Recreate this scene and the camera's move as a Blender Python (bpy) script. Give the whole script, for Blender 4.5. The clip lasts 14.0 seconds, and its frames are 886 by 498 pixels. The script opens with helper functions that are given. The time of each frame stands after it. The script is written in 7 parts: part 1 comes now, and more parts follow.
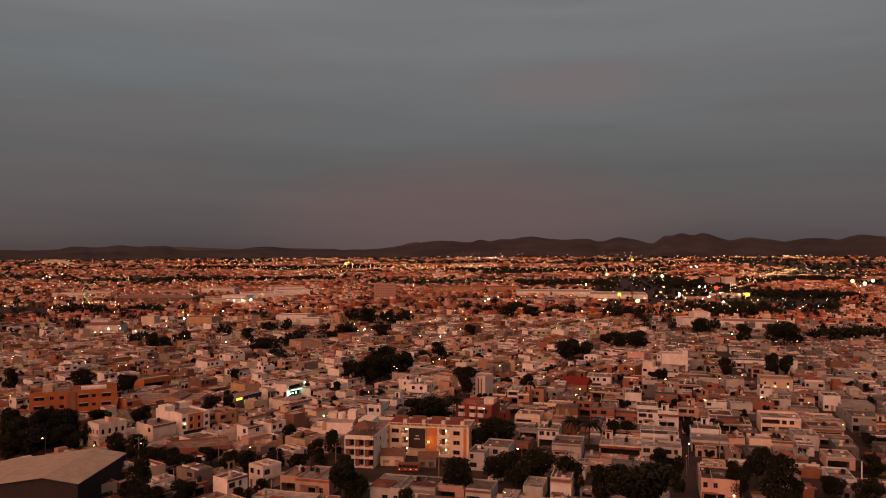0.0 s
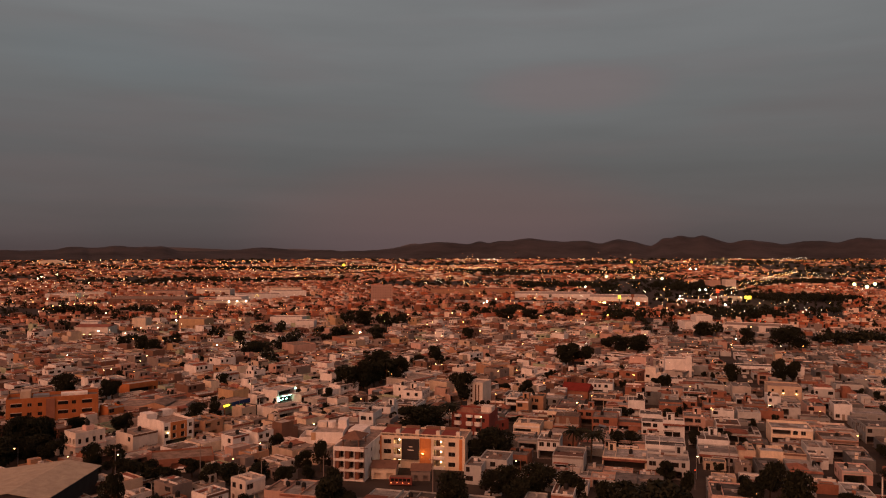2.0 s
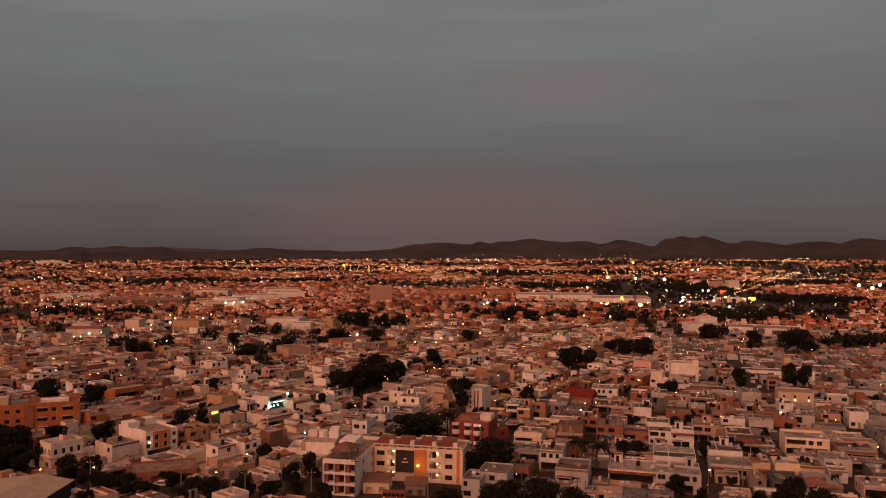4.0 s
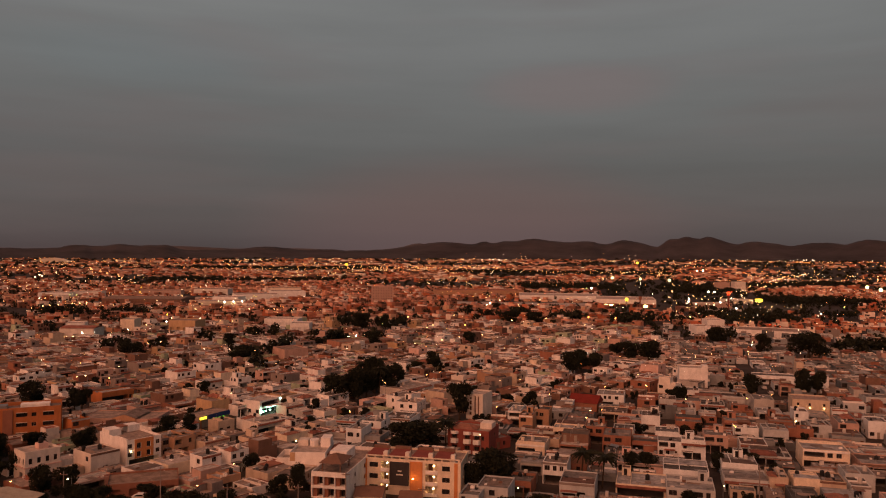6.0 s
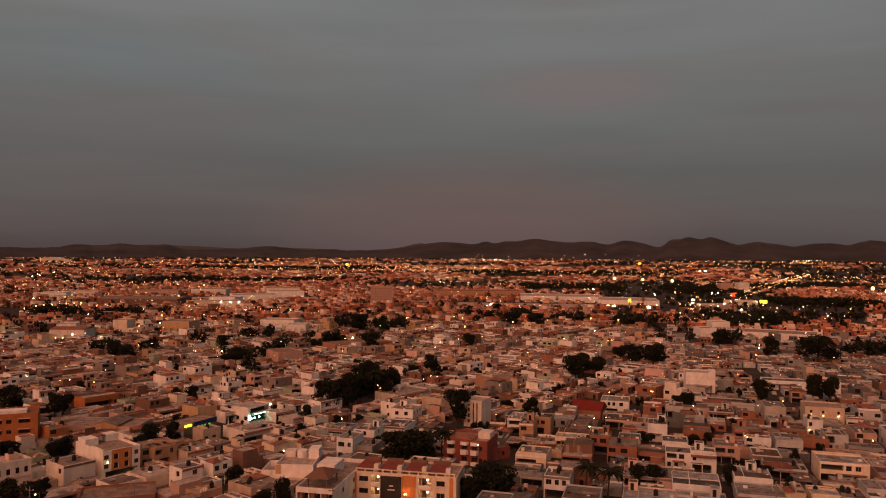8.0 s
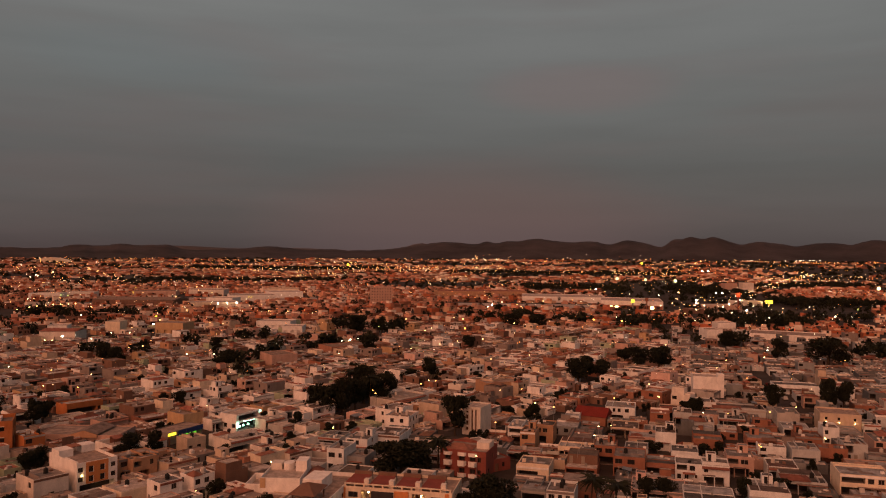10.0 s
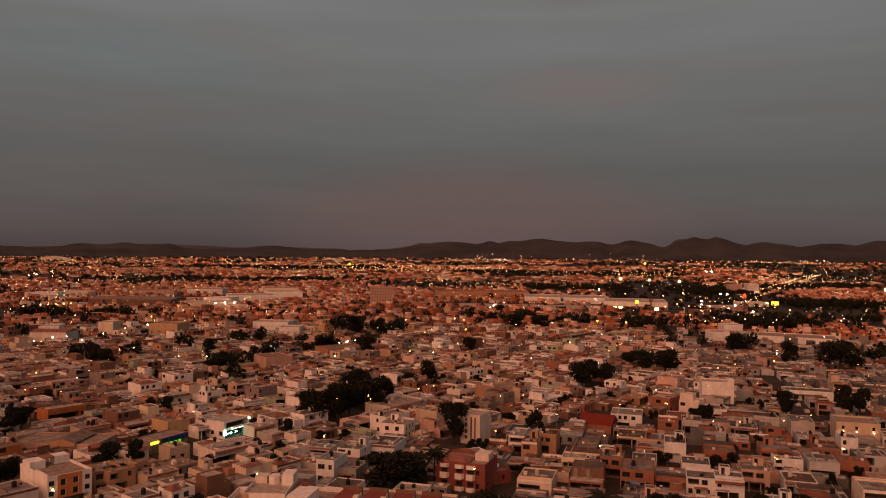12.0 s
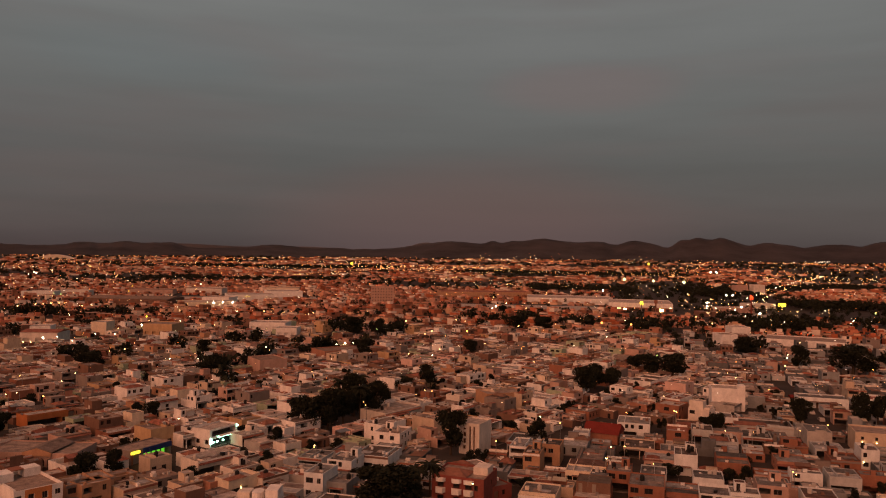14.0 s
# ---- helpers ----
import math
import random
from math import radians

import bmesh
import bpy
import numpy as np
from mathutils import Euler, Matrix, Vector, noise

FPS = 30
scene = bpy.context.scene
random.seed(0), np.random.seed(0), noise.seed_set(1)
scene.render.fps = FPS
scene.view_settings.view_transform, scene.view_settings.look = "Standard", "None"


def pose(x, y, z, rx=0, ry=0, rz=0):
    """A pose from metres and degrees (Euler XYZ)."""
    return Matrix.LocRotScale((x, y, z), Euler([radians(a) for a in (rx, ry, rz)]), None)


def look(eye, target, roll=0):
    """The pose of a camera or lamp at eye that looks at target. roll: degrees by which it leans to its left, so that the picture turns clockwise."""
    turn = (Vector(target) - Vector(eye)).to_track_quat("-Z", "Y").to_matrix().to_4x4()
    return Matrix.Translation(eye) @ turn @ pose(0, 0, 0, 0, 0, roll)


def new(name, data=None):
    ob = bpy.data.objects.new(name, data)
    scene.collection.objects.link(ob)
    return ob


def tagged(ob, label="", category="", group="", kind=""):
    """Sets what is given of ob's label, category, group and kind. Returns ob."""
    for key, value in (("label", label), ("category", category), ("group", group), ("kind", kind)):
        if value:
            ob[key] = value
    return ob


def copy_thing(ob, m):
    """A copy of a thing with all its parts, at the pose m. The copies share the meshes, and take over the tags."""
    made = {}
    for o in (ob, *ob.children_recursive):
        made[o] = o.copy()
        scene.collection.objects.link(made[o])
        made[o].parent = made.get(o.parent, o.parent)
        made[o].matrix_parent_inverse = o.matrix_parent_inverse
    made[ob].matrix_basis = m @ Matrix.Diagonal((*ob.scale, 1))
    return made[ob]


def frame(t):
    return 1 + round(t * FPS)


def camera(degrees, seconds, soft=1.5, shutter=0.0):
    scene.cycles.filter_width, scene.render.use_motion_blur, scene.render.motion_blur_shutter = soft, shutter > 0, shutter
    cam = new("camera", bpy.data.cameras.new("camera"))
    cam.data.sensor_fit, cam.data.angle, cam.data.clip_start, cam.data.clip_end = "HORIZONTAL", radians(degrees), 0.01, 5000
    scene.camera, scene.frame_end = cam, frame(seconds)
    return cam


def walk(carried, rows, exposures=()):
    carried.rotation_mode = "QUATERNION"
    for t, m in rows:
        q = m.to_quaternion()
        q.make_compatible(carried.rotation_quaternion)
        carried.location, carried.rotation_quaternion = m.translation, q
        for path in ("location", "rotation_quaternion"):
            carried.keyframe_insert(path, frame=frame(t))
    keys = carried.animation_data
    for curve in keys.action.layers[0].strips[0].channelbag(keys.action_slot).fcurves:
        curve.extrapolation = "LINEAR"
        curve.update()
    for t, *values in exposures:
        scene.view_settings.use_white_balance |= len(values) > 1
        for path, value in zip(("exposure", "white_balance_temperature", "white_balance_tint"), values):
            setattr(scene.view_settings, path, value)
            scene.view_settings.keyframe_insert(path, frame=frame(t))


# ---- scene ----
cam = camera(59.7, 14.0, 1.08)
PATH = [
    (0, (0.264, 0.127, 60.886), (-0.055, 2.101, 60.887), 0.1),
    (0.5, (0.054, 2.961, 60.875), (-0.264, 4.936, 60.878), 0.1),
    (1, (-0.16, 5.828, 60.854), (-0.477, 7.803, 60.858), 0.2),
    (1.5, (-0.382, 8.698, 60.828), (-0.699, 10.673, 60.833), 0.2),
    (2, (-0.629, 11.588, 60.785), (-0.945, 13.563, 60.79), 0.3),
    (2.5, (-0.848, 14.555, 60.749), (-1.165, 16.53, 60.755), 0.3),
    (3, (-1.026, 17.586, 60.741), (-1.342, 19.561, 60.747), 0.3),
    (5.5, (-1.809, 32.795, 60.73), (-2.135, 34.768, 60.736), 0.5),
    (6, (-1.883, 35.851, 60.739), (-2.211, 37.824, 60.744), 0.6),
    (6.5, (-1.926, 38.928, 60.749), (-2.256, 40.9, 60.753), 0.7),
    (7, (-2.028, 41.993, 60.755), (-2.358, 43.966, 60.76), 0.7),
    (7.5, (-2.189, 45.045, 60.755), (-2.52, 47.018, 60.759), 0.7),
    (8, (-2.344, 48.134, 60.74), (-2.676, 50.106, 60.745), 0.7),
    (10.5, (-3.089, 63.633, 60.539), (-3.427, 65.604, 60.544), 0.7),
    (11, (-3.268, 66.726, 60.546), (-3.608, 68.697, 60.551), 0.8),
    (11.5, (-3.41, 69.807, 60.55), (-3.751, 71.777, 60.554), 0.7),
    (12, (-3.527, 72.883, 60.562), (-3.87, 74.853, 60.566), 0.8),
    (12.5, (-3.642, 75.94, 60.583), (-3.986, 77.91, 60.587), 0.8),
    (13, (-3.778, 79.011, 60.606), (-4.125, 80.981, 60.609), 0.9),
    (13.5, (-3.943, 82.146, 60.636), (-4.291, 84.116, 60.639), 0.9),
    (14, (-4.177, 85.343, 60.653), (-4.528, 87.312, 60.656), 1.0),
]
EXPOSURES = [(0.0, 0.05, 6450, 10), (3.0, 0.05, 6600, 10), (7.0, 0.03, 6720, 9), (14.0, -0.06, 6780, 8)]
walk(cam, [(t, look(e, g, r)) for t, e, g, r in PATH], EXPOSURES)


# ---- world, sun, exposure ----
def sky_world():
    w = bpy.data.worlds.new("dusk_sky")
    scene.world = w
    w.use_nodes = True
    nt = w.node_tree
    N, L = nt.nodes, nt.links
    N.clear()
    tc = N.new("ShaderNodeTexCoord")
    sep = N.new("ShaderNodeSeparateXYZ")
    L.new(tc.outputs["Generated"], sep.inputs[0])
    # vertical gradient of the cloud deck
    ramp = N.new("ShaderNodeValToRGB")
    L.new(sep.outputs["Z"], ramp.inputs[0])
    stops = [(0.0, (0.068, 0.054, 0.055)), (0.023, (0.086, 0.075, 0.077)), (0.06, (0.097, 0.090, 0.095)),
             (0.107, (0.100, 0.101, 0.107)), (0.177, (0.128, 0.131, 0.136)), (0.295, (0.168, 0.173, 0.178)), (0.6, (0.10, 0.105, 0.115)), (1.0, (0.05, 0.055, 0.065))]
    el = ramp.color_ramp.elements
    while len(el) < len(stops):
        el.new(0.5)
    for e, (p, c) in zip(el, stops):
        e.position, e.color = p, (*c, 1)
    # long flat cloud streaks
    mp = N.new("ShaderNodeMapping")
    mp.inputs["Scale"].default_value = (2.4, 2.4, 21.0)
    L.new(tc.outputs["Generated"], mp.inputs[0])
    nz = N.new("ShaderNodeTexNoise")
    nz.inputs["Scale"].default_value, nz.inputs["Detail"].default_value, nz.inputs["Roughness"].default_value = 1.6, 5, 0.5
    L.new(mp.outputs[0], nz.inputs["Vector"])
    mr = N.new("ShaderNodeMapRange")
    for k, v in zip(("From Min", "From Max", "To Min", "To Max"), (0.3, 0.7, 0.945, 1.055)):
        mr.inputs[k].default_value = v
    L.new(nz.outputs["Fac"], mr.inputs[0])
    mul = N.new("ShaderNodeVectorMath")
    mul.operation = "SCALE"
    L.new(ramp.outputs[0], mul.inputs[0])
    L.new(mr.outputs[0], mul.inputs["Scale"])
    # rosy afterglow caught by some streaks
    nz2 = N.new("ShaderNodeTexNoise")
    nz2.inputs["Scale"].default_value, nz2.inputs["Detail"].default_value = 1.1, 4
    mp2 = N.new("ShaderNodeMapping")
    mp2.inputs["Location"].default_value = (3.1, 0.4, 1.7)
    mp2.inputs["Scale"].default_value = (2.25, 2.25, 16.0)
    L.new(tc.outputs["Generated"], mp2.inputs[0])
    L.new(mp2.outputs[0], nz2.inputs["Vector"])
    mr2 = N.new("ShaderNodeMapRange")
    for k, v in zip(("From Min", "From Max", "To Min", "To Max"), (0.5, 0.75, 0.0, 0.25)):
        mr2.inputs[k].default_value = v
    L.new(nz2.outputs["Fac"], mr2.inputs[0])
    mix = N.new("ShaderNodeMix")
    mix.data_type = "RGBA"
    L.new(mr2.outputs[0], mix.inputs["Factor"])
    L.new(mul.outputs[0], mix.inputs["A"])
    mix.inputs["B"].default_value = (0.150, 0.098, 0.100, 1)
    # a rosy bank low ahead, a small rosy streak higher up and a bluer gap to one side
    def bank(prev, x, wx, z, wz, colour, amount):
        sx, sz, parts = 1 / wx, 1 / wz, []
        for sock, c0, k in (("X", x, sx), ("Z", z, sz)):
            m1 = N.new("ShaderNodeMath")
            m1.operation = "SUBTRACT"
            L.new(sep.outputs[sock], m1.inputs[0])
            m1.inputs[1].default_value = c0
            m2 = N.new("ShaderNodeMath")
            m2.operation = "MULTIPLY"
            L.new(m1.outputs[0], m2.inputs[0])
            m2.inputs[1].default_value = k
            m3 = N.new("ShaderNodeMath")
            m3.operation = "POWER"
            ab = N.new("ShaderNodeMath")
            ab.operation = "ABSOLUTE"
            L.new(m2.outputs[0], ab.inputs[0])
            L.new(ab.outputs[0], m3.inputs[0])
            m3.inputs[1].default_value = 2.0
            parts.append(m3)
        sm = N.new("ShaderNodeMath")
        sm.operation = "ADD"
        L.new(parts[0].outputs[0], sm.inputs[0])
        L.new(parts[1].outputs[0], sm.inputs[1])
        fall = N.new("ShaderNodeMapRange")
        fall.interpolation_type = "SMOOTHSTEP"
        for key, v in zip(("From Min", "From Max", "To Min", "To Max"), (0.0, 1.0, amount, 0.0)):
            fall.inputs[key].default_value = v
        L.new(sm.outputs[0], fall.inputs[0])
        mod = N.new("ShaderNodeMath")
        mod.operation = "MULTIPLY"
        L.new(fall.outputs[0], mod.inputs[0])
        L.new(mr.outputs[0], mod.inputs[1])
        bl = N.new("ShaderNodeMix")
        bl.data_type = "RGBA"
        L.new(mod.outputs[0], bl.inputs["Factor"])
        L.new(prev, bl.inputs["A"])
        bl.inputs["B"].default_value = (*colour, 1)
        return bl.outputs["Result"]

    front = bank(mix.outputs["Result"], -0.135, 0.31, 0.027, 0.115, (0.130, 0.087, 0.089), 0.72)
    front = bank(front, 0.0, 0.15, 0.205, 0.038, (0.175, 0.130, 0.134), 0.5)
    front = bank(front, -0.5, 0.15, 0.226, 0.041, (0.130, 0.165, 0.180), 0.25)
    # the clear sky behind the deck, with the sun just down behind the camera
    sky = N.new("ShaderNodeTexSky")
    sky.sky_type, sky.sun_disc = "NISHITA", False
    sky.sun_elevation, sky.sun_rotation = radians(1.0), radians(SUN_TURN)
    sk = N.new("ShaderNodeVectorMath")
    sk.operation = "SCALE"
    sk.inputs["Scale"].default_value = 0.008
    L.new(sky.outputs[0], sk.inputs[0])
    add = N.new("ShaderNodeVectorMath")
    add.operation = "ADD"
    L.new(front, add.inputs[0])
    L.new(sk.outputs[0], add.inputs[1])
    bg = N.new("ShaderNodeBackground")
    L.new(add.outputs[0], bg.inputs["Color"])
    bg.inputs["Strength"].default_value = 1.0
    out = N.new("ShaderNodeOutputWorld")
    L.new(bg.outputs[0], out.inputs["Surface"])


SUN_TURN = 195.0
sky_world()
sun = new("sun", bpy.data.lights.new("sun", "SUN"))
sun.data.energy, sun.data.angle, sun.data.color = 2.6, radians(80), (1.0, 0.375, 0.195)
sun.matrix_world = look((-80, -190, 165), (0, 0, 0))

# ---- materials ----
def node_mat(name):
    m = bpy.data.materials.new(name)
    m.use_nodes = True
    return m, m.node_tree.nodes, m.node_tree.links, m.node_tree.nodes["Principled BSDF"]


def surface(name, colors, rough=0.85, grain=0.6, stain=0.24, scale=0.5, bump=0.25, vary="object", metal=0.0, streak=True):
    """Weathered surface; colors: one, or a palette chosen per object or per island."""
    m, N, L, b = node_mat(name)
    b.inputs["Roughness"].default_value, b.inputs["Metallic"].default_value = rough, metal
    b.inputs["Specular IOR Level"].default_value = 0.5 if metal else 0.12
    geo = N.new("ShaderNodeNewGeometry")
    if len(colors) > 1:
        ramp = N.new("ShaderNodeValToRGB")
        ramp.color_ramp.interpolation = "CONSTANT"
        el = ramp.color_ramp.elements
        while len(el) < len(colors):
            el.new(0.5)
        for i, c in enumerate(colors):
            el[i].position, el[i].color = i / len(colors), (*c, 1)
        if vary == "object":
            oi = N.new("ShaderNodeObjectInfo")
            L.new(oi.outputs["Random"], ramp.inputs[0])
        else:
            L.new(geo.outputs["Random Per Island"], ramp.inputs[0])
        base = ramp.outputs[0]
    else:
        rgb = N.new("ShaderNodeRGB")
        rgb.outputs[0].default_value = (*colors[0], 1)
        base = rgb.outputs[0]
    # large stains, stretched downwards on walls
    mp = N.new("ShaderNodeMapping")
    mp.inputs["Scale"].default_value = (1, 1, 0.55 if streak else 1)
    L.new(geo.outputs["Position"], mp.inputs[0])
    n1 = N.new("ShaderNodeTexNoise")
    n1.inputs["Scale"].default_value, n1.inputs["Detail"].default_value, n1.inputs["Roughness"].default_value = scale, 6, 0.65
    L.new(mp.outputs[0], n1.inputs["Vector"])
    r1 = N.new("ShaderNodeMapRange")
    for k, v in zip(("From Min", "From Max", "To Min", "To Max"), (0.35, 0.7, 1.05, 1 - stain)):
        r1.inputs[k].default_value = v
    L.new(n1.outputs["Fac"], r1.inputs[0])
    n2 = N.new("ShaderNodeTexNoise")
    n2.inputs["Scale"].default_value, n2.inputs["Detail"].default_value = 6.0, 4
    L.new(geo.outputs["Position"], n2.inputs["Vector"])
    r2 = N.new("ShaderNodeMapRange")
    for k, v in zip(("From Min", "From Max", "To Min", "To Max"), (0.3, 0.7, 1 - grain * 0.2, 1 + grain * 0.2)):
        r2.inputs[k].default_value = v
    L.new(n2.outputs["Fac"], r2.inputs[0])
    mm = N.new("ShaderNodeMath")
    mm.operation = "MULTIPLY"
    L.new(r1.outputs[0], mm.inputs[0])
    L.new(r2.outputs[0], mm.inputs[1])
    sc = N.new("ShaderNodeVectorMath")
    sc.operation = "SCALE"
    L.new(base, sc.inputs[0])
    L.new(mm.outputs[0], sc.inputs["Scale"])
    L.new(sc.outputs[0], b.inputs["Base Color"])
    bp = N.new("ShaderNodeBump")
    bp.inputs["Strength"].default_value, bp.inputs["Distance"].default_value = bump, 0.03
    L.new(n2.outputs["Fac"], bp.inputs["Height"])
    L.new(bp.outputs[0], b.inputs["Normal"])
    return m


def glow(name, color, strength, sampled=True):
    m, N, L, b = node_mat(name)
    b.inputs["Base Color"].default_value = (*color, 1)
    b.inputs["Emission Color"].default_value = (*color, 1)
    b.inputs["Emission Strength"].default_value = strength
    if not sampled:
        m.cycles.emission_sampling = "NONE"
    return m


WHITE, CREAM, PINK, TERRA = (0.80, 0.76, 0.72), (0.75, 0.63, 0.49), (0.64, 0.44, 0.38), (0.38, 0.19, 0.13)
OCHRE, GREY, BRICK, GREEN = (0.50, 0.34, 0.20), (0.42, 0.39, 0.36), (0.29, 0.13, 0.085), (0.38, 0.44, 0.31)
PALE, SAND, DUSTY, RED = (0.70, 0.63, 0.56), (0.54, 0.43, 0.33), (0.48, 0.32, 0.26), (0.17, 0.028, 0.022)
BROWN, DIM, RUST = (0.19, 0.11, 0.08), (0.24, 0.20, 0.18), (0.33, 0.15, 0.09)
WALLS = [WHITE, SAND, DIM, WHITE, BROWN, PALE, WHITE, DUSTY, RUST, PALE, WHITE, GREY, CREAM, BRICK, WHITE, DIM, PALE, BROWN, WHITE, SAND, PINK, WHITE, DIM, RUST]
ROOFS = [(0.46, 0.39, 0.35), (0.27, 0.22, 0.19), (0.54, 0.47, 0.42), (0.19, 0.15, 0.13), (0.50, 0.43, 0.38), (0.24, 0.10, 0.07), (0.38, 0.32, 0.28),
         (0.14, 0.11, 0.09), (0.45, 0.40, 0.36), (0.30, 0.25, 0.22)]
NW, NP, NG, ND = (0.70, 0.71, 0.70), (0.46, 0.47, 0.465), (0.27, 0.28, 0.28), (0.13, 0.135, 0.138)
DARKER = [NW, ND, NP, SAND, NG, BROWN, NW, NG, ND, NP, RUST, DIM, NG, NW, BRICK, ND, NP, BROWN, ND, CREAM, NG, NW]
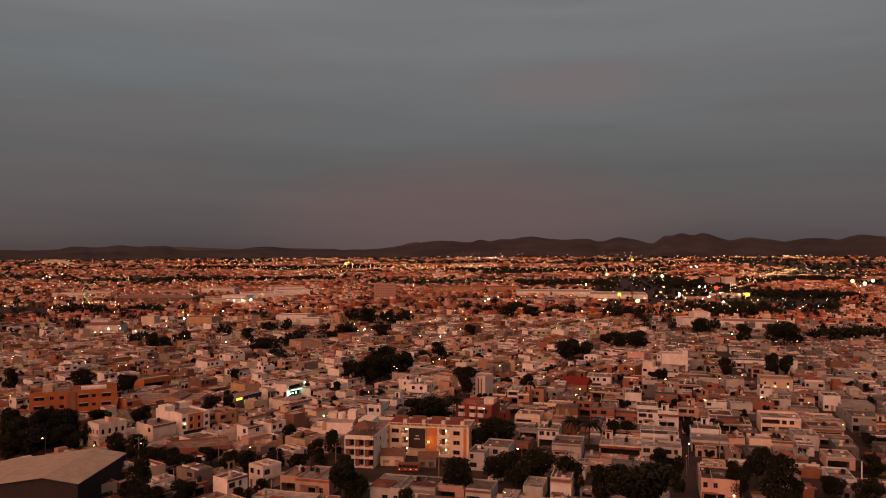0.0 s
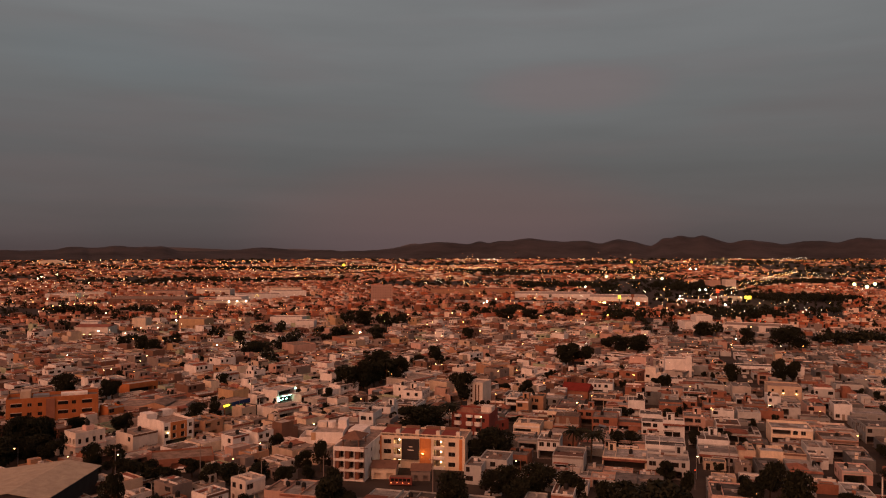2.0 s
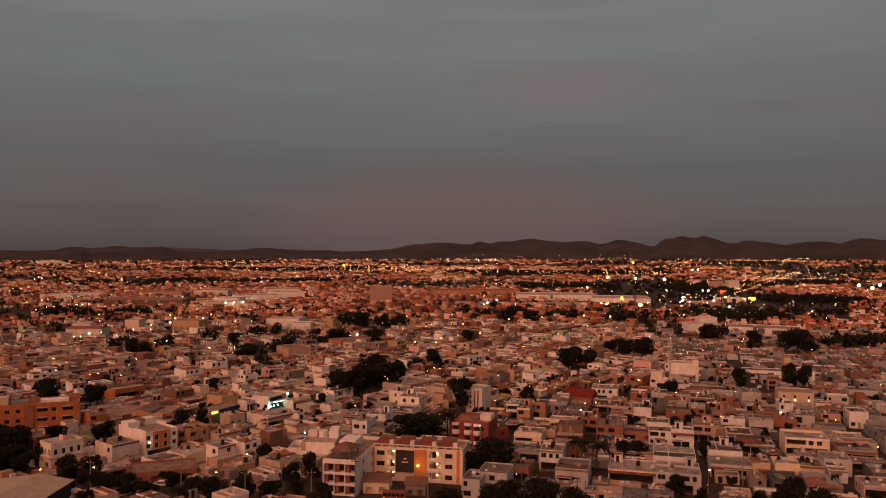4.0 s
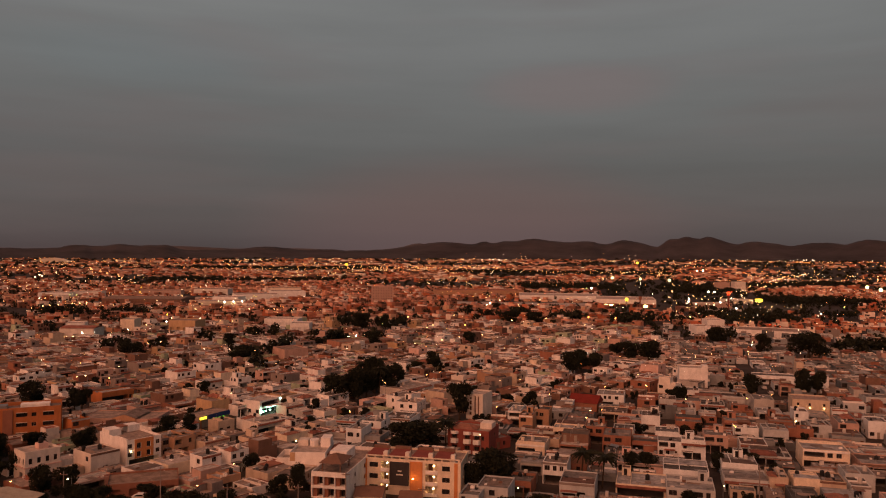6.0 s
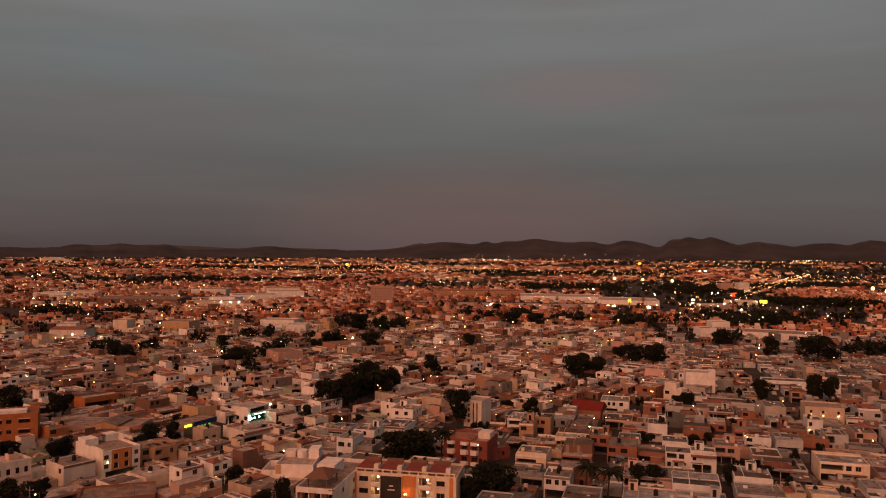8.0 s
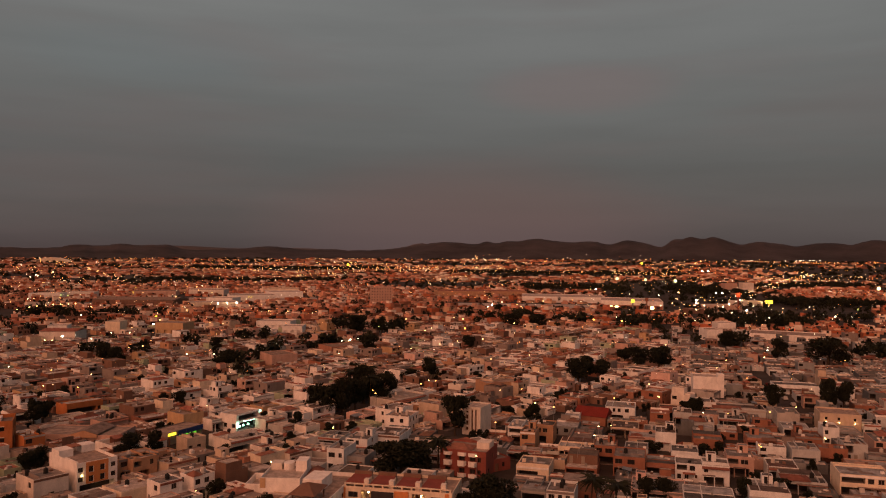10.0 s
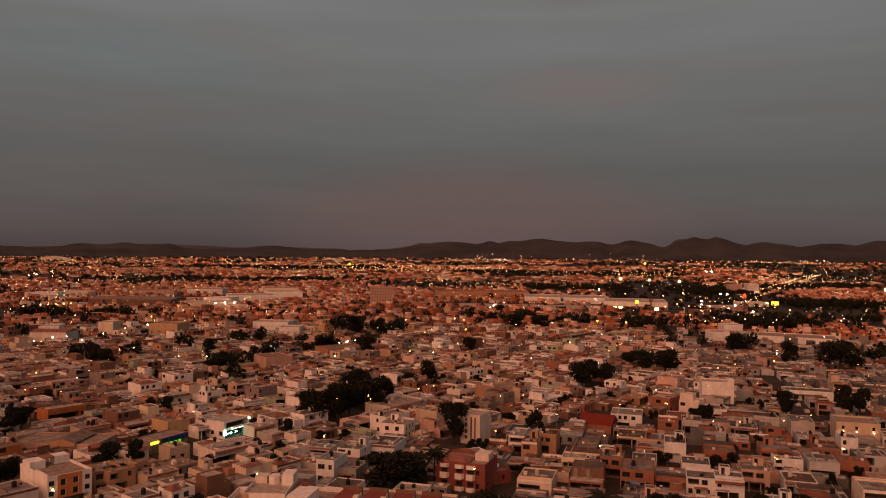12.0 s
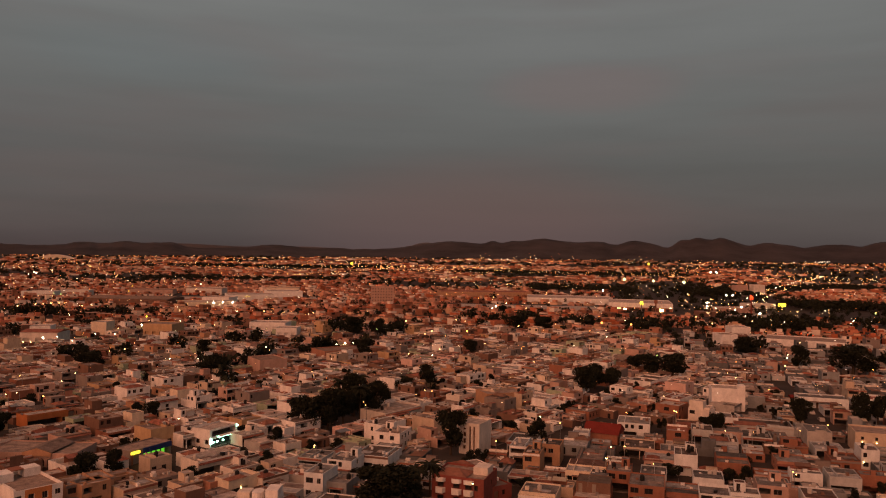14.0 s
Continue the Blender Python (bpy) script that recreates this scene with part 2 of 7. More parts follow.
M = {
    # Right-grid colours, greyer and darker than those of the left grid.
    "wall_dark": surface("weathered_plaster", DARKER, stain=0.3), "n_white": surface("chalk_plaster", [NW]), "n_pale": surface("ash_plaster", [NP]), "n_grey": surface("slate_plaster", [NG]), "n_dim": surface("dark_grey_cement", [ND]),
    "roof_n": surface("grey_roof_cement", [(0.36, 0.355, 0.35), (0.16, 0.15, 0.145), (0.42, 0.415, 0.41), (0.10, 0.095, 0.09), (0.24, 0.215, 0.20), (0.16, 0.095, 0.075), (0.30, 0.29, 0.28), (0.13, 0.10, 0.085), (0.20, 0.185, 0.175)], stain=0.7, grain=1.0, scale=0.5, streak=False),
    "n_roof1": surface("ash_roof_cement", [(0.40, 0.395, 0.39)], stain=0.6, grain=1.0, streak=False), "n_roof2": surface("dark_grey_roof_cement", [(0.19, 0.183, 0.178)], stain=0.6, grain=1.0, streak=False), "deepred": surface("deep_red_plaster", [(0.235, 0.07, 0.055)]), "clay": surface("clay_plaster", [(0.44, 0.26, 0.16)]),
    # The far wall palette is reddened to stand in for haze and lamplight.
    "wall": surface("painted_plaster", WALLS), "wall_far": surface("plaster_far_lamp_haze", [(0.80, 0.68, 0.58), (0.50, 0.27, 0.19), (0.19, 0.09, 0.06), (0.68, 0.36, 0.26), (0.46, 0.15, 0.08), (0.48, 0.27, 0.20), BROWN, (0.38, 0.12, 0.06), (0.56, 0.36, 0.24), (0.72, 0.46, 0.31), (0.24, 0.11, 0.07), (0.50, 0.20, 0.12), (0.36, 0.12, 0.06), (0.80, 0.66, 0.55), (0.64, 0.33, 0.22)], vary="island", scale=0.2),
    # Far roofs likewise carry warm haze and lamplight in their colours.
    "roof": surface("roof_cement", ROOFS, stain=0.6, grain=1.0, scale=0.5, streak=False), "roof_far": surface("roof_far_lamp_haze", [(0.42, 0.235, 0.165), (0.26, 0.14, 0.09), (0.52, 0.33, 0.245), (0.33, 0.175, 0.115), (0.17, 0.085, 0.055), (0.36, 0.11, 0.06), (0.44, 0.26, 0.185)], vary="island", stain=0.4, scale=0.15, streak=False),
    "white": surface("white_plaster", [WHITE]), "pale": surface("pale_plaster", [PALE]), "cream": surface("cream_plaster", [CREAM]), "pink": surface("pink_plaster", [PINK]),
    "terra": surface("terracotta_plaster", [TERRA]), "ochre": surface("ochre_plaster", [OCHRE]), "grey": surface("grey_cement", [GREY]), "sand": surface("sand_plaster", [SAND]),
    "brick": surface("brick_red", [BRICK]), "red": surface("deep_red_sheet", [RED]), "brown": surface("brown_plaster", [BROWN]), "dim": surface("bare_cement_and_recess_shade", [DIM]), "green": surface("green_plaster", [GREEN]), "dusty": surface("dusty_plaster", [DUSTY]),
    "orange": surface("orange_plaster", [(0.58, 0.235, 0.09)]), "burnt": surface("burnt_orange_plaster", [(0.42, 0.155, 0.06)]),
    "tile": surface("clay_tile", [(0.26, 0.115, 0.08), (0.30, 0.14, 0.10), (0.22, 0.09, 0.065)], stain=0.5), "cement2": surface("roof_cement_dark", [(0.24, 0.19, 0.165)], stain=0.6, grain=1.0, scale=0.5, streak=False), "cement3": surface("roof_cement_pale", [(0.50, 0.43, 0.38)], stain=0.6, grain=1.0, scale=0.5, streak=False),
    "cement4": surface("roof_cement_brown", [(0.29, 0.21, 0.165)], stain=0.6, grain=1.0, scale=0.5, streak=False), "clayroof": surface("roof_red_sealant", [(0.34, 0.14, 0.10)], stain=0.6, grain=1.0, scale=0.5, streak=False), "cement": surface("roof_cement_plain", [(0.36, 0.28, 0.235)], stain=0.6, grain=1.0, scale=0.5, streak=False),
    "sheet": surface("pale_sheet_metal", [(0.41, 0.36, 0.28)], rough=0.6, stain=0.25, streak=False), "blue": surface("blue_fascia", [(0.03, 0.05, 0.16)]),
    # First entry: dark backs of deep recesses, shade put into the colour.
    "gate": surface("shaded_recess_back", [(0.065, 0.055, 0.05)], rough=0.6), "dark": surface("dark_panel", [(0.045, 0.04, 0.04)]), "frame": surface("window_frame", [(0.10, 0.08, 0.07), (0.05, 0.04, 0.04), (0.32, 0.28, 0.25), (0.07, 0.06, 0.05)]),
    "glass": None, "tank": surface("water_tank_plastic", [(0.02, 0.02, 0.02), (0.02, 0.02, 0.02), (0.5, 0.46, 0.42)], rough=0.5, stain=0.2),
    "door": surface("door_paint", [(0.10, 0.05, 0.03), (0.30, 0.26, 0.22), (0.18, 0.10, 0.07)]),
    "asphalt": surface("asphalt", [(0.058, 0.047, 0.041)], stain=0.5, scale=0.08, streak=False), "pave": surface("pavement_cement", [(0.19, 0.165, 0.15)], stain=0.4, streak=False),
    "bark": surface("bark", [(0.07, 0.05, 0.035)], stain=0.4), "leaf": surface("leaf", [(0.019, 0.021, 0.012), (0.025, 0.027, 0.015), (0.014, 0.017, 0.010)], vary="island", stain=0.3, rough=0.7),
    # Hills greyed, far ridge paled and cooled: haze is put into their colours.
    "hill": surface("dry_scrub_hill", [(0.060, 0.053, 0.056)], stain=0.6, scale=0.004, streak=False), "hill2": surface("far_ridge_haze_tint", [(0.085, 0.085, 0.095)], stain=0.2, scale=0.002, streak=False),
    "metal": surface("galvanised_steel", [(0.3, 0.29, 0.28)], rough=0.5, metal=0.6),
    "sodium": glow("sodium_lamp", (1.0, 0.42, 0.10), 12.0), "cool": glow("cool_lamp", (1.0, 0.66, 0.28), 12.0),
    "sodium_far": glow("sodium_lamp_far", (1.0, 0.36, 0.07), 6.5, False), "amber_far": glow("amber_lamp_far", (1.0, 0.56, 0.21), 11.0, False),
    "white_far": glow("white_lamp_far", (1.0, 0.84, 0.60), 13.0, False), "dim_far": glow("dim_lamp_far", (1.0, 0.34, 0.09), 2.6, False),
    "yellow_far": glow("yellow_sign_far", (1.0, 0.72, 0.05), 3.0, False), "green_far": glow("green_lamp_far", (0.55, 0.9, 0.25), 3.0, False), "red_far": glow("red_lamp_far", (1.0, 0.08, 0.02), 2.0, False),
    "flood": glow("floodlight_head", (0.92, 1.0, 0.48), 2.6, False),
    "shop_teal": glow("shop_light_teal", (0.45, 1.0, 0.75), 5.0), "shop_yellow": glow("shop_sign_yellow", (1.0, 0.75, 0.05), 2.2), "shop_green": glow("shop_light_green", (0.22, 1.0, 0.06), 0.6),
    "corridor": glow("corridor_light", (1.0, 0.66, 0.24), 16.0), "bay_lamp": glow("balcony_lamp", (1.0, 0.70, 0.34), 24.0), "warm_panel": glow("wall_lamp_warm", (1.0, 0.42, 0.08), 25.0),
}
def glass_mat():
    m, N, L, b = node_mat("dark_window_glass")
    b.inputs["Base Color"].default_value, b.inputs["Roughness"].default_value = (0.02, 0.018, 0.018, 1), 0.08
    return m
M["glass"] = glass_mat()

# ---- mesh tools ----
class Shape:
    """Collects faces of one part."""
    def __init__(self):
        self.v, self.f, self.m, self.mats, self.glazed = [], [], [], [], False

    def face(self, pts, mat):
        if mat not in self.mats:
            self.mats.append(mat)
        n = len(self.v)
        self.v += [tuple(p) for p in pts]
        self.f.append(tuple(range(n, n + len(pts))))
        self.m.append(self.mats.index(mat))

    def box(self, x0, x1, y0, y1, z0, z1, mat, top=None, bottom=False):
        n = len(self.v)
        if mat not in self.mats:
            self.mats.append(mat)
        if (top or mat) not in self.mats:
            self.mats.append(top or mat)
        self.v += [(x0, y0, z0), (x1, y0, z0), (x1, y1, z0), (x0, y1, z0), (x0, y0, z1), (x1, y0, z1), (x1, y1, z1), (x0, y1, z1)]
        for q in ((0, 1, 5, 4), (1, 2, 6, 5), (2, 3, 7, 6), (3, 0, 4, 7)):
            self.f.append(tuple(n + i for i in q))
            self.m.append(self.mats.index(mat))
        self.f.append((n + 4, n + 5, n + 6, n + 7))
        self.m.append(self.mats.index(top or mat))
        if bottom:
            self.f.append((n + 3, n + 2, n + 1, n))
            self.m.append(self.mats.index(mat))

    def turned(self, m, start=0):
        for i in range(start, len(self.v)):
            self.v[i] = tuple(m @ Vector(self.v[i]))

    def mesh(self, name, smooth=False):
        me = bpy.data.meshes.new(name)
        me.from_pydata(self.v, [], self.f)
        for k in self.mats:
            me.materials.append(M[k])
        me.polygons.foreach_set("material_index", self.m)
        if smooth:
            me.polygons.foreach_set("use_smooth", [True] * len(self.f))
        me.update()
        return me


def part(name, shape, parent, label="", smooth=False):
    ob = new(name, shape.mesh(name, smooth) if isinstance(shape, Shape) else shape)
    ob.parent = parent
    return tagged(ob, label)


def thing(name, label, category, group="", kind=""):
    return tagged(new(name), label, category, group, kind)


def panel(s, a, b, h, openings, mat, z0=0.0):
    """A wall face from a to b (seen with a on its left), up to h, with recessed openings (x0, x1, z0, z1, depth)."""
    ax, ay = a
    w = math.hypot(b[0] - ax, b[1] - ay)
    ux, uy = (b[0] - ax) / w, (b[1] - ay) / w
    nx, ny = uy, -ux
    P = lambda x, z, d=0.0: (ax + ux * x - nx * d, ay + uy * x - ny * d, z)
    xs = sorted({0.0, w, *(o[0] for o in openings), *(o[1] for o in openings)})
    zs = sorted({z0, h, *(o[2] for o in openings), *(o[3] for o in openings)})
    for x0, x1 in zip(xs, xs[1:]):
        for za, zb in zip(zs, zs[1:]):
            if not any(o[0] <= x0 and x1 <= o[1] and o[2] <= za and zb <= o[3] for o in openings):
                s.face((P(x0, za), P(x1, za), P(x1, zb), P(x0, zb)), mat)
    for x0, x1, za, zb, d in openings:
        s.face((P(x0, za), P(x0, zb), P(x0, zb, d), P(x0, za, d)), mat)
        s.face((P(x1, za, d), P(x1, zb, d), P(x1, zb), P(x1, za)), mat)
        # Deep recesses: cement floor; back and ceiling colours carry the shade inside.
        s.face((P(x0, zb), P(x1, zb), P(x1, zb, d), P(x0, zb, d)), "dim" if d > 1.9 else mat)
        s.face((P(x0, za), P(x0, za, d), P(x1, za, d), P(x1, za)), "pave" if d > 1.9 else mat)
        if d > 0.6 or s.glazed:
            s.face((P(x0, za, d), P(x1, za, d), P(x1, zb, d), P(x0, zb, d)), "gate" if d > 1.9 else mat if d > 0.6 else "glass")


PANES = {}
def pane_mesh(w, h, kind):
    """A window pane, its frame or a door leaf of that size, in the plane y = 0, its lower left corner at the origin."""
    key = (round(w, 2), round(h, 2), kind)
    if key not in PANES:
        s, t = Shape(), 0.06
        if kind == "door":
            s.box(0, w, 0, 0.05, 0, h, "door")
            s.box(w * 0.15, w * 0.85, -0.02, 0.0, h * 0.55, h * 0.9, "door")
            s.box(w * 0.15, w * 0.85, -0.02, 0.0, h * 0.1, h * 0.45, "door")
        elif kind == "window":
            s.box(t, w - t, 0.02, 0.04, t, h - t, "glass")
        else:
            for x0, x1, z0, z1 in ((0, t, 0, h), (w - t, w, 0, h), (t, w - t, 0, t), (t, w - t, h - t, h)):
                s.box(x0, x1, -0.03, 0.03, z0, z1, "frame")
            if w > 0.9:
                s.box(w / 2 - t / 2, w / 2 + t / 2, -0.02, 0.018, t, h - t, "frame")
        PANES[key] = s.mesh(kind)
    return PANES[key]


def leaf_of(ob, kind, w, h, m):
    """Sets a window with its frame, or a door, into a thing."""
    p = new(kind, pane_mesh(w, h, kind))
    p.parent, p.matrix_basis = ob, m
    if kind == "window":
        f = new("frame", pane_mesh(w, h, "frame"))
        f.parent = p
    return p


def fill_openings(ob, a, b, openings, name="window"):
    """Panes and doors set back in the openings of a panel."""
    ang = math.atan2(b[1] - a[1], b[0] - a[0])
    c, n = (math.cos(ang), math.sin(ang)), (math.sin(ang), -math.cos(ang))
    for x0, x1, z0, z1, d in openings:
        if d > 0.6:
            continue
        kind = "door" if z1 - z0 > 1.9 and x1 - x0 < 1.4 else "window"
        leaf_of(ob, kind, x1 - x0, z1 - z0, Matrix.Translation((a[0] + c[0] * x0 - n[0] * (d - 0.04), a[1] + c[1] * x0 - n[1] * (d - 0.04), z0)) @ Matrix.Rotation(ang, 4, "Z"))


def storey_openings(rng, w, storeys, sh, carport, density=0.8):
    """Openings of one side, storey by storey."""
    out = []
    for k in range(storeys):
        x = 0.5
        if k == 0 and carport and w > 5:
            cw = w * rng.uniform(0.5, 0.9)
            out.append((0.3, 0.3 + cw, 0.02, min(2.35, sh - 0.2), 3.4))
            x = 0.3 + cw + 0.5
        if k > 0 and w > 6 and density > 0.5 and rng.random() < 0.55:
            cw = w * rng.uniform(0.3, 0.55)
            out.append((0.4, 0.4 + cw, k * sh + rng.choice((0.2, 0.9)), k * sh + 2.25, 2.0))
            x = 0.4 + cw + 0.6
        while x < w - 1.3:
            ww = rng.choice((1.0, 1.4, 1.9))
            if x + ww > w - 0.4:
                break
            if rng.random() < density:
                if k == 0 and rng.random() < 0.3:
                    out.append((x, x + 0.95, 0.02, 2.15, 0.15))
                    x += 0.3
                else:
                    out.append((x, x + ww, k * sh + 0.85, k * sh + 2.15, 0.2))
            x += ww + rng.uniform(0.7, 1.6)
    return out


def block_walls(ob, x0, x1, y0, y1, h, par, sides, mat, roofmat, z0=0.0, name="wall", plain=False):
    """A walled volume with parapet, roof slab and glazing; sides: openings for front, right, back, left."""
    s = Shape()
    s.glazed = plain
    cs = [(x0, y0), (x1, y0), (x1, y1), (x0, y1)]
    top, t = h + par, 0.16
    for i in range(4):
        panel(s, cs[i], cs[(i + 1) % 4], top, sides[i], mat, z0)
    ins = [(x0 + t, y0 + t), (x1 - t, y0 + t), (x1 - t, y1 - t), (x0 + t, y1 - t)]
    for i in range(4):
        j = (i + 1) % 4
        s.face(((*cs[i], top), (*cs[j], top), (*ins[j], top), (*ins[i], top)), mat)
        s.face(((*ins[i], top), (*ins[j], top), (*ins[j], h), (*ins[i], h)), mat)
    wall = part(name, s, ob)
    r = Shape()
    r.box(x0 + t + 0.01, x1 - t - 0.01, y0 + t + 0.01, y1 - t - 0.01, h - 0.2, h + 0.02, roofmat)
    part("roof", r, ob)
    for i in range(0 if plain else 4):
        fill_openings(ob, cs[i], cs[(i + 1) % 4], sides[i])
    return wall


def tube(s, a, b, ra, rb, mat, n=7):
    a, b = Vector(a), Vector(b)
    t = (b - a).to_track_quat("Z", "Y").to_matrix()
    ring = [Vector((math.cos(6.2832 * i / n), math.sin(6.2832 * i / n), 0)) for i in range(n)]
    for i in range(n):
        j = (i + 1) % n
        s.face((a + t @ ring[i] * ra, a + t @ ring[j] * ra, b + t @ ring[j] * rb, b + t @ ring[i] * rb), mat)
    s.face([b + t @ p * rb for p in ring], mat)


def tank_shape(rng, x, y, z):
    s, n, r, h = Shape(), 10, 0.55, 1.1
    prof = [(r, 0), (r, h), (r * 0.8, h + 0.22), (r * 0.3, h + 0.32), (r * 0.3, h + 0.42)]
    for (ra, za), (rb, zb) in zip(prof, prof[1:]):
        for i in range(n):
            a, b = 2 * math.pi * i / n, 2 * math.pi * (i + 1) / n
            s.face(((x + ra * math.cos(a), y + ra * math.sin(a), z + za), (x + ra * math.cos(b), y + ra * math.sin(b), z + za),
                    (x + rb * math.cos(b), y + rb * math.sin(b), z + zb), (x + rb * math.cos(a), y + rb * math.sin(a), z + zb)), "tank")
    s.face([(x + r * 0.3 * math.cos(2 * math.pi * i / n), y + r * 0.3 * math.sin(2 * math.pi * i / n), z + h + 0.42) for i in range(n)], "tank")
    return s


def eave_shape(x0, x1, y, z, out=0.7, rise=0.45, mat="tile"):
    """A small tiled lean-to canopy along a front, with rolled rows of tiles."""
    s = Shape()
    n = max(2, round((x1 - x0) / 0.3))
    for i in range(n):
        a, b = x0 + (x1 - x0) * i / n, x0 + (x1 - x0) * (i + 1) / n
        m = (a + b) / 2
        for p, q, zz, zy in ((a, m, 0, 0.06), (m, b, 0.06, 0)):
            s.face(((p, y - out, z + zz), (q, y - out, z + zy), (q, y, z + rise + zy), (p, y, z + rise + zz)), mat)
    s.face(((x0, y - out, z - 0.06), (x0, y, z + rise - 0.12), (x1, y, z + rise - 0.12), (x1, y - out, z - 0.06)), mat)
    s.face(((x0, y - out, z - 0.06), (x1, y - out, z - 0.06), (x1, y - out, z), (x0, y - out, z)), mat)
    return s


def gable_shape(x0, x1, y0, y1, z, rise, mat, along="y", over=0.3):
    s = Shape()
    x0, x1, y0, y1 = x0 - over, x1 + over, y0 - over, y1 + over
    if along == "y":
        m = (x0 + x1) / 2
        A, B = [(x0, y0, z), (x0, y1, z)], [(x1, y0, z), (x1, y1, z)]
        R = [(m, y0, z + rise), (m, y1, z + rise)]
    else:
        m = (y0 + y1) / 2
        A, B = [(x1, y0, z), (x0, y0, z)], [(x1, y1, z), (x0, y1, z)]
        R = [(x1, m, z + rise), (x0, m, z + rise)]
    s.face((A[0], R[0], R[1], A[1]), mat)
    s.face((R[0], B[0], B[1], R[1]), mat)
    s.face((A[0], B[0], R[0]), mat)
    s.face((B[1], A[1], R[1]), mat)
    s.face((A[0], A[1], B[1], B[0]), mat)
    return s


def hip_shape(x0, x1, y0, y1, z, rise, mat):
    s = Shape()
    k = min(x1 - x0, y1 - y0) * 0.45
    if x1 - x0 > y1 - y0:
        a, b = (x0 + k, (y0 + y1) / 2, z + rise), (x1 - k, (y0 + y1) / 2, z + rise)
        s.face(((x0, y0, z), (x1, y0, z), b, a), mat)
        s.face(((x1, y1, z), (x0, y1, z), a, b), mat)
        s.face(((x1, y0, z), (x1, y1, z), b), mat)
        s.face(((x0, y1, z), (x0, y0, z), a), mat)
    else:
        a, b = ((x0 + x1) / 2, y0 + k, z + rise), ((x0 + x1) / 2, y1 - k, z + rise)
        s.face(((x0, y0, z), (x1, y0, z), a), mat)
        s.face(((x1, y1, z), (x0, y1, z), b), mat)
        s.face(((x1, y0, z), (x1, y1, z), b, a), mat)
        s.face(((x0, y1, z), (x0, y0, z), a, b), mat)
    s.face(((x0, y0, z), (x0, y1, z), (x1, y1, z), (x1, y0, z)), mat)
    return s


def house(name, label, w, d, storeys, rng, wall="wall", roof="roof", sh=2.9, par=0.5, carport=None, upper=None, room=None, eave=False, tank=True, category="house", group="", sides=None, density=0.8, plain=False):
    """A flat-roofed town house: front along y = 0 facing -y, centred on x, depth d."""
    ob = thing(name, label, category, group)
    x0, x1 = -w / 2, w / 2
    carport = rng.random() < 0.7 if carport is None else carport
    low = storeys
    if upper is None:
        upper = rng.random() < 0.35 and storeys == 1
    op = sides or [storey_openings(rng, w, low, sh, carport, density), storey_openings(rng, d, low, sh, False, density * 0.5), storey_openings(rng, w, low, sh, False, density * 0.5),
                   storey_openings(rng, d, low, sh, False, density * 0.5)]
    block_walls(ob, x0, x1, 0, d, low * sh, par, op, wall, roof, plain=plain)
    h = low * sh
    if upper:
        ua = rng.uniform(0.25, 0.45) * d
        ux0, ux1 = (x0 + 0.2, x1 - 0.2) if rng.random() < 0.5 else (x0 + 0.2, x0 + w * rng.uniform(0.5, 0.75))
        uo = [storey_openings(rng, ux1 - ux0, 1, sh, False, 0.9), storey_openings(rng, d - ua - 0.4, 1, sh, False, 0.4), [], storey_openings(rng, d - ua - 0.4, 1, sh, False, 0.4)]
        uo = [[(a, b, c + h, e + h, f) for a, b, c, e, f in o] for o in uo]
        block_walls(ob, ux0, ux1, ua, d - 0.2, h + sh - 0.2, par * 0.7, uo, wall, roof, h + 0.0, "upper_wall", plain)
        th, ty = h + sh - 0.2, (ua + d) / 2
    else:
        th, ty = h, d * 0.6
    if room is None:
        room = rng.random() < 0.45
    if room:
        rx, rw = rng.uniform(x0 + 1.6, x1 - 1.6), rng.uniform(2.0, 2.8)
        rx0, rx1 = max(x0 + 0.25, rx - rw / 2), min(x1 - 0.25, rx + rw / 2)
        ry = d - 2.9
        block_walls(ob, rx0, rx1, ry, ry + 2.6, th + 1.95, 0.10, [[(0.5, 1.35, th + 0.05, th + 1.8, 0.12)], [], [], []], wall, roof, th, "rooftop_room", plain)
    if tank:
        part("water_tank", tank_shape(rng, rng.uniform(x0 + 1, x1 - 1), ty - rng.uniform(0.5, 1.5), th + 0.02), ob)
        if rng.random() < 0.3:
            part("water_tank", tank_shape(rng, rng.uniform(x0 + 1, x1 - 1), ty + 0.6, th + 0.02), ob)
    if storeys == 1 and not upper and d > 6.5 and rng.random() < 0.5:
        a, b = rng.choice(((0.25, d * 0.42), (d * 0.5, d - 0.25)))
        r = Shape()
        r.box(x0 + 0.25, x1 - 0.25, a, b, h, h + rng.uniform(0.2, 0.75), wall, roof)
        part("raised_roof", r, ob)
    for _ in range(rng.randint(1, 4)):
        a, b, q = rng.uniform(x0 + 0.4, x1 - 1.2), rng.uniform(0.5, d - 1.6), Shape()
        q.box(a, a + rng.uniform(0.4, 1.0), b, b + rng.uniform(0.4, 1.0), h, h + rng.uniform(0.3, 0.9), rng.choice(("pale", "metal", "white", "tank", "brown", wall)))
        part("roof_box", q, ob)
    if not upper and rng.random() < 0.6:
        q, b = Shape(), rng.uniform(1.2, d - 1.2)
        if rng.random() < 0.5:
            q.box(x0 + 0.18, x1 - 0.18, b, b + 0.14, h, h + rng.uniform(0.4, 0.9), wall)
        else:
            a = rng.uniform(x0 + 1.2, x1 - 1.2)
            q.box(a, a + 0.14, 0.18, d - 0.18, h, h + rng.uniform(0.4, 0.9), wall)
        part("roof_partition", q, ob)
    if rng.random() < 0.12:
        q = Shape()
        a = rng.uniform(x0 + 0.6, x1 - 0.6)
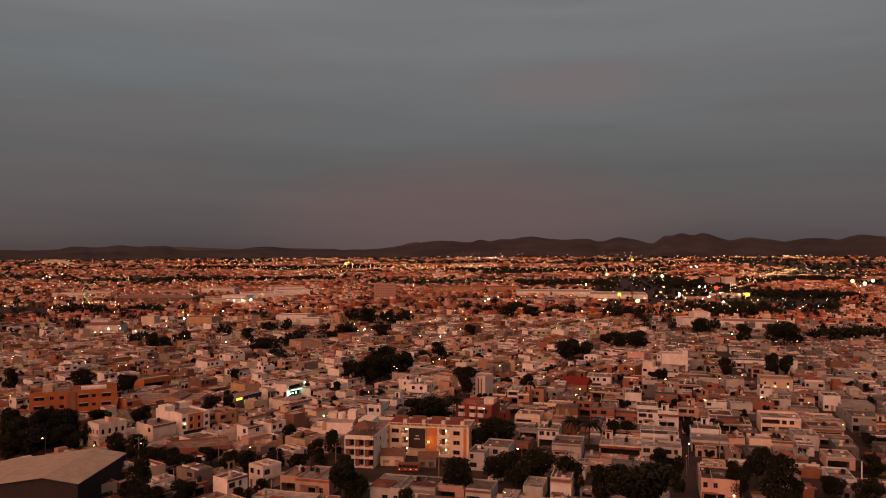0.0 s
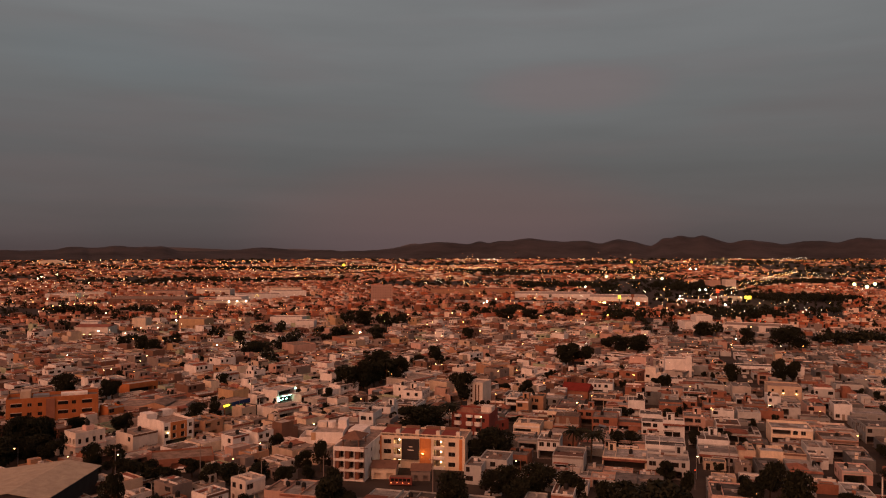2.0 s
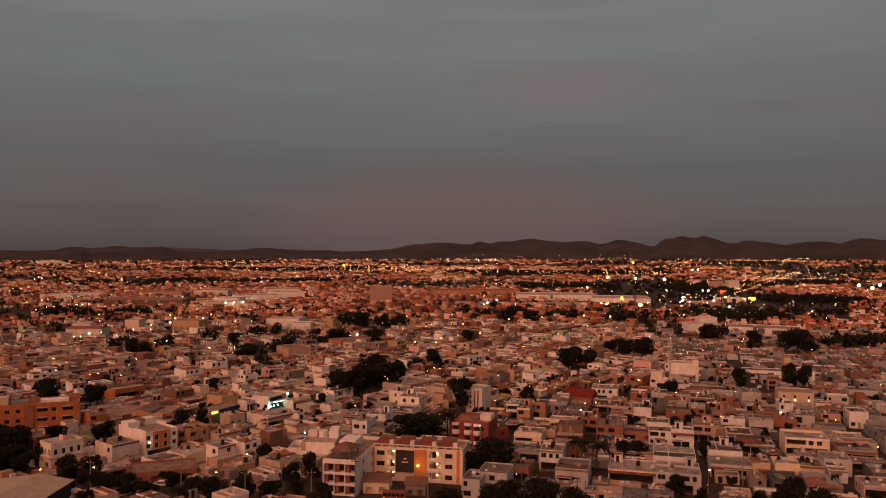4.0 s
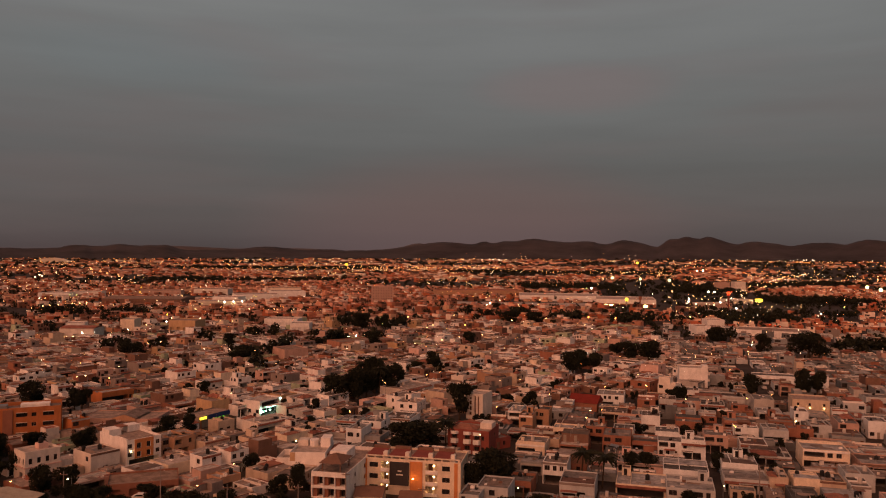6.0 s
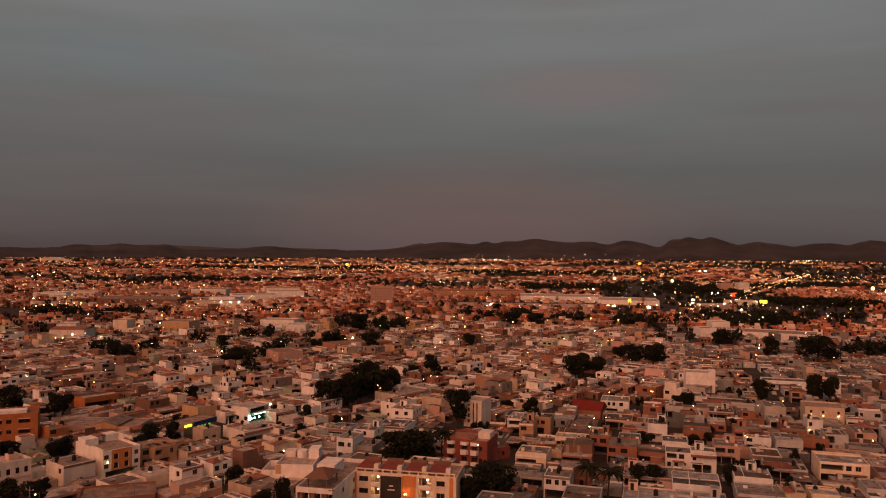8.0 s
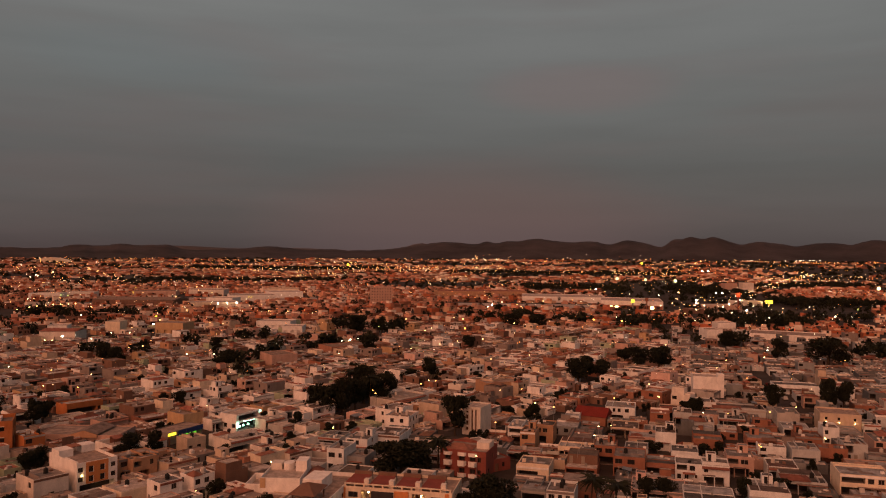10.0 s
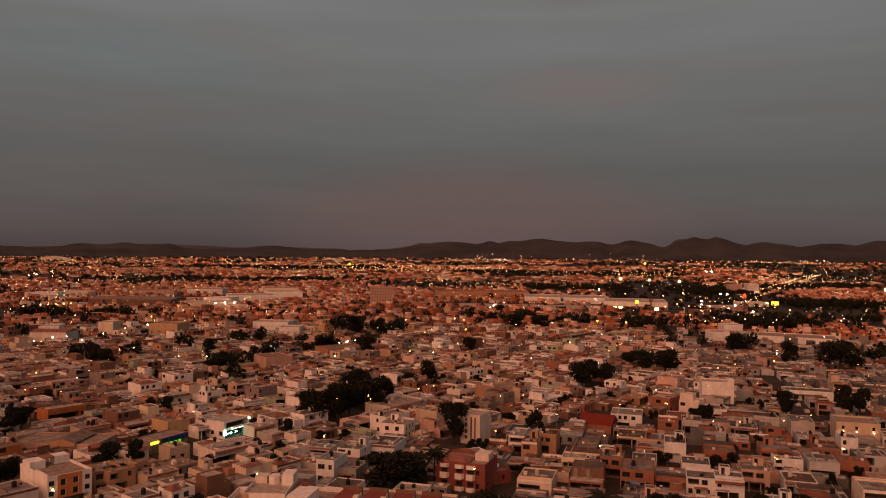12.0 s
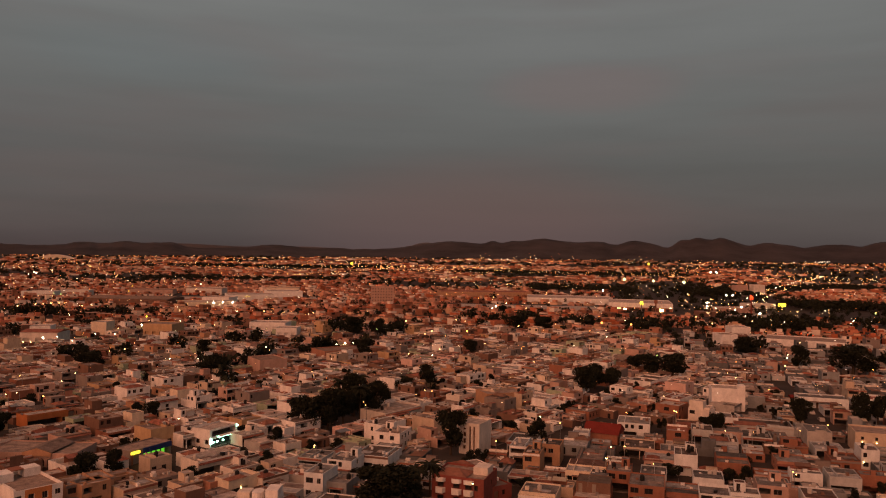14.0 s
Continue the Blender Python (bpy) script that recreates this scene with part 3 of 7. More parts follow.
        q.box(a - 0.12, a + 0.12, -0.22, -0.02, 2.1, 2.35, "corridor", bottom=True)
        part("porch_lamp", q, ob, "small glowing porch lamp")
    # patches of newer or older sealant on the roof
    if not upper:
        for _ in range(rng.randint(1, 3)):
            q, a, b = Shape(), rng.uniform(x0 + 0.3, x1 - 3.0), rng.uniform(0.3, d * 0.55)
            q.box(a, min(x1 - 0.2, a + rng.uniform(1.5, 4.5)), b, min(d - 0.2, b + rng.uniform(1.2, 3.5)), h + 0.02, h + rng.uniform(0.05, 0.10), rng.choice(("cement2", "cement", "n_roof2", "cement4", "n_roof1", "cement3")))
            part("roof_patch", q, ob)
    # a porch slab or awning before the front
    if rng.random() < 0.5:
        q, a = Shape(), rng.uniform(x0, x0 + w * 0.35)
        b, z, out = min(x1, a + w * rng.uniform(0.4, 0.7)), min(h - 0.25, 2.5), rng.uniform(0.9, 2.0)
        q.box(a, b, -out, -0.01, z, z + 0.16, rng.choice((wall, "clayroof", "brown", "dim", "tile")), rng.choice(("cement2", "clayroof", "n_roof2")), True)
        part("porch_roof", q, ob)
        for e in (a + 0.15, b - 0.35):
            q = Shape()
            q.box(e, e + 0.2, -out + 0.1, -out + 0.3, 0, z, wall)
            part("porch_post", q, ob)
    if rng.random() < 0.35:
        q = Shape()
        q.box(x0 + 0.05, x1 - 0.05, -0.12, -0.005, h - 0.35, h + par * 0.5, rng.choice(("clayroof", "dim", "brown", "white", "grey")), None, True)
        part("cornice", q, ob)
    if not upper and not room and rng.random() < 0.14:
        part("tiled_roof", hip_shape(x0 - 0.25, x0 + w * rng.uniform(0.4, 0.7), -0.3, d * rng.uniform(0.4, 0.6), h + par, rng.uniform(0.6, 1.1), "tile"), ob, "low clay-tiled hipped roof")
    if rng.random() < 0.4:
        a = rng.uniform(x0 + 0.5, x1 - 0.5)
        for _ in range(rng.randint(2, 4)):
            b, q = rng.uniform(0.4, d - 0.4), Shape()
            q.box(a, a + 0.05, b, b + 0.05, th, th + rng.uniform(0.9, 2.2), "metal")
            part("roof_rod", q, ob, "bare reinforcing rod")
    if eave:
        part("tiled_canopy", eave_shape(x0, x1, 0, h - 0.5), ob)
    return ob


def widen(ob, kx, ky):
    """Fits a building drawn on a nominal plan to its true width and depth."""
    for c in ob.children:
        if c.data.users > 1 or c.name.startswith(("window", "door")):
            m = c.matrix_basis
            along = m.to_3x3() @ Vector((1, 0, 0))
            t = Vector((m.translation.x * kx, m.translation.y * ky, m.translation.z))
            c.matrix_basis = Matrix.Translation(t) @ Matrix.Rotation(math.atan2(along.y, along.x), 4, "Z") @ Matrix.Diagonal((math.hypot(along.x * kx, along.y * ky), 1, 1, 1))
        else:
            c.data.transform(Matrix.Diagonal((kx, ky, 1, 1)))


def place(ob, x, y, ang, kx=1.0, ky=1.0):
    if (kx, ky) != (1.0, 1.0):
        widen(ob, kx, ky)
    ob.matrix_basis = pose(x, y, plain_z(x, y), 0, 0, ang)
    return ob


TAKEN = {}   # footprints already built, by 8 m cells: x, y, radius
def claim(x, y, r):
    TAKEN.setdefault((int(x // 8), int(y // 8)), []).append((x, y, r))


def free(x, y, r=0.0):
    i, j = int(x // 8), int(y // 8)
    for p in range(i - 2, i + 3):
        for q in range(j - 2, j + 3):
            for a, b, c in TAKEN.get((p, q), ()):
                if (x - a) ** 2 + (y - b) ** 2 < (c + r) ** 2:
                    return False
    return True


def claim_rect(x, y, ang, w, d):
    """Footprint whose front edge is centred on x, y."""
    c, s, e, f = math.cos(radians(ang)), math.sin(radians(ang)), -math.sin(radians(ang)), math.cos(radians(ang))
    step = min(w, d, 12) / 2
    for i in range(max(1, round(w / step))):
        for j in range(max(1, round(d / step))):
            u = -w / 2 + (i + 0.5) * w / max(1, round(w / step))
            v = (j + 0.5) * d / max(1, round(d / step))
            claim(x + u * c + v * e, y + u * s + v * f, step * 0.72)


def in_view(x, y, near=140, margin=6):
    a = math.degrees(math.atan2(y + 9, x))
    return 68.5 - margin < a < 130.5 + margin and math.hypot(x, y) > near


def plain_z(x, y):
    """The plain is flat for two kilometres; an added rise then lifts the far city to its height in view, gently up to
    the foot of the hills, more so to the east.
    """
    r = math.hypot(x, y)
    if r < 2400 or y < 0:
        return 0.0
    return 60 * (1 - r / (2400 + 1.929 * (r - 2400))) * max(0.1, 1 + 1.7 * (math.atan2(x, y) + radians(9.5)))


# ---- ground and hills ----
def ground():
    s, n = Shape(), 48
    s.mats.append("asphalt")
    for j in range(31):
        for i in range(n + 1):
            x, y = -4800 + 200 * i, -1000 + 200 * j
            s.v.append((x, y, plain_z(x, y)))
    for j in range(30):
        for i in range(n):
            k = j * (n + 1) + i
            s.f.append((k, k + 1, k + n + 2, k + n + 1))
            s.m.append(0)
    tagged(part("ground", s, None), "dark asphalt and bare earth between the houses", "ground", kind="structure")


def ridge(name, label, bumps, r0, r1, r2, base, mat, wob):
    """Range of hills along bearings; bumps: (offset across the view, width, height)."""
    s = Shape()
    grid = []
    for i in range(481):
        k = -1000 + 2000 * i / 480
        a = radians(99.5) - math.atan(k / 1365)
        h = base + sum(b * math.exp(-((k - c) / wd) ** 2) for c, wd, b in bumps) + wob * noise.noise(Vector((k * 0.05, 0, r1))) + wob * 0.6 * noise.noise(Vector((k * 0.17, 5, r1)))
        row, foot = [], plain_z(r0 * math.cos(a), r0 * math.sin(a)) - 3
        for f, g in ((0, 0), (0.3, 0.3), (0.55, 0.62), (0.8, 0.9), (1.0, 1.0), (1.5, 0.8)):
            r = r0 + (r1 - r0) * min(f, 1) + (r2 - r1) * max(0, f - 1) * 2
            dz = 0 if f in (0, 1.0) else 8 * noise.noise(Vector((k * 0.05, f * 6, 9)))
            row.append((r * math.cos(a), r * math.sin(a), foot + max(0, (h - foot) * g + dz)))
        grid.append(row)
    nf = len(grid[0])
    s.mats.append(mat)
    s.v = [p for row in grid for p in row]
    for i in range(480):
        for j in range(nf - 1):
            s.f.append((i * nf + j, i * nf + j + 1, (i + 1) * nf + j + 1, (i + 1) * nf + j))
            s.m.append(0)
    tagged(part(name, s, None, smooth=True), label, "hills", kind="structure")


ground()
ridge("hills", "low dark brown scrub hills behind the city", [(-790, 70, 13), (-680, 45, 8), (-640, 30, 18), (-600, 45, 17), (-555, 35, 30), (-510, 22, 24), (-480, 20, 28), (-440, 40, 6), (-380, 40, 9), (-310, 45, 30), (-260, 40, 10),
      (-200, 35, 18), (-130, 45, 15), (-60, 45, 31), (0, 45, 61), (50, 35, 38), (75, 16, 41), (105, 22, 49), (150, 40, 84), (205, 40, 62), (260, 35, 72), (318, 30, 79), (360, 30, 56), (398, 16, 55), (430, 28, 110), (468, 20, 78),
      (495, 24, 66), (545, 35, 84), (590, 28, 51), (640, 35, 68), (680, 28, 45), (740, 50, 82), (830, 70, 80), (930, 70, 76)], 4000, 4700, 4780, 43, "hill", 3)
ridge("far_ridge", "far mountain ridge with haze put into its mauve colour", [(-40, 40, 62), (-480, 130, 30), (-250, 90, 22)], 4800, 4880, 4960, 44, "hill2", 2)

# ---- landmark buildings ----
def openings_grid(w, cols, storeys, sh, ww=1.3, wh=1.3, sill=0.9, first=0, margin=0.8):
    """A regular grid of windows."""
    out = []
    for k in range(first, storeys):
        for i in range(cols):
            c = margin + (w - 2 * margin) * (i + 0.5) / cols
            out.append((c - ww / 2, c + ww / 2, k * sh + sill, k * sh + sill + wh, 0.18))
    return out


def landmark(name, label, x, y, ang, w, d, storeys, wall, roof="cement", sh=2.9, par=0.6, cols=4, scols=3, category="building", seed=1, tank=True, room=False, ww=1.3):
    rng = random.Random(seed)
    sides = [openings_grid(w, cols, storeys, sh, ww), openings_grid(d, scols, storeys, sh, 1.1) if scols else [], [], openings_grid(d, scols, storeys, sh, 1.1) if scols else []]
    ob = house(name, label, w, d, storeys, rng, wall, roof, sh, par, False, False, room, False, tank, category, sides=sides)
    place(ob, x, y, ang)
    claim_rect(x, y, ang, w, d)
    return ob


def lamp_box(ob, x, y, z, mat, w=0.5, d=0.25, h=0.12, name="lamp"):
    s = Shape()
    s.box(x - w / 2, x + w / 2, y - d / 2, y + d / 2, z, z + h, mat, bottom=True)
    return part(name, s, ob, "small glowing lamp")


def plate(ob, name, x0, x1, y0, y1, z0, z1, mat, label="", bottom=True):
    s = Shape()
    s.box(x0, x1, y0, y1, z0, z1, mat, bottom=bottom)
    return part(name, s, ob, label)


def cream_apartments(x, y, ang):
    """Three storeys, orange strips, lit balcony bays and a dark panel over the entrance."""
    ob = thing("apartment_building", "cream three-storey apartment block with orange strips and lit balconies", "apartment building")
    w, d, sh, n = 22.5, 8.0, 2.8, 3
    X = lambda f: f * w
    front = []
    for k in range(n):
        front += [(X(.055), X(.145), k * sh + 0.95, k * sh + 2.2, 0.2), (X(.81), X(.89), k * sh + 0.95, k * sh + 2.2, 0.2)]
        front += [(X(.175), X(.265), k * sh + 0.12, k * sh + 2.6, 1.7), (X(.64), X(.765), k * sh + 0.12, k * sh + 2.6, 1.7)]
    side = [(c, c + 0.9, k * sh + 1.0, k * sh + 2.2, 0.2) for k in range(n) for c in (2.2, 6.2)]
    block_walls(ob, -w / 2, w / 2, 0, d, n * sh, 0.5, [front, side, [], side], "cream", "cement")
    for f0, f1 in ((0.0, 0.032), (0.935, 0.97)):
        plate(ob, "orange_strip", X(f0) - w / 2, X(f1) - w / 2, -0.06, 0.0, 0.1, n * sh + 0.3, "orange", "bright orange painted strip")
    plate(ob, "entrance_panel", X(.275) - w / 2, X(.47) - w / 2, -0.5, 0.0, 2.6, n * sh - 0.2, "dark", "dark panel with pale lettering bars")
    for i, (a, b) in enumerate(((.36, .40), (.345, .415))):
        plate(ob, "lettering_bar", X(a) - w / 2, X(b) - w / 2, -0.53, -0.505, 6.0 - 0.9 * i, 6.3 - 0.9 * i, "pale")
    plate(ob, "orange_wall", X(.48) - w / 2, X(.61) - w / 2, -0.08, 0.0, 0.1, n * sh + 0.1, "orange", "orange stairwell wall")
    lamp_box(ob, X(.52) - w / 2, -0.6, 4.4, "warm_panel", 0.3, 0.3, 0.2)
    for k in range(n):
        for f0, f1 in ((.175, .265), (.64, .765)):
            plate(ob, "balcony_rail", X(f0) - w / 2, X(f1) - w / 2, -0.12, 0.02, k * sh + 0.1, k * sh + 0.95, "white")
            lamp_box(ob, X((f0 + f1) / 2) - w / 2 + 0.4, 0.4, k * sh + 1.95, "bay_lamp", 0.24, 0.24, 0.22)
            leaf_of(ob, "door", 0.95, 2.05, Matrix.Translation((X(f0) - w / 2 + 0.3, 1.6, k * sh + 0.13)))
    # roof rooms with brick-red roofs and white posts
    for i, f in enumerate((.10, .33, .57, .80)):
        cx = X(f) - w / 2
        plate(ob, "roof_room", cx - 2.0, cx + 2.0, 2.0, 5.2, n * sh, n * sh + 0.9, "cream")
        plate(ob, "roof_slab", cx - 1.9, cx + 1.9, 0.9, 5.2, n * sh + 0.95, n * sh + 1.07, "deepred", "dark red roof slab")
        plate(ob, "roof_pillar", cx + 2.0, cx + 3.0, 0.7, 1.7, n * sh, n * sh + 1.9, "pale", "pale square pillar")
        plate(ob, "roof_band", cx - 1.9, cx + 1.9, 5.3, 5.9, n * sh, n * sh + 1.7, "brown")
    for i in range(12):
        cx = -w / 2 + 0.5 + i * (w - 1) / 11
        plate(ob, "roof_post", cx - 0.15, cx + 0.15, 0.3, 0.6, n * sh + 0.03, n * sh + 0.9, "cream")
    plate(ob, "roof_beam", -w / 2 + 0.3, w / 2 - 0.3, 0.3, 0.6, n * sh + 0.9, n * sh + 1.05, "cream")
    place(ob, x, y, ang, 1.09, 1.46)
    claim_rect(x, y, ang, w * 1.00, d * 1.46)


def bay_house(x, y, ang):
    """White frame with tall brick-red bays and a roof pavilion."""
    ob = thing("apartment_building", "white three-storey house with brick-red glazed bays and roof pavilion", "apartment building")
    w, d, sh, n = 8.6, 17.0, 2.7, 3
    front = [(0.25 + i * 2.75, 0.25 + i * 2.75 + 2.6, k * sh + 0.25, k * sh + 2.45, 1.6) for k in range(n) for i in range(3)]
    side = [(c, c + 0.9, k * sh + 1.0, k * sh + 2.1, 0.2) for k in range(n) for c in (4.2, 9.5)]
    block_walls(ob, -w / 2, w / 2, 0, d, n * sh, 0.9, [front, side, [], side], "white", "cement")
    for k in range(n):
        for i in range(3):
            x0 = -w / 2 + 0.25 + i * 2.75
            plate(ob, "bay_panel", x0 + 0.02, x0 + 0.95, 0.5, 1.54, k * sh + 0.27, k * sh + 2.43, "brick", "brick-red panel")
            leaf_of(ob, "window", 1.55, 2.1, Matrix.Translation((x0 + 1.0, 1.5, k * sh + 0.28)))
        plate(ob, "balcony_rail", -w / 2 + 0.3, w / 2 - 0.3, -0.1, 0.0, k * sh + 0.1, k * sh + 0.35, "white")
    for cx in (-2.6, 1.8):
        for cy in (2.0, 6.4):
            plate(ob, "pavilion_post", cx - 0.12, cx + 0.12, cy - 0.12, cy + 0.12, n * sh, n * sh + 2.3, "brown")
    s = Shape()
    b, t = n * sh + 2.3, n * sh + 3.9
    q = [(-3.3, 1.3, b), (2.5, 1.3, b), (2.5, 7.1, b), (-3.3, 7.1, b)]
    for i in range(4):
        s.face((q[i], q[(i + 1) % 4], (-0.4, 4.2, t)), "brown")
    s.face(q[::-1], "brown")
    part("pavilion_roof", s, ob, "dark brown pyramid roof")
    plate(ob, "roof_room", -4.2, 0.2, 8.5, 13.2, n * sh, n * sh + 2.5, "white")
    place(ob, x, y, ang, 1.00, 1.45)
    claim_rect(x, y, ang, w * 1.00, d * 1.45)


def orange_front_block(x, y, ang):
    ob = thing("apartment_building", "white three-storey block with an orange front and blind side wall", "apartment building")
    w, d, sh, n = 8.6, 14.5, 2.35, 3
    front = []
    for k in range(n):
        front += [(0.25, 1.35, k * sh + 0.7, k * sh + 1.9, 0.25), (2.5, 3.5, k * sh + 0.4, k * sh + 1.9, 0.25), (4.9, 5.9, k * sh + 0.4, k * sh + 1.9, 0.25), (7.2, 8.2, k * sh + 0.7, k * sh + 1.9, 0.25)]
    front = [o for o in front if o[2] > 2] + [(0.6, 8.0, 0.05, 2.3, 2.5)]
    block_walls(ob, -w / 2, w / 2, 0, d, n * sh, 0.7, [front, [], [], []], "white", "cement")
    for a, b in ((1.9, 2.45), (3.55, 4.85), (5.95, 6.6)):
        plate(ob, "orange_panel", a - w / 2, b - w / 2, -0.1, 0.0, 2.4, n * sh + 0.6, "orange", "orange painted front panel")
    for z0, z1 in ((2.4, 2.75), (4.25, 5.1), (6.6, 7.65)):
        plate(ob, "orange_panel", 2.46 - w / 2, 3.54 - w / 2, -0.1, 0.0, z0, z1, "orange")
        plate(ob, "orange_panel", 4.86 - w / 2, 5.94 - w / 2, -0.1, 0.0, z0, z1, "orange")
    plate(ob, "roof_room", -4.2, -1.2, 9.5, 13.5, n * sh, n * sh + 1.9, "white")
    plate(ob, "roof_room", 1.2, 4.2, 11.0, 14.2, n * sh, n * sh + 1.9, "white")
    plate(ob, "roof_canopy", -1.1, 1.1, 11.0, 14.0, n * sh + 1.8, n * sh + 2.0, "brick", "clay-red canopy")
    plate(ob, "roof_wall", -4.25, -3.9, 0.3, 6.4, n * sh, n * sh + 1.0, "white")
    lamp_box(ob, -3.3, -0.2, 4.5, "corridor", 0.25, 0.25, 0.2)
    lamp_box(ob, 1.5, 0.8, 2.15, "corridor", 0.9, 0.25, 0.1)
    place(ob, x, y, ang, 1.18, 1.10)
    claim_rect(x, y, ang, w * 1.18, d * 1.10)


def burnt_office(x, y, ang):
    ob = thing("office_building", "burnt-orange long building with window bands and roof huts", "office building")
    w, d, sh, n = 25.0, 8.0, 3.1, 3
    front = []
    for k in range(n):
        for c, ww in ((1.2, 3.0), (5.6, 1.2), (8.4, 1.2), (13.8, 2.8), (17.6, 1.2), (20.4, 2.8)):
            front.append((c, c + ww, k * sh + 1.3, k * sh + 2.5, 0.25))
    side = [(c, c + 1.6, k * sh + 1.3, k * sh + 2.5, 0.25) for k in range(n) for c in (1.2, 4.6)]
    block_walls(ob, -w / 2, w / 2, 0, d, n * sh, 1.1, [front, side, [], side], "burnt", "cement2")
    # Projecting dark strip stands in for the shade of a recess.
    plate(ob, "stair_bay", -1.9, 0.5, -0.35, 0.0, 0.05, n * sh + 0.6, "brick", "dark strip for the shade of a recess")
    for k in range(n):
        for c, ww in ((1.2, 3.0), (13.8, 2.8), (20.4, 2.8)):
            plate(ob, "sun_ledge", c - w / 2, c + ww - w / 2, -0.45, 0.0, k * sh + 2.6, k * sh + 2.75, "sand")
    plate(ob, "roof_hut", -9.0, -6.2, 3, 6.5, n * sh, n * sh + 2.8, "sand")
    plate(ob, "roof_hut", -5.6, -1.2, 3, 6, n * sh, n * sh + 1.2, "metal", "grey roof machinery")
    plate(ob, "roof_hut", 2.0, 9.5, 4, 7, n * sh, n * sh + 1.0, "white")
    place(ob, x, y, ang, 1.13, 1.37)
    claim_rect(x, y, ang, w * 1.06, d * 1.37)


def pink_house(x, y, ang):
    ob = thing("house", "pale pink two-storey corner house with arched doorway", "house")
    w, d, sh = 7.4, 6.0, 3.6
    win = lambda L: [(c, c + 0.8, sh + 1.0, sh + 2.5, 0.3) for c in L]
    block_walls(ob, -w / 2, w / 2, 0, d, 2 * sh, 0.7, [win((0.7, 2.5, 4.3, 6.0)) + [(2.8, 4.4, 0.05, 2.6, 0.5), (0.8, 1.6, 1.0, 2.4, 0.3), (5.8, 6.6, 1.0, 2.4, 0.3)], win((1.0, 3.8)), [], win((0.8, 2.6, 4.6)) + [(3.0, 4.6, 0.05, 2.5, 0.5)]], "pale", "cement3")
    plate(ob, "string_course", -w / 2 - 0.25, w / 2 + 0.25, -0.25, 0.0, sh + 0.1, sh + 0.35, "pink")
    plate(ob, "string_course", -w / 2 - 0.25, -w / 2, 0.0, d, sh + 0.1, sh + 0.35, "pink")
    plate(ob, "roof_hut", 0.5, 2.6, 3.4, 5.5, 2 * sh, 2 * sh + 1.4, "pink")
    part("water_tank", tank_shape(None, 1.3, 4.4, 2 * sh + 1.4), ob)
    place(ob, x, y, ang, 1.20, 1.10)
    claim_rect(x, y, ang, w * 1.20, d * 1.10)


def balcony_house(x, y, ang):
    """Dark red house with a column of white plaster bays on each side of its front, under a street lamp."""
    ob = thing("house", "dark red two-storey house with white bay balconies and clay tiles", "house")
    w, d, sh = 13.0, 11.0, 3.3
    cols = (1.2, 5.2, 8.2)
    front = [(c + 0.2, c + 1.8, k * sh + 1.0, k * sh + 2.3, 0.4) for c in cols for k in range(2)] + [(10.6, 11.5, k * sh + 0.9, k * sh + 2.2, 0.3) for k in range(2)]
    block_walls(ob, -w / 2, w / 2, 0, d, 2 * sh, 0.5, [front, [(2, 3, 1, 2.3, 0.2), (6, 7, 4.3, 5.5, 0.2)], [], [(3, 4, 4.3, 5.5, 0.2)]], "deepred", "cement")
    for c in cols:
        for z0, z1, out in ((0.1, 0.95, 1.0), (sh - 0.25, sh + 0.95, 1.1), (2 * sh - 0.9, 2 * sh - 0.1, 0.9)):
            s, m = Shape(), c + 1.0 - w / 2
            q = [(m - 1.25, 0.0), (m - 0.85, -out), (m + 0.85, -out), (m + 1.25, 0.0)]
            for i in range(3):
                s.face(((*q[i], z0), (*q[i + 1], z0), (*q[i + 1], z1), (*q[i], z1)), "white")
            s.face([(*p, z1) for p in q], "white")
            s.face([(*p, z0) for p in q][::-1], "white")
            part("bay_balcony", s, ob, "white plaster bay")
    part("roof_tiles", hip_shape(-w / 2 + 0.3, w / 2 - 4.5, 0.3, 7.0, 2 * sh + 0.3, 1.2, "tile"), ob, "low hipped roof of clay tiles")
    plate(ob, "roof_room", w / 2 - 4.2, w / 2 - 0.6, 5.0, 9.5, 2 * sh, 2 * sh + 1.8, "pale")
    place(ob, x, y, ang)
    claim_rect(x, y, ang, w, d)


def maroon_wing(x, y, ang):
    """Low deep red street wing with small windows, and the white tiled house over it."""
    ob = thing("house", "white tiled-roof house above a deep red street wing", "house")
    w = 9.0
    block_walls(ob, -w / 2, w / 2, 0, 4.5, 3.0, 0.4, [[(a, a + 0.8, 1.0, 2.3, 0.25) for a in (0.8, 2.6)] + [(4.2, 5.4, 0.05, 2.2, 0.2)] + [(6.4, 7.2, 1.0, 2.3, 0.25)], [], [], []], "deepred", "cement2", name="street_wall")
    block_walls(ob, -w / 2 + 0.3, w / 2 - 0.3, 4.51, 11, 5.8, 0.2, [[(1.0, 2.2, 3.9, 5.1, 0.25), (5.4, 6.8, 3.7, 5.2, 0.25)], [(1.5, 2.6, 3.8, 5.0, 0.2), (3.8, 4.9, 3.8, 5.0, 0.2)], [], []], "white", "cement", name="house_wall")
    part("tiled_roof", hip_shape(-w / 2, w / 2 - 3.5, 4.3, 11.2, 6.01, 1.3, "tile"), ob, "clay-tiled hipped roof")
    plate(ob, "balcony", 0.6, 4.0, 3.4, 4.5, 2.95, 3.75, "white")
    place(ob, x, y, ang, 1.10, 1.35)
    claim_rect(x, y, ang, w * 1.10, 11 * 1.35)


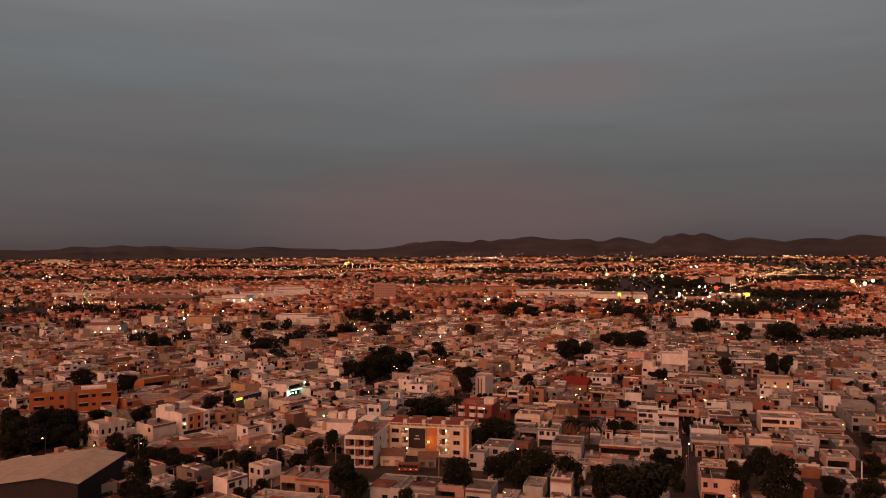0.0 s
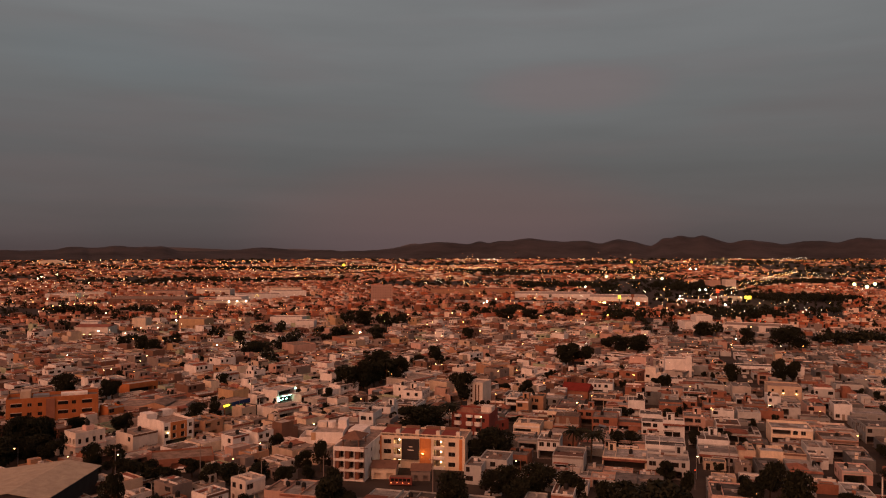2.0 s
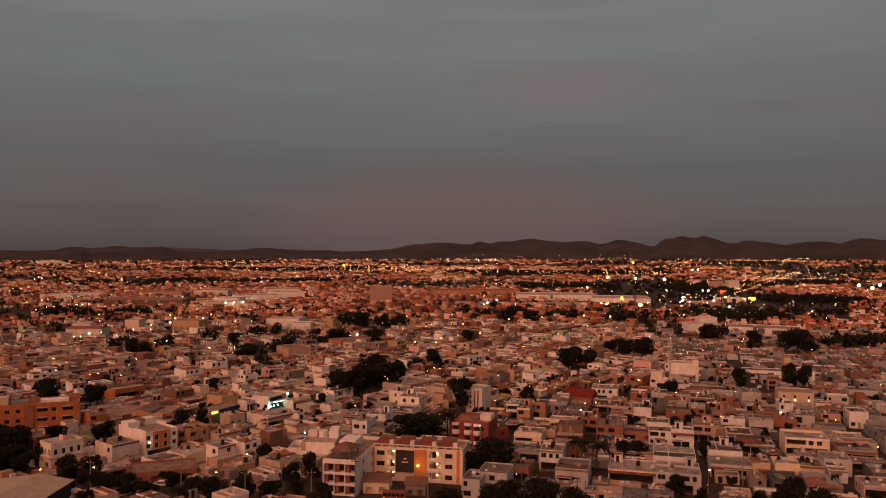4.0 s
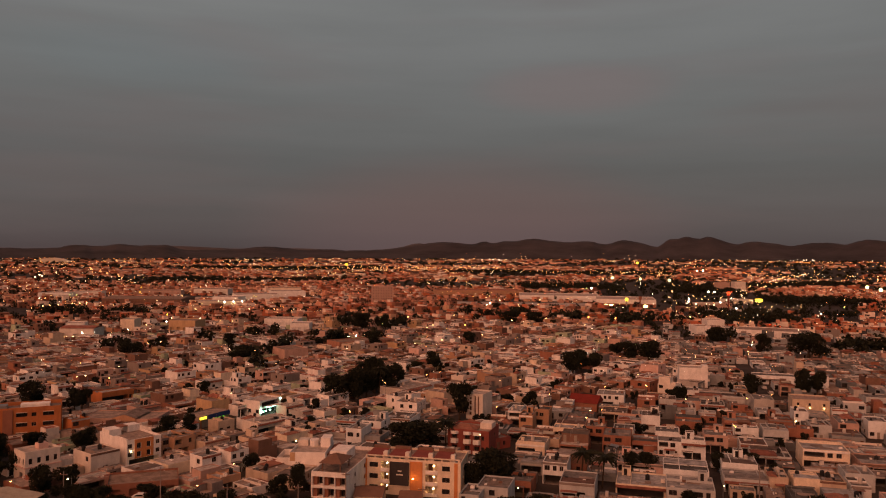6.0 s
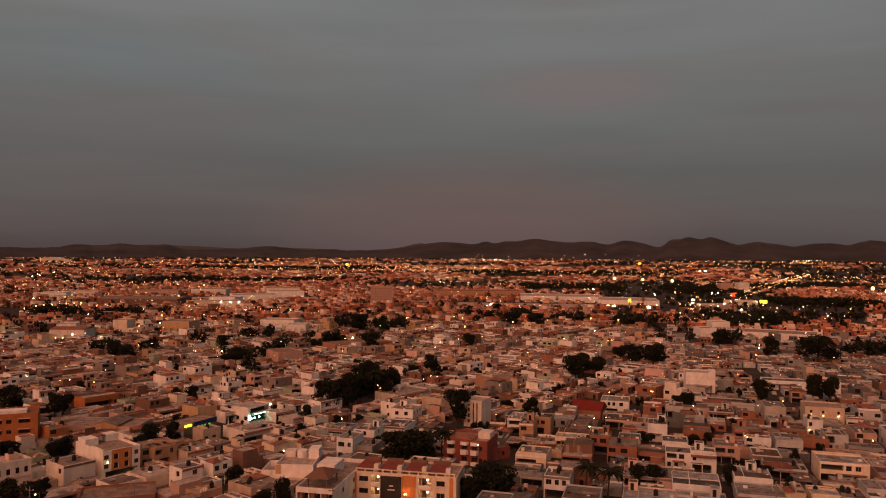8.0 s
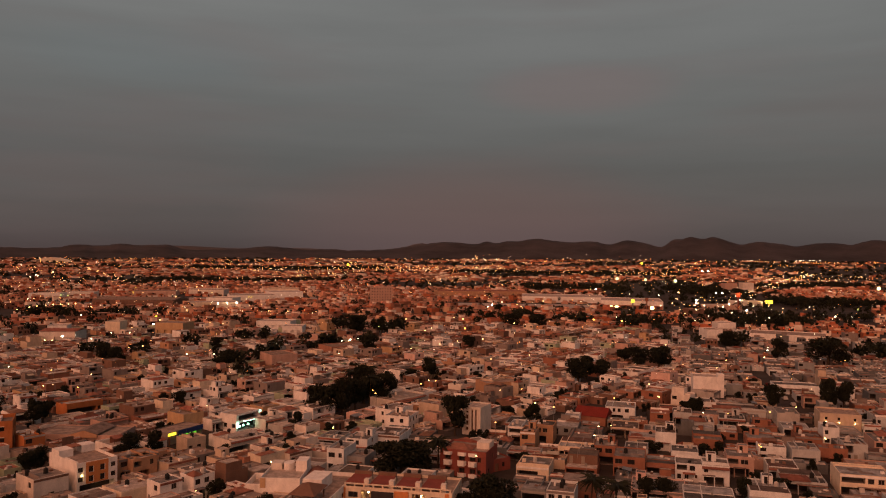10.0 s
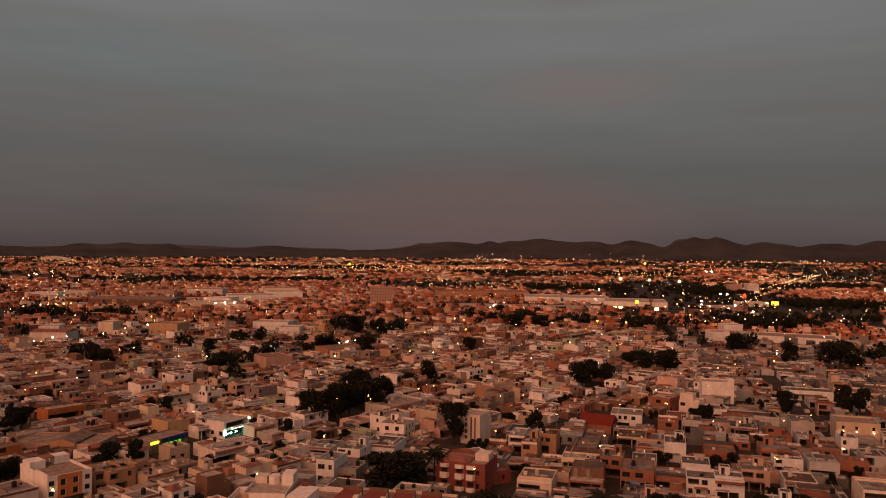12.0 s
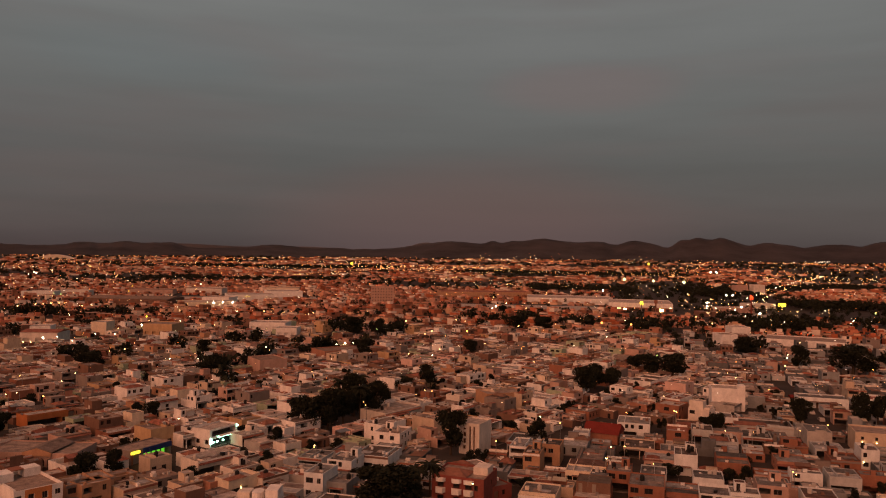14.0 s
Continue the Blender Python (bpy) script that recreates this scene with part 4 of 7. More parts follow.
def striped_block(x, y, ang):
    ob = thing("building", "sand-coloured three-storey block with dark vertical window stripes", "building")
    w, d, h = 8.0, 9.0, 8.8
    block_walls(ob, -w / 2, w / 2, 0, d, h, 0.5, [[(1.6, 2.7, 1.5, 7.8, 0.5), (4.0, 4.7, 0.6, 8.4, 0.5), (5.6, 6.3, 0.6, 8.4, 0.5)], [], [], []], "pale", "cement3")
    for k in range(3):
        plate(ob, "spandrel", 1.62 - w / 2, 2.68 - w / 2, 0.1, 0.35, 2.6 + 2.0 * k, 3.2 + 2.0 * k, "white")
    place(ob, x, y, ang, 0.82, 1.00)
    claim_rect(x, y, ang, w * 1.08, d * 1.43)


def blind_white_block(x, y, ang):
    ob = thing("building", "plain white three-storey block with a blind wall and balconies", "building")
    w, d, h = 12.4, 6.5, 8.3
    side = [(c, c + 2.2, k * 2.8 + 0.4, k * 2.8 + 2.2, 0.8) for k in range(3) for c in (0.8, 3.6)]
    block_walls(ob, -w / 2, w / 2, 0, d, h, 0.4, [[], side, [], []], "white", "cement3")
    for k in range(1, 3):
        plate(ob, "balcony", w / 2, w / 2 + 1.0, 0.5, 6.0, k * 2.8 - 0.1, k * 2.8 + 0.8, "pale")
    plate(ob, "stair_tower", 3.6, 6.19, 0.02, 3.2, h, h + 1.6, "white")
    place(ob, x, y, ang, 1.00, 1.45)
    claim_rect(x, y, ang, w * 1.00, d * 1.45)


def lamp_hall(x, y, ang):
    ob = thing("building", "beige two-storey hall with wall lamps under square windows", "building")
    w, d, h = 12.5, 8.0, 6.2
    front = [(c, c + 0.8, z, z + 1.0, 0.25) for c in (1.6, 5.4, 10.2) for z in (1.4, 4.4)]
    block_walls(ob, -w / 2, w / 2, 0, d, h, 0.5, [front, [], [], []], "sand", "cement")
    for c in (1.6, 5.4, 10.2):
        lamp_box(ob, c + 0.4 - w / 2, -0.2, 3.6, "corridor", 0.22, 0.2, 0.2, "wall_lamp")
    place(ob, x, y, ang, 1.03, 1.44)
    claim_rect(x, y, ang, w * 1.03, d * 1.44)


def lit_shop(x, y, ang):
    ob = thing("shop", "white two-storey corner shop with a bright teal-lit front", "shop")
    w, d, h = 9.0, 7.0, 5.0
    block_walls(ob, -w / 2, w / 2, 0, d, h, 0.5, [[(0.5, w - 0.6, 0.1, 2.5, 2.4), (0.8, w - 0.8, 3.3, 4.9, 2.0)], [], [], [(1.5, 3, 1, 2.4, 0.3), (5, 6.5, 1, 2.4, 0.3)]], "white", "cement3")
    plate(ob, "sign_band", -w / 2 + 2.6, w / 2 - 0.9, -0.35, -0.05, 2.6, 3.15, "shop_teal", "glowing teal shop sign")
    plate(ob, "corner_sign", -w / 2 - 0.2, -w / 2 + 0.35, -0.6, -0.25, 1.2, 2.9, "shop_teal", "glowing corner sign")
    plate(ob, "lamp", w / 2 - 0.5, w / 2, -0.4, -0.1, 4.6, 5.2, "shop_teal", "small glowing lamp")
    for a in (0.3, 1.6, 3.4):
        plate(ob, "front_lamp", a - w / 2, a + 0.5 - w / 2, -0.9, -0.6, 1.5, 2.0, "shop_teal", "bright pale teal lamp")
    plate(ob, "canopy", -w / 2 + 2.4, w / 2 - 0.4, -1.6, -0.02, 3.2, 3.35, "white", "flat white canopy over the front")
    plate(ob, "ceiling_light", -w / 2 + 4.5, w / 2 - 2.5, 0.5, 0.7, 2.38, 2.46, "shop_teal", "glowing ceiling strip")
    place(ob, x, y, ang, 1.30, 1.03)
    claim_rect(x, y, ang, w * 1.30, d * 1.03)
    claim(x + 6, y - 2, 5)
    claim(x + 10, y - 3, 4)


def fascia_shop(x, y, ang):
    ob = thing("shop", "low shop with dark blue fascia, yellow sign and green-lit front", "shop")
    w, d, h = 11.0, 7.0, 3.6
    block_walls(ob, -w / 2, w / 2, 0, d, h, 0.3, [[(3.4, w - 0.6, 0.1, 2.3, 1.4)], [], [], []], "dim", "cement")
    plate(ob, "fascia", -w / 2 + 3.2, w / 2, -0.3, 0.0, 2.4, 3.8, "blue", "dark blue fascia board")
    plate(ob, "sign", -w / 2, -w / 2 + 2.2, -0.5, -0.1, 2.9, 3.6, "shop_yellow", "glowing yellow sign box")
    plate(ob, "sign_post", -w / 2 + 0.2, -w / 2 + 0.45, -0.4, -0.15, 0.0, 3.0, "brick")
    plate(ob, "lamp", -w / 2 + 4.0, w / 2 - 3, 0.4, 0.7, 2.15, 2.25, "shop_green", "green glowing ceiling strip")
    for i in range(5):
        plate(ob, "window_glow", -w / 2 + 4.0 + i * 1.3, -w / 2 + 4.8 + i * 1.3, 1.25, 1.35, 0.5, 1.9, "shop_green", "green-lit window")
    place(ob, x, y, ang, 1.32, 1.04)
    claim_rect(x, y, ang, w * 1.32, d * 1.04)
    claim(x + 6, y - 2, 5)
    claim(x + 9, y - 3, 5)
    claim(x + 4, y - 8, 4)


def arched_hall(x, y, ang):
    ob = thing("sports_hall", "pale arched sports hall far away on the plain", "sports hall")
    w, d, h, rise, n = 121.0, 60.0, 3.0, 14.0, 16
    r, e = Shape(), Shape()
    P = [(-w / 2 + w * i / n, h + rise * math.sin(math.pi * i / n) ** 0.8) for i in range(n + 1)]
    for (xa, za), (xb, zb) in zip(P, P[1:]):
        r.face(((xa, 0, za), (xb, 0, zb), (xb, d, zb), (xa, d, za)), "white")
    e.face([(-w / 2, 0, 0), (w / 2, 0, 0)] + [(a, 0.0, b) for a, b in P[::-1]], "cream")
    e.face([(w / 2, d, 0), (-w / 2, d, 0)] + [(a, d, b) for a, b in P], "cream")
    part("arched_roof", r, ob)
    part("end_wall", e, ob)
    place(ob, x, y, ang)


def terrace_house(x, y, ang):
    """White house with a blind front, a low terrace with slots, rooftop cubes and a round tank."""
    ob = thing("house", "white two-storey house with blind front and rooftop cubes", "house")
    block_walls(ob, -3.6, 6.0, 0, 9, 5.6, 0.7, [[], [(2, 3.2, 3.6, 4.9, 0.2)], [], []], "white", "cement3")
    slots = [(0.5 + i * 0.7, 0.75 + i * 0.7, 3.3, 4.3, 0.5) for i in range(4)]
    block_walls(ob, -7.4, -3.61, 0.6, 7, 2.9, 1.6, [slots + [(0.6, 2.9, 0.05, 2.2, 2.4)], [], [], []], "white", "cement3", name="terrace_wall")
    plate(ob, "rooftop_room", 3.2, 5.9, 5.6, 8.6, 5.6, 8.2, "white")
    plate(ob, "rooftop_room", -3.4, -0.6, 6.4, 8.7, 5.6, 7.2, "pale")
    t, n = Shape(), 14
    tube(t, (1.0, 7.2, 5.6), (1.0, 7.2, 7.3), 1.3, 1.3, "white", n)
    part("round_tank", t, ob, "round white water tank")
    part("tiled_roof", gable_shape(6.1, 9.2, 2.0, 8.8, 5.0, 0.9, "tile", "y"), ob, "clay tile roof")
    plate(ob, "side_wing", 6.01, 9.0, 2.1, 8.7, 0, 5.0, "pale")
    plate(ob, "yellow_panel", -3.55, -2.2, -0.06, -0.01, 3.9, 6.2, "ochre", "ochre painted panel")
    place(ob, x, y, ang, 1.00, 1.45)
    claim_rect(x, y, ang, 15 * 1.00, 9 * 1.45)


def arcade_hall(x, y, ang):
    """Long low sand-coloured hall with a row of arched doorways and a gabled orange middle."""
    ob = thing("building", "long low sand-coloured hall with arched doorways and gabled middle", "building")
    w, d, h = 25.0, 9.0, 3.5
    arches = [1.0 + i * 2.4 for i in range(10)]
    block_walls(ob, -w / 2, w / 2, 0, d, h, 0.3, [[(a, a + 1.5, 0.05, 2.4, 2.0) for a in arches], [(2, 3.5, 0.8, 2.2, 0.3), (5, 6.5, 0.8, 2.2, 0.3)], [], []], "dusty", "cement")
    for a in arches:
        s, m = Shape(), a + 0.75 - w / 2
        for i in range(8):
            t0, t1 = math.pi * i / 8, math.pi * (i + 1) / 8
            s.face(((m + 0.75 * math.cos(t1), -0.01, 1.65 + 0.75 * math.sin(t1)), (m + 0.75 * math.cos(t1), -0.01, 2.42), (m + 0.75 * math.cos(t0), -0.01, 2.42), (m + 0.75 * math.cos(t0), -0.01, 1.65 + 0.75 * math.sin(t0))), "dusty")
        part("arch", s, ob)
    g = Shape()
    g.face(((-1.5, -0.3, 3.0), (6.5, -0.3, 3.0), (6.5, -0.3, 4.0), (2.5, -0.3, 5.2), (-1.5, -0.3, 4.0)), "clay")
    g.face(((-1.5, -0.02, 3.0), (-1.5, -0.3, 3.0), (-1.5, -0.3, 4.0), (-1.5, -0.02, 4.0)), "clay")
    g.face(((6.5, -0.3, 3.0), (6.5, -0.02, 3.0), (6.5, -0.02, 4.0), (6.5, -0.3, 4.0)), "clay")
    g.face(((-1.5, -0.02, 3.0), (6.5, -0.02, 3.0), (6.5, -0.3, 3.0), (-1.5, -0.3, 3.0)), "clay")
    part("gable_front", g, ob, "clay-orange gable wall")
    part("gable_roof", gable_shape(-1.5, 6.5, -0.02, 8.5, 4.0, 1.2, "cement2", "y", 0.0), ob)
    place(ob, x, y, ang, 1.00, 1.45)
    claim_rect(x, y, ang, w * 1.00, d * 1.45)


def shed(name, label, x, y, ang, w, d, h, wall, roof="cement3", cols=0, category="building", rise=0.0):
    """A large plain hall."""
    ob = thing(name, label, category)
    n = max(1, cols)
    front = [(w * (i + 0.25) / n, w * (i + 0.75) / n, 0.05, min(3.4, h - 0.8), 1.0) for i in range(cols)]
    block_walls(ob, -w / 2, w / 2, 0, d, h, 0.5, [front, [], [], []], wall, roof)
    if rise:
        part("pitched_roof", gable_shape(-w / 2, w / 2, 0, d, h + 0.5, rise, roof, "x"), ob)
    place(ob, x, y, ang)
    claim_rect(x, y, ang, w, d)
    return ob


cream_apartments(-40.3, 223.4, -1.5)
bay_house(-57.0, 208.8, -2)
orange_front_block(-119.0, 235.1, 58.5)
terrace_house(-72.4, 234.4, 7.5)
arcade_hall(-150.6, 271.8, 8)
burnt_office(-173.2, 250.6, 34)
pink_house(-137.2, 217.5, 61)
balcony_house(-31.9, 266.0, -10)
maroon_wing(-23.6, 272.7, 42)
striped_block(-35.9, 313.1, -16)
blind_white_block(53.5, 401.2, -2)
lamp_hall(86.8, 342.3, -7.5)
lit_shop(-110.8, 306.6, 72)
fascia_shop(-122.8, 286.2, 73)
landmark("house", "white two-storey house with a blind wall and roof room", -60.6, 311.0, -8, 8.4, 10, 2, "white", sh=2.5, cols=2, room=True)
landmark("apartment_building", "tall brown slab building with rows of small windows", -217, 906, 16, 25, 16, 6, "dusty", cols=8, sh=3.1, ww=1.0, tank=False)
shed("house", "long low house with a brick-red front and white posts", -104.7, 210.4, 29, 16.5, 10.7, 2.9, "brick", "cement4", 4, "house")
shed("carport", "brown pitched-roof carport before the apartment block", -48.4, 212.0, 7, 6.5, 8.2, 2.4, "cream", "brown", 2, "carport", 1.1)
shed("carport", "wide brown-roofed carport before the apartment block", -38.4, 212.3, 7, 5.0, 6.7, 2.2, "dim", "brown", 2, "carport", 1.0)
shed("house", "house with a steep deep red sheet roof", 3.0, 337.0, -16, 11.0, 9.0, 2.6, "brick", "red", 0, "house", 2.6)
shed("building", "ochre two-storey corner building with wall lamps", -31, 383, 32, 17, 11, 5.6, "clay", "cement", 4)
claim(53, 394, 5)
claim(-30, 258, 5)
claim(-22, 262, 5)
claim(59, 395, 5)
shed("shopping_mall", "long pale flat-roofed shopping mall hall", -15, 1001, 4, 100, 60, 6.5, "white", "cement3", 7, "shopping mall")
mall = shed("shopping_mall", "broad white mall hall with a dark red arcade", 59, 924, -2, 66, 62, 8, "white", "cement3", 7, "shopping mall")
plate(mall, "arcade", -32.5, 32.5, -2.5, -0.02, 0.0, 3.8, "brick", "low brick-red arcade along the front")
for a in range(10):
    plate(mall, "arcade_bay", -30 + a * 6.2, -26.5 + a * 6.2, -2.56, -2.51, 0.2, 2.9, "corridor" if a in (1, 2, 8) else "dark", "lit shop window" if a in (1, 2, 8) else "dark shop window")
# Clay wall colour stands in for sodium light on this wing.
shed("shopping_mall", "low mall wing, orange lamplight put into its clay colour", -121, 1064, 18, 118, 40, 8, "clay", "clayroof", 9, "shopping mall")
shed("factory", "long low factory hall with a pale roof", -606, 862, 20, 34, 25, 6, "white", "cement3", 3, "factory")
shed("factory", "pale factory hall beside green-lit yard", -586, 898, 20, 32, 22, 6, "pale", "cement3", 0, "factory")
shed("factory", "long brown factory hall beside a dark row of trees", -451, 790, 8, 84, 46, 6, "brown", "cement4", 0, "factory", 2.0)
shed("factory", "wide factory hall with a grey roof", -520, 950, 20, 52, 30, 6, "dusty", "cement4", 0, "factory")
shed("apartment_building", "pale six-storey block far off", 231, 1284, 14, 19, 14, 16, "dusty", "cement3", 0, "apartment building")
shed("apartment_building", "pale six-storey block with a red sign far off", 257, 1292, 14, 17, 14, 17, "pale", "cement3", 0, "apartment building")
shed("warehouse", "long white-walled flat-roofed warehouse", 143.9, 633.7, -16, 49.7, 28.9, 4.2, "white", "cement", 0, "warehouse")
shed("building", "white flat-roofed building with two wings", -225.1, 610.0, 7, 26.0, 18.0, 6, "white", "cement3", 5)
shed("building", "ochre and white three-storey building", -279.7, 556.7, 3, 20.1, 18.0, 8, "ochre", "cement", 4)
shed("building", "long hall with a dark red roof", -324.0, 499.6, 13, 22.0, 18.0, 6.5, "pale", "clayroof", 3, "building", 1.2)
shed("building", "cream-coloured block with blind walls", -321.0, 554.1, 13, 10.0, 15.0, 8, "cream", "cement3")
shed("building", "white house front with rows of arches", 94.1, 622.9, 13, 11.0, 15.0, 7.5, "white", "cement", 4)
shed("building", "plain brown windowless block", -149.1, 438.2, 45, 13.9, 16.6, 6, "dusty", "cement4")
shed("building", "long hall with a clay-coloured roof", -125.2, 498.4, 45, 39.4, 16.6, 4.5, "terra", "cement4", 4)
shed("factory", "pale flat-roofed hall with a lit yard", -372, 824, 2, 29, 22, 8, "white", "cement3", 3, "factory")
shed("factory", "long pale hall among dark trees", -358.9, 786.5, 33, 47.3, 26.1, 6, "cream", "cement3", 0, "factory")
shed("factory", "pale low hall beside lit signs", -363.9, 894.9, 31, 51.9, 35.4, 7, "white", "cement3", 0, "factory")
shed("building", "white plaster block with blind windowless walls", -344.8, 527.9, 25, 12.2, 14.9, 7, "white", "cement3")
shed("building", "white building with a pale roof", -198.2, 578.3, 10, 14.0, 15.0, 6, "white", "cement3", 3)
shed("factory", "broad pale hall beside a lit yard", -468, 985, 14, 44, 34, 7, "pale", "cement", 4, "factory")
shed("factory", "broad cream hall with a pale roof", -391, 1052, 18, 42, 30, 7, "cream", "cement", 0, "factory")
shed("factory", "white hall among the far trees", -356.2, 975.7, 31, 41.5, 35.4, 7, "white", "cement3", 0, "factory")
shed("shop", "long pale shopping row beside the avenue", 155.7, 934.6, 22, 46.6, 20.9, 5, "dusty", "cement3", 6, "shop")
shed("shop", "low pale roadside shop by the junction", 201.5, 1019.7, 22, 34.5, 17.9, 5, "pale", "cement3", 4, "shop")
shed("shop", "low brown roadside shop by the junction", 125.5, 877.8, 22, 26.4, 14.9, 4.5, "brown", "cement", 4, "shop")
shed("building", "white two-storey house front with lit arcade", 113.8, 686.4, 10, 14.0, 13.5, 7, "white", "cement3", 5)
arched_hall(-1907, 2627, 28)

# trees are claimed first, so that no house stands in them
TREES = []
def tree(x, y, r, h):
    TREES.append((x, y, r, h))
    claim(x, y, min(r * 0.85, 7.0))


tree(-48.0, 263.4, 7.6, 10.1)
tree(-41.0, 311.0, 4.9, 13.1)
tree(-20.4, 231.0, 5.9, 10.3)
tree(-52.7, 179.6, 4.7, 11.4)
tree(-25.6, 186.9, 4.6, 10.0)
tree(-18.7, 201.4, 3.1, 6.6)
tree(-12.3, 194.8, 4.1, 7.7)
tree(17.1, 180.7, 9.7, 13.9)
tree(48.0, 207.5, 4.1, 11.3)
tree(47.7, 183.8, 5.4, 14.0)
tree(-161.0, 217.0, 3.9, 10.1)
tree(-155.6, 220.1, 4.9, 10.4)
tree(-155.6, 239.2, 4.2, 7.5)
tree(-162.0, 206.4, 4.2, 10.3)
tree(-153.0, 201.6, 5.4, 8.4)
tree(-142.6, 241.4, 3.6, 7.9)
tree(-97.6, 165.6, 2.8, 12.1)
tree(-89.2, 194.2, 3.6, 7.4)
tree(-83.2, 194.2, 3.6, 7.2)
tree(-77.8, 197.1, 3.4, 7.1)
tree(93.9, 379.0, 4.3, 12.8)
tree(101.0, 383.2, 4.1, 12.6)
tree(40.3, 354.9, 3.3, 7.2)
tree(14.8, 254.5, 2.8, 5.7)
tree(19.5, 254.9, 3.1, 5.7)
tree(-91.9, 325.4, 5.5, 12.8)
tree(-85.2, 329.7, 5.4, 13.4)
tree(-85.0, 356.7, 4.7, 15.2)
tree(-83.7, 341.5, 5.6, 12.4)
tree(-77.9, 358.6, 5.9, 12.4)
tree(-16.1, 327.6, 3.9, 7.8)
tree(-179.1, 294.8, 3.5, 9.2)
tree(-150.0, 332.4, 3.0, 6.5)
tree(-126.0, 261.2, 4.9, 7.6)
tree(-123.6, 269.2, 2.5, 7.0)
tree(73.4, 376.9, 4.3, 10.3)
tree(132.9, 507.7, 11.0, 15.9)
tree(112.9, 531.2, 5.8, 11.7)
tree(31.7, 477.2, 6.4, 11.5)
tree(40.9, 476.3, 8.0, 12.1)
tree(24.5, 489.9, 5.0, 10.3)
tree(94.1, 572.4, 8.0, 11.3)
tree(-65.3, 528.4, 4.6, 9.5)
tree(-52.8, 684.1, 8.5, 11.0)
tree(-33.2, 682.2, 8.5, 11.0)
tree(-93.3, 350.2, 5.0, 8.7)
tree(-83.9, 355.1, 6.5, 9.6)
tree(42.4, 357.2, 2.1, 7.7)
tree(-71.1, 215.3, 3.2, 5.4)
tree(-67.1, 216.0, 2.3, 8.4)
tree(-67.6, 415.5, 4.1, 9.1)
tree(-74.6, 399.5, 4.6, 7.4)
tree(-0.7, 420.8, 6.2, 11.7)
tree(9.6, 430.8, 5.6, 11.2)
tree(-71.6, 429.4, 4.3, 8.7)
tree(-208.2, 481.8, 4.2, 8.9)
tree(-246.1, 429.8, 5.2, 10.3)
tree(-234.8, 423.6, 4.4, 9.3)
tree(-174.6, 423.6, 8.6, 10.0)
tree(3.2, 436.0, 6.5, 10.5)
tree(54.0, 194.8, 2.3, 6.9)
tree(-92.7, 304.6, 2.9, 6.5)
tree(39.5, 354.1, 4.1, 7.2)
tree(-77.6, 822.5, 5.0, 9.0)
tree(-119.7, 491.3, 6.8, 11.5)
tree(-157.8, 596.0, 8.6, 13.9)
tree(-139.5, 602.5, 4.3, 12.1)
tree(25.6, 222.4, 3.1, 5.3)
tree(-25.6, 228.9, 2.7, 7.9)
tree(-127.4, 203.3, 3.4, 7.9)
tree(-120.9, 203.0, 3.6, 7.6)
tree(-111.0, 193.5, 3.4, 7.3)
tree(-105.6, 193.5, 3.6, 7.0)
tree(-99.1, 192.3, 3.4, 6.8)
tree(-161.6, 222.1, 3.6, 9.7)
tree(-158.6, 225.8, 4.1, 9.7)
tree(-149.5, 206.2, 2.9, 7.8)
tree(-143.2, 207.3, 3.3, 7.8)
tree(-144.6, 217.3, 2.6, 7.6)
tree(-98.7, 204.0, 3.6, 5.7)
tree(-57.5, 196.8, 3.0, 6.4)
tree(-70.9, 198.2, 3.0, 6.1)
tree(-49.7, 179.1, 3.0, 6.7)
tree(-36.6, 173.9, 2.5, 5.8)
tree(-6.6, 200.7, 4.4, 9.1)
tree(-0.1, 194.8, 4.3, 8.8)
tree(-13.7, 198.7, 4.4, 8.6)
tree(7.8, 187.3, 3.3, 9.2)
tree(26.7, 192.6, 1.9, 10.7)
tree(63.8, 198.7, 3.4, 7.2)
tree(69.9, 195.5, 3.7, 7.1)
tree(80.1, 220.3, 4.0, 6.2)
tree(41.2, 195.0, 3.0, 9.3)
tree(-94.1, 164.4, 3.5, 6.6)
tree(-89.4, 171.1, 3.7, 6.3)
tree(-20.6, 238.1, 5.4, 8.7)
tree(-47.5, 261.2, 7.3, 10.5)
tree(-86.6, 232.5, 2.4, 5.7)
tree(-144.3, 246.3, 3.1, 6.9)
tree(38.5, 260.6, 2.2, 5.6)
tree(46.9, 265.3, 4.0, 4.7)
tree(-230.9, 291.4, 3.9, 10.0)
tree(-201.4, 296.6, 5.8, 10.0)
tree(-177.3, 288.0, 4.0, 10.9)
tree(-181.0, 230.0, 4.6, 8.5)
tree(-171.0, 231.5, 4.2, 8.0)
tree(-161.0, 229.0, 4.4, 8.2)
tree(-159.0, 210.5, 4.6, 8.5)
tree(-150.5, 212.0, 4.0, 7.6)
tree(-166.0, 209.0, 4.5, 8.0)
tree(-155.5, 197.0, 3.8, 7.4)
tree(-173.0, 219.0, 4.4, 8.2)


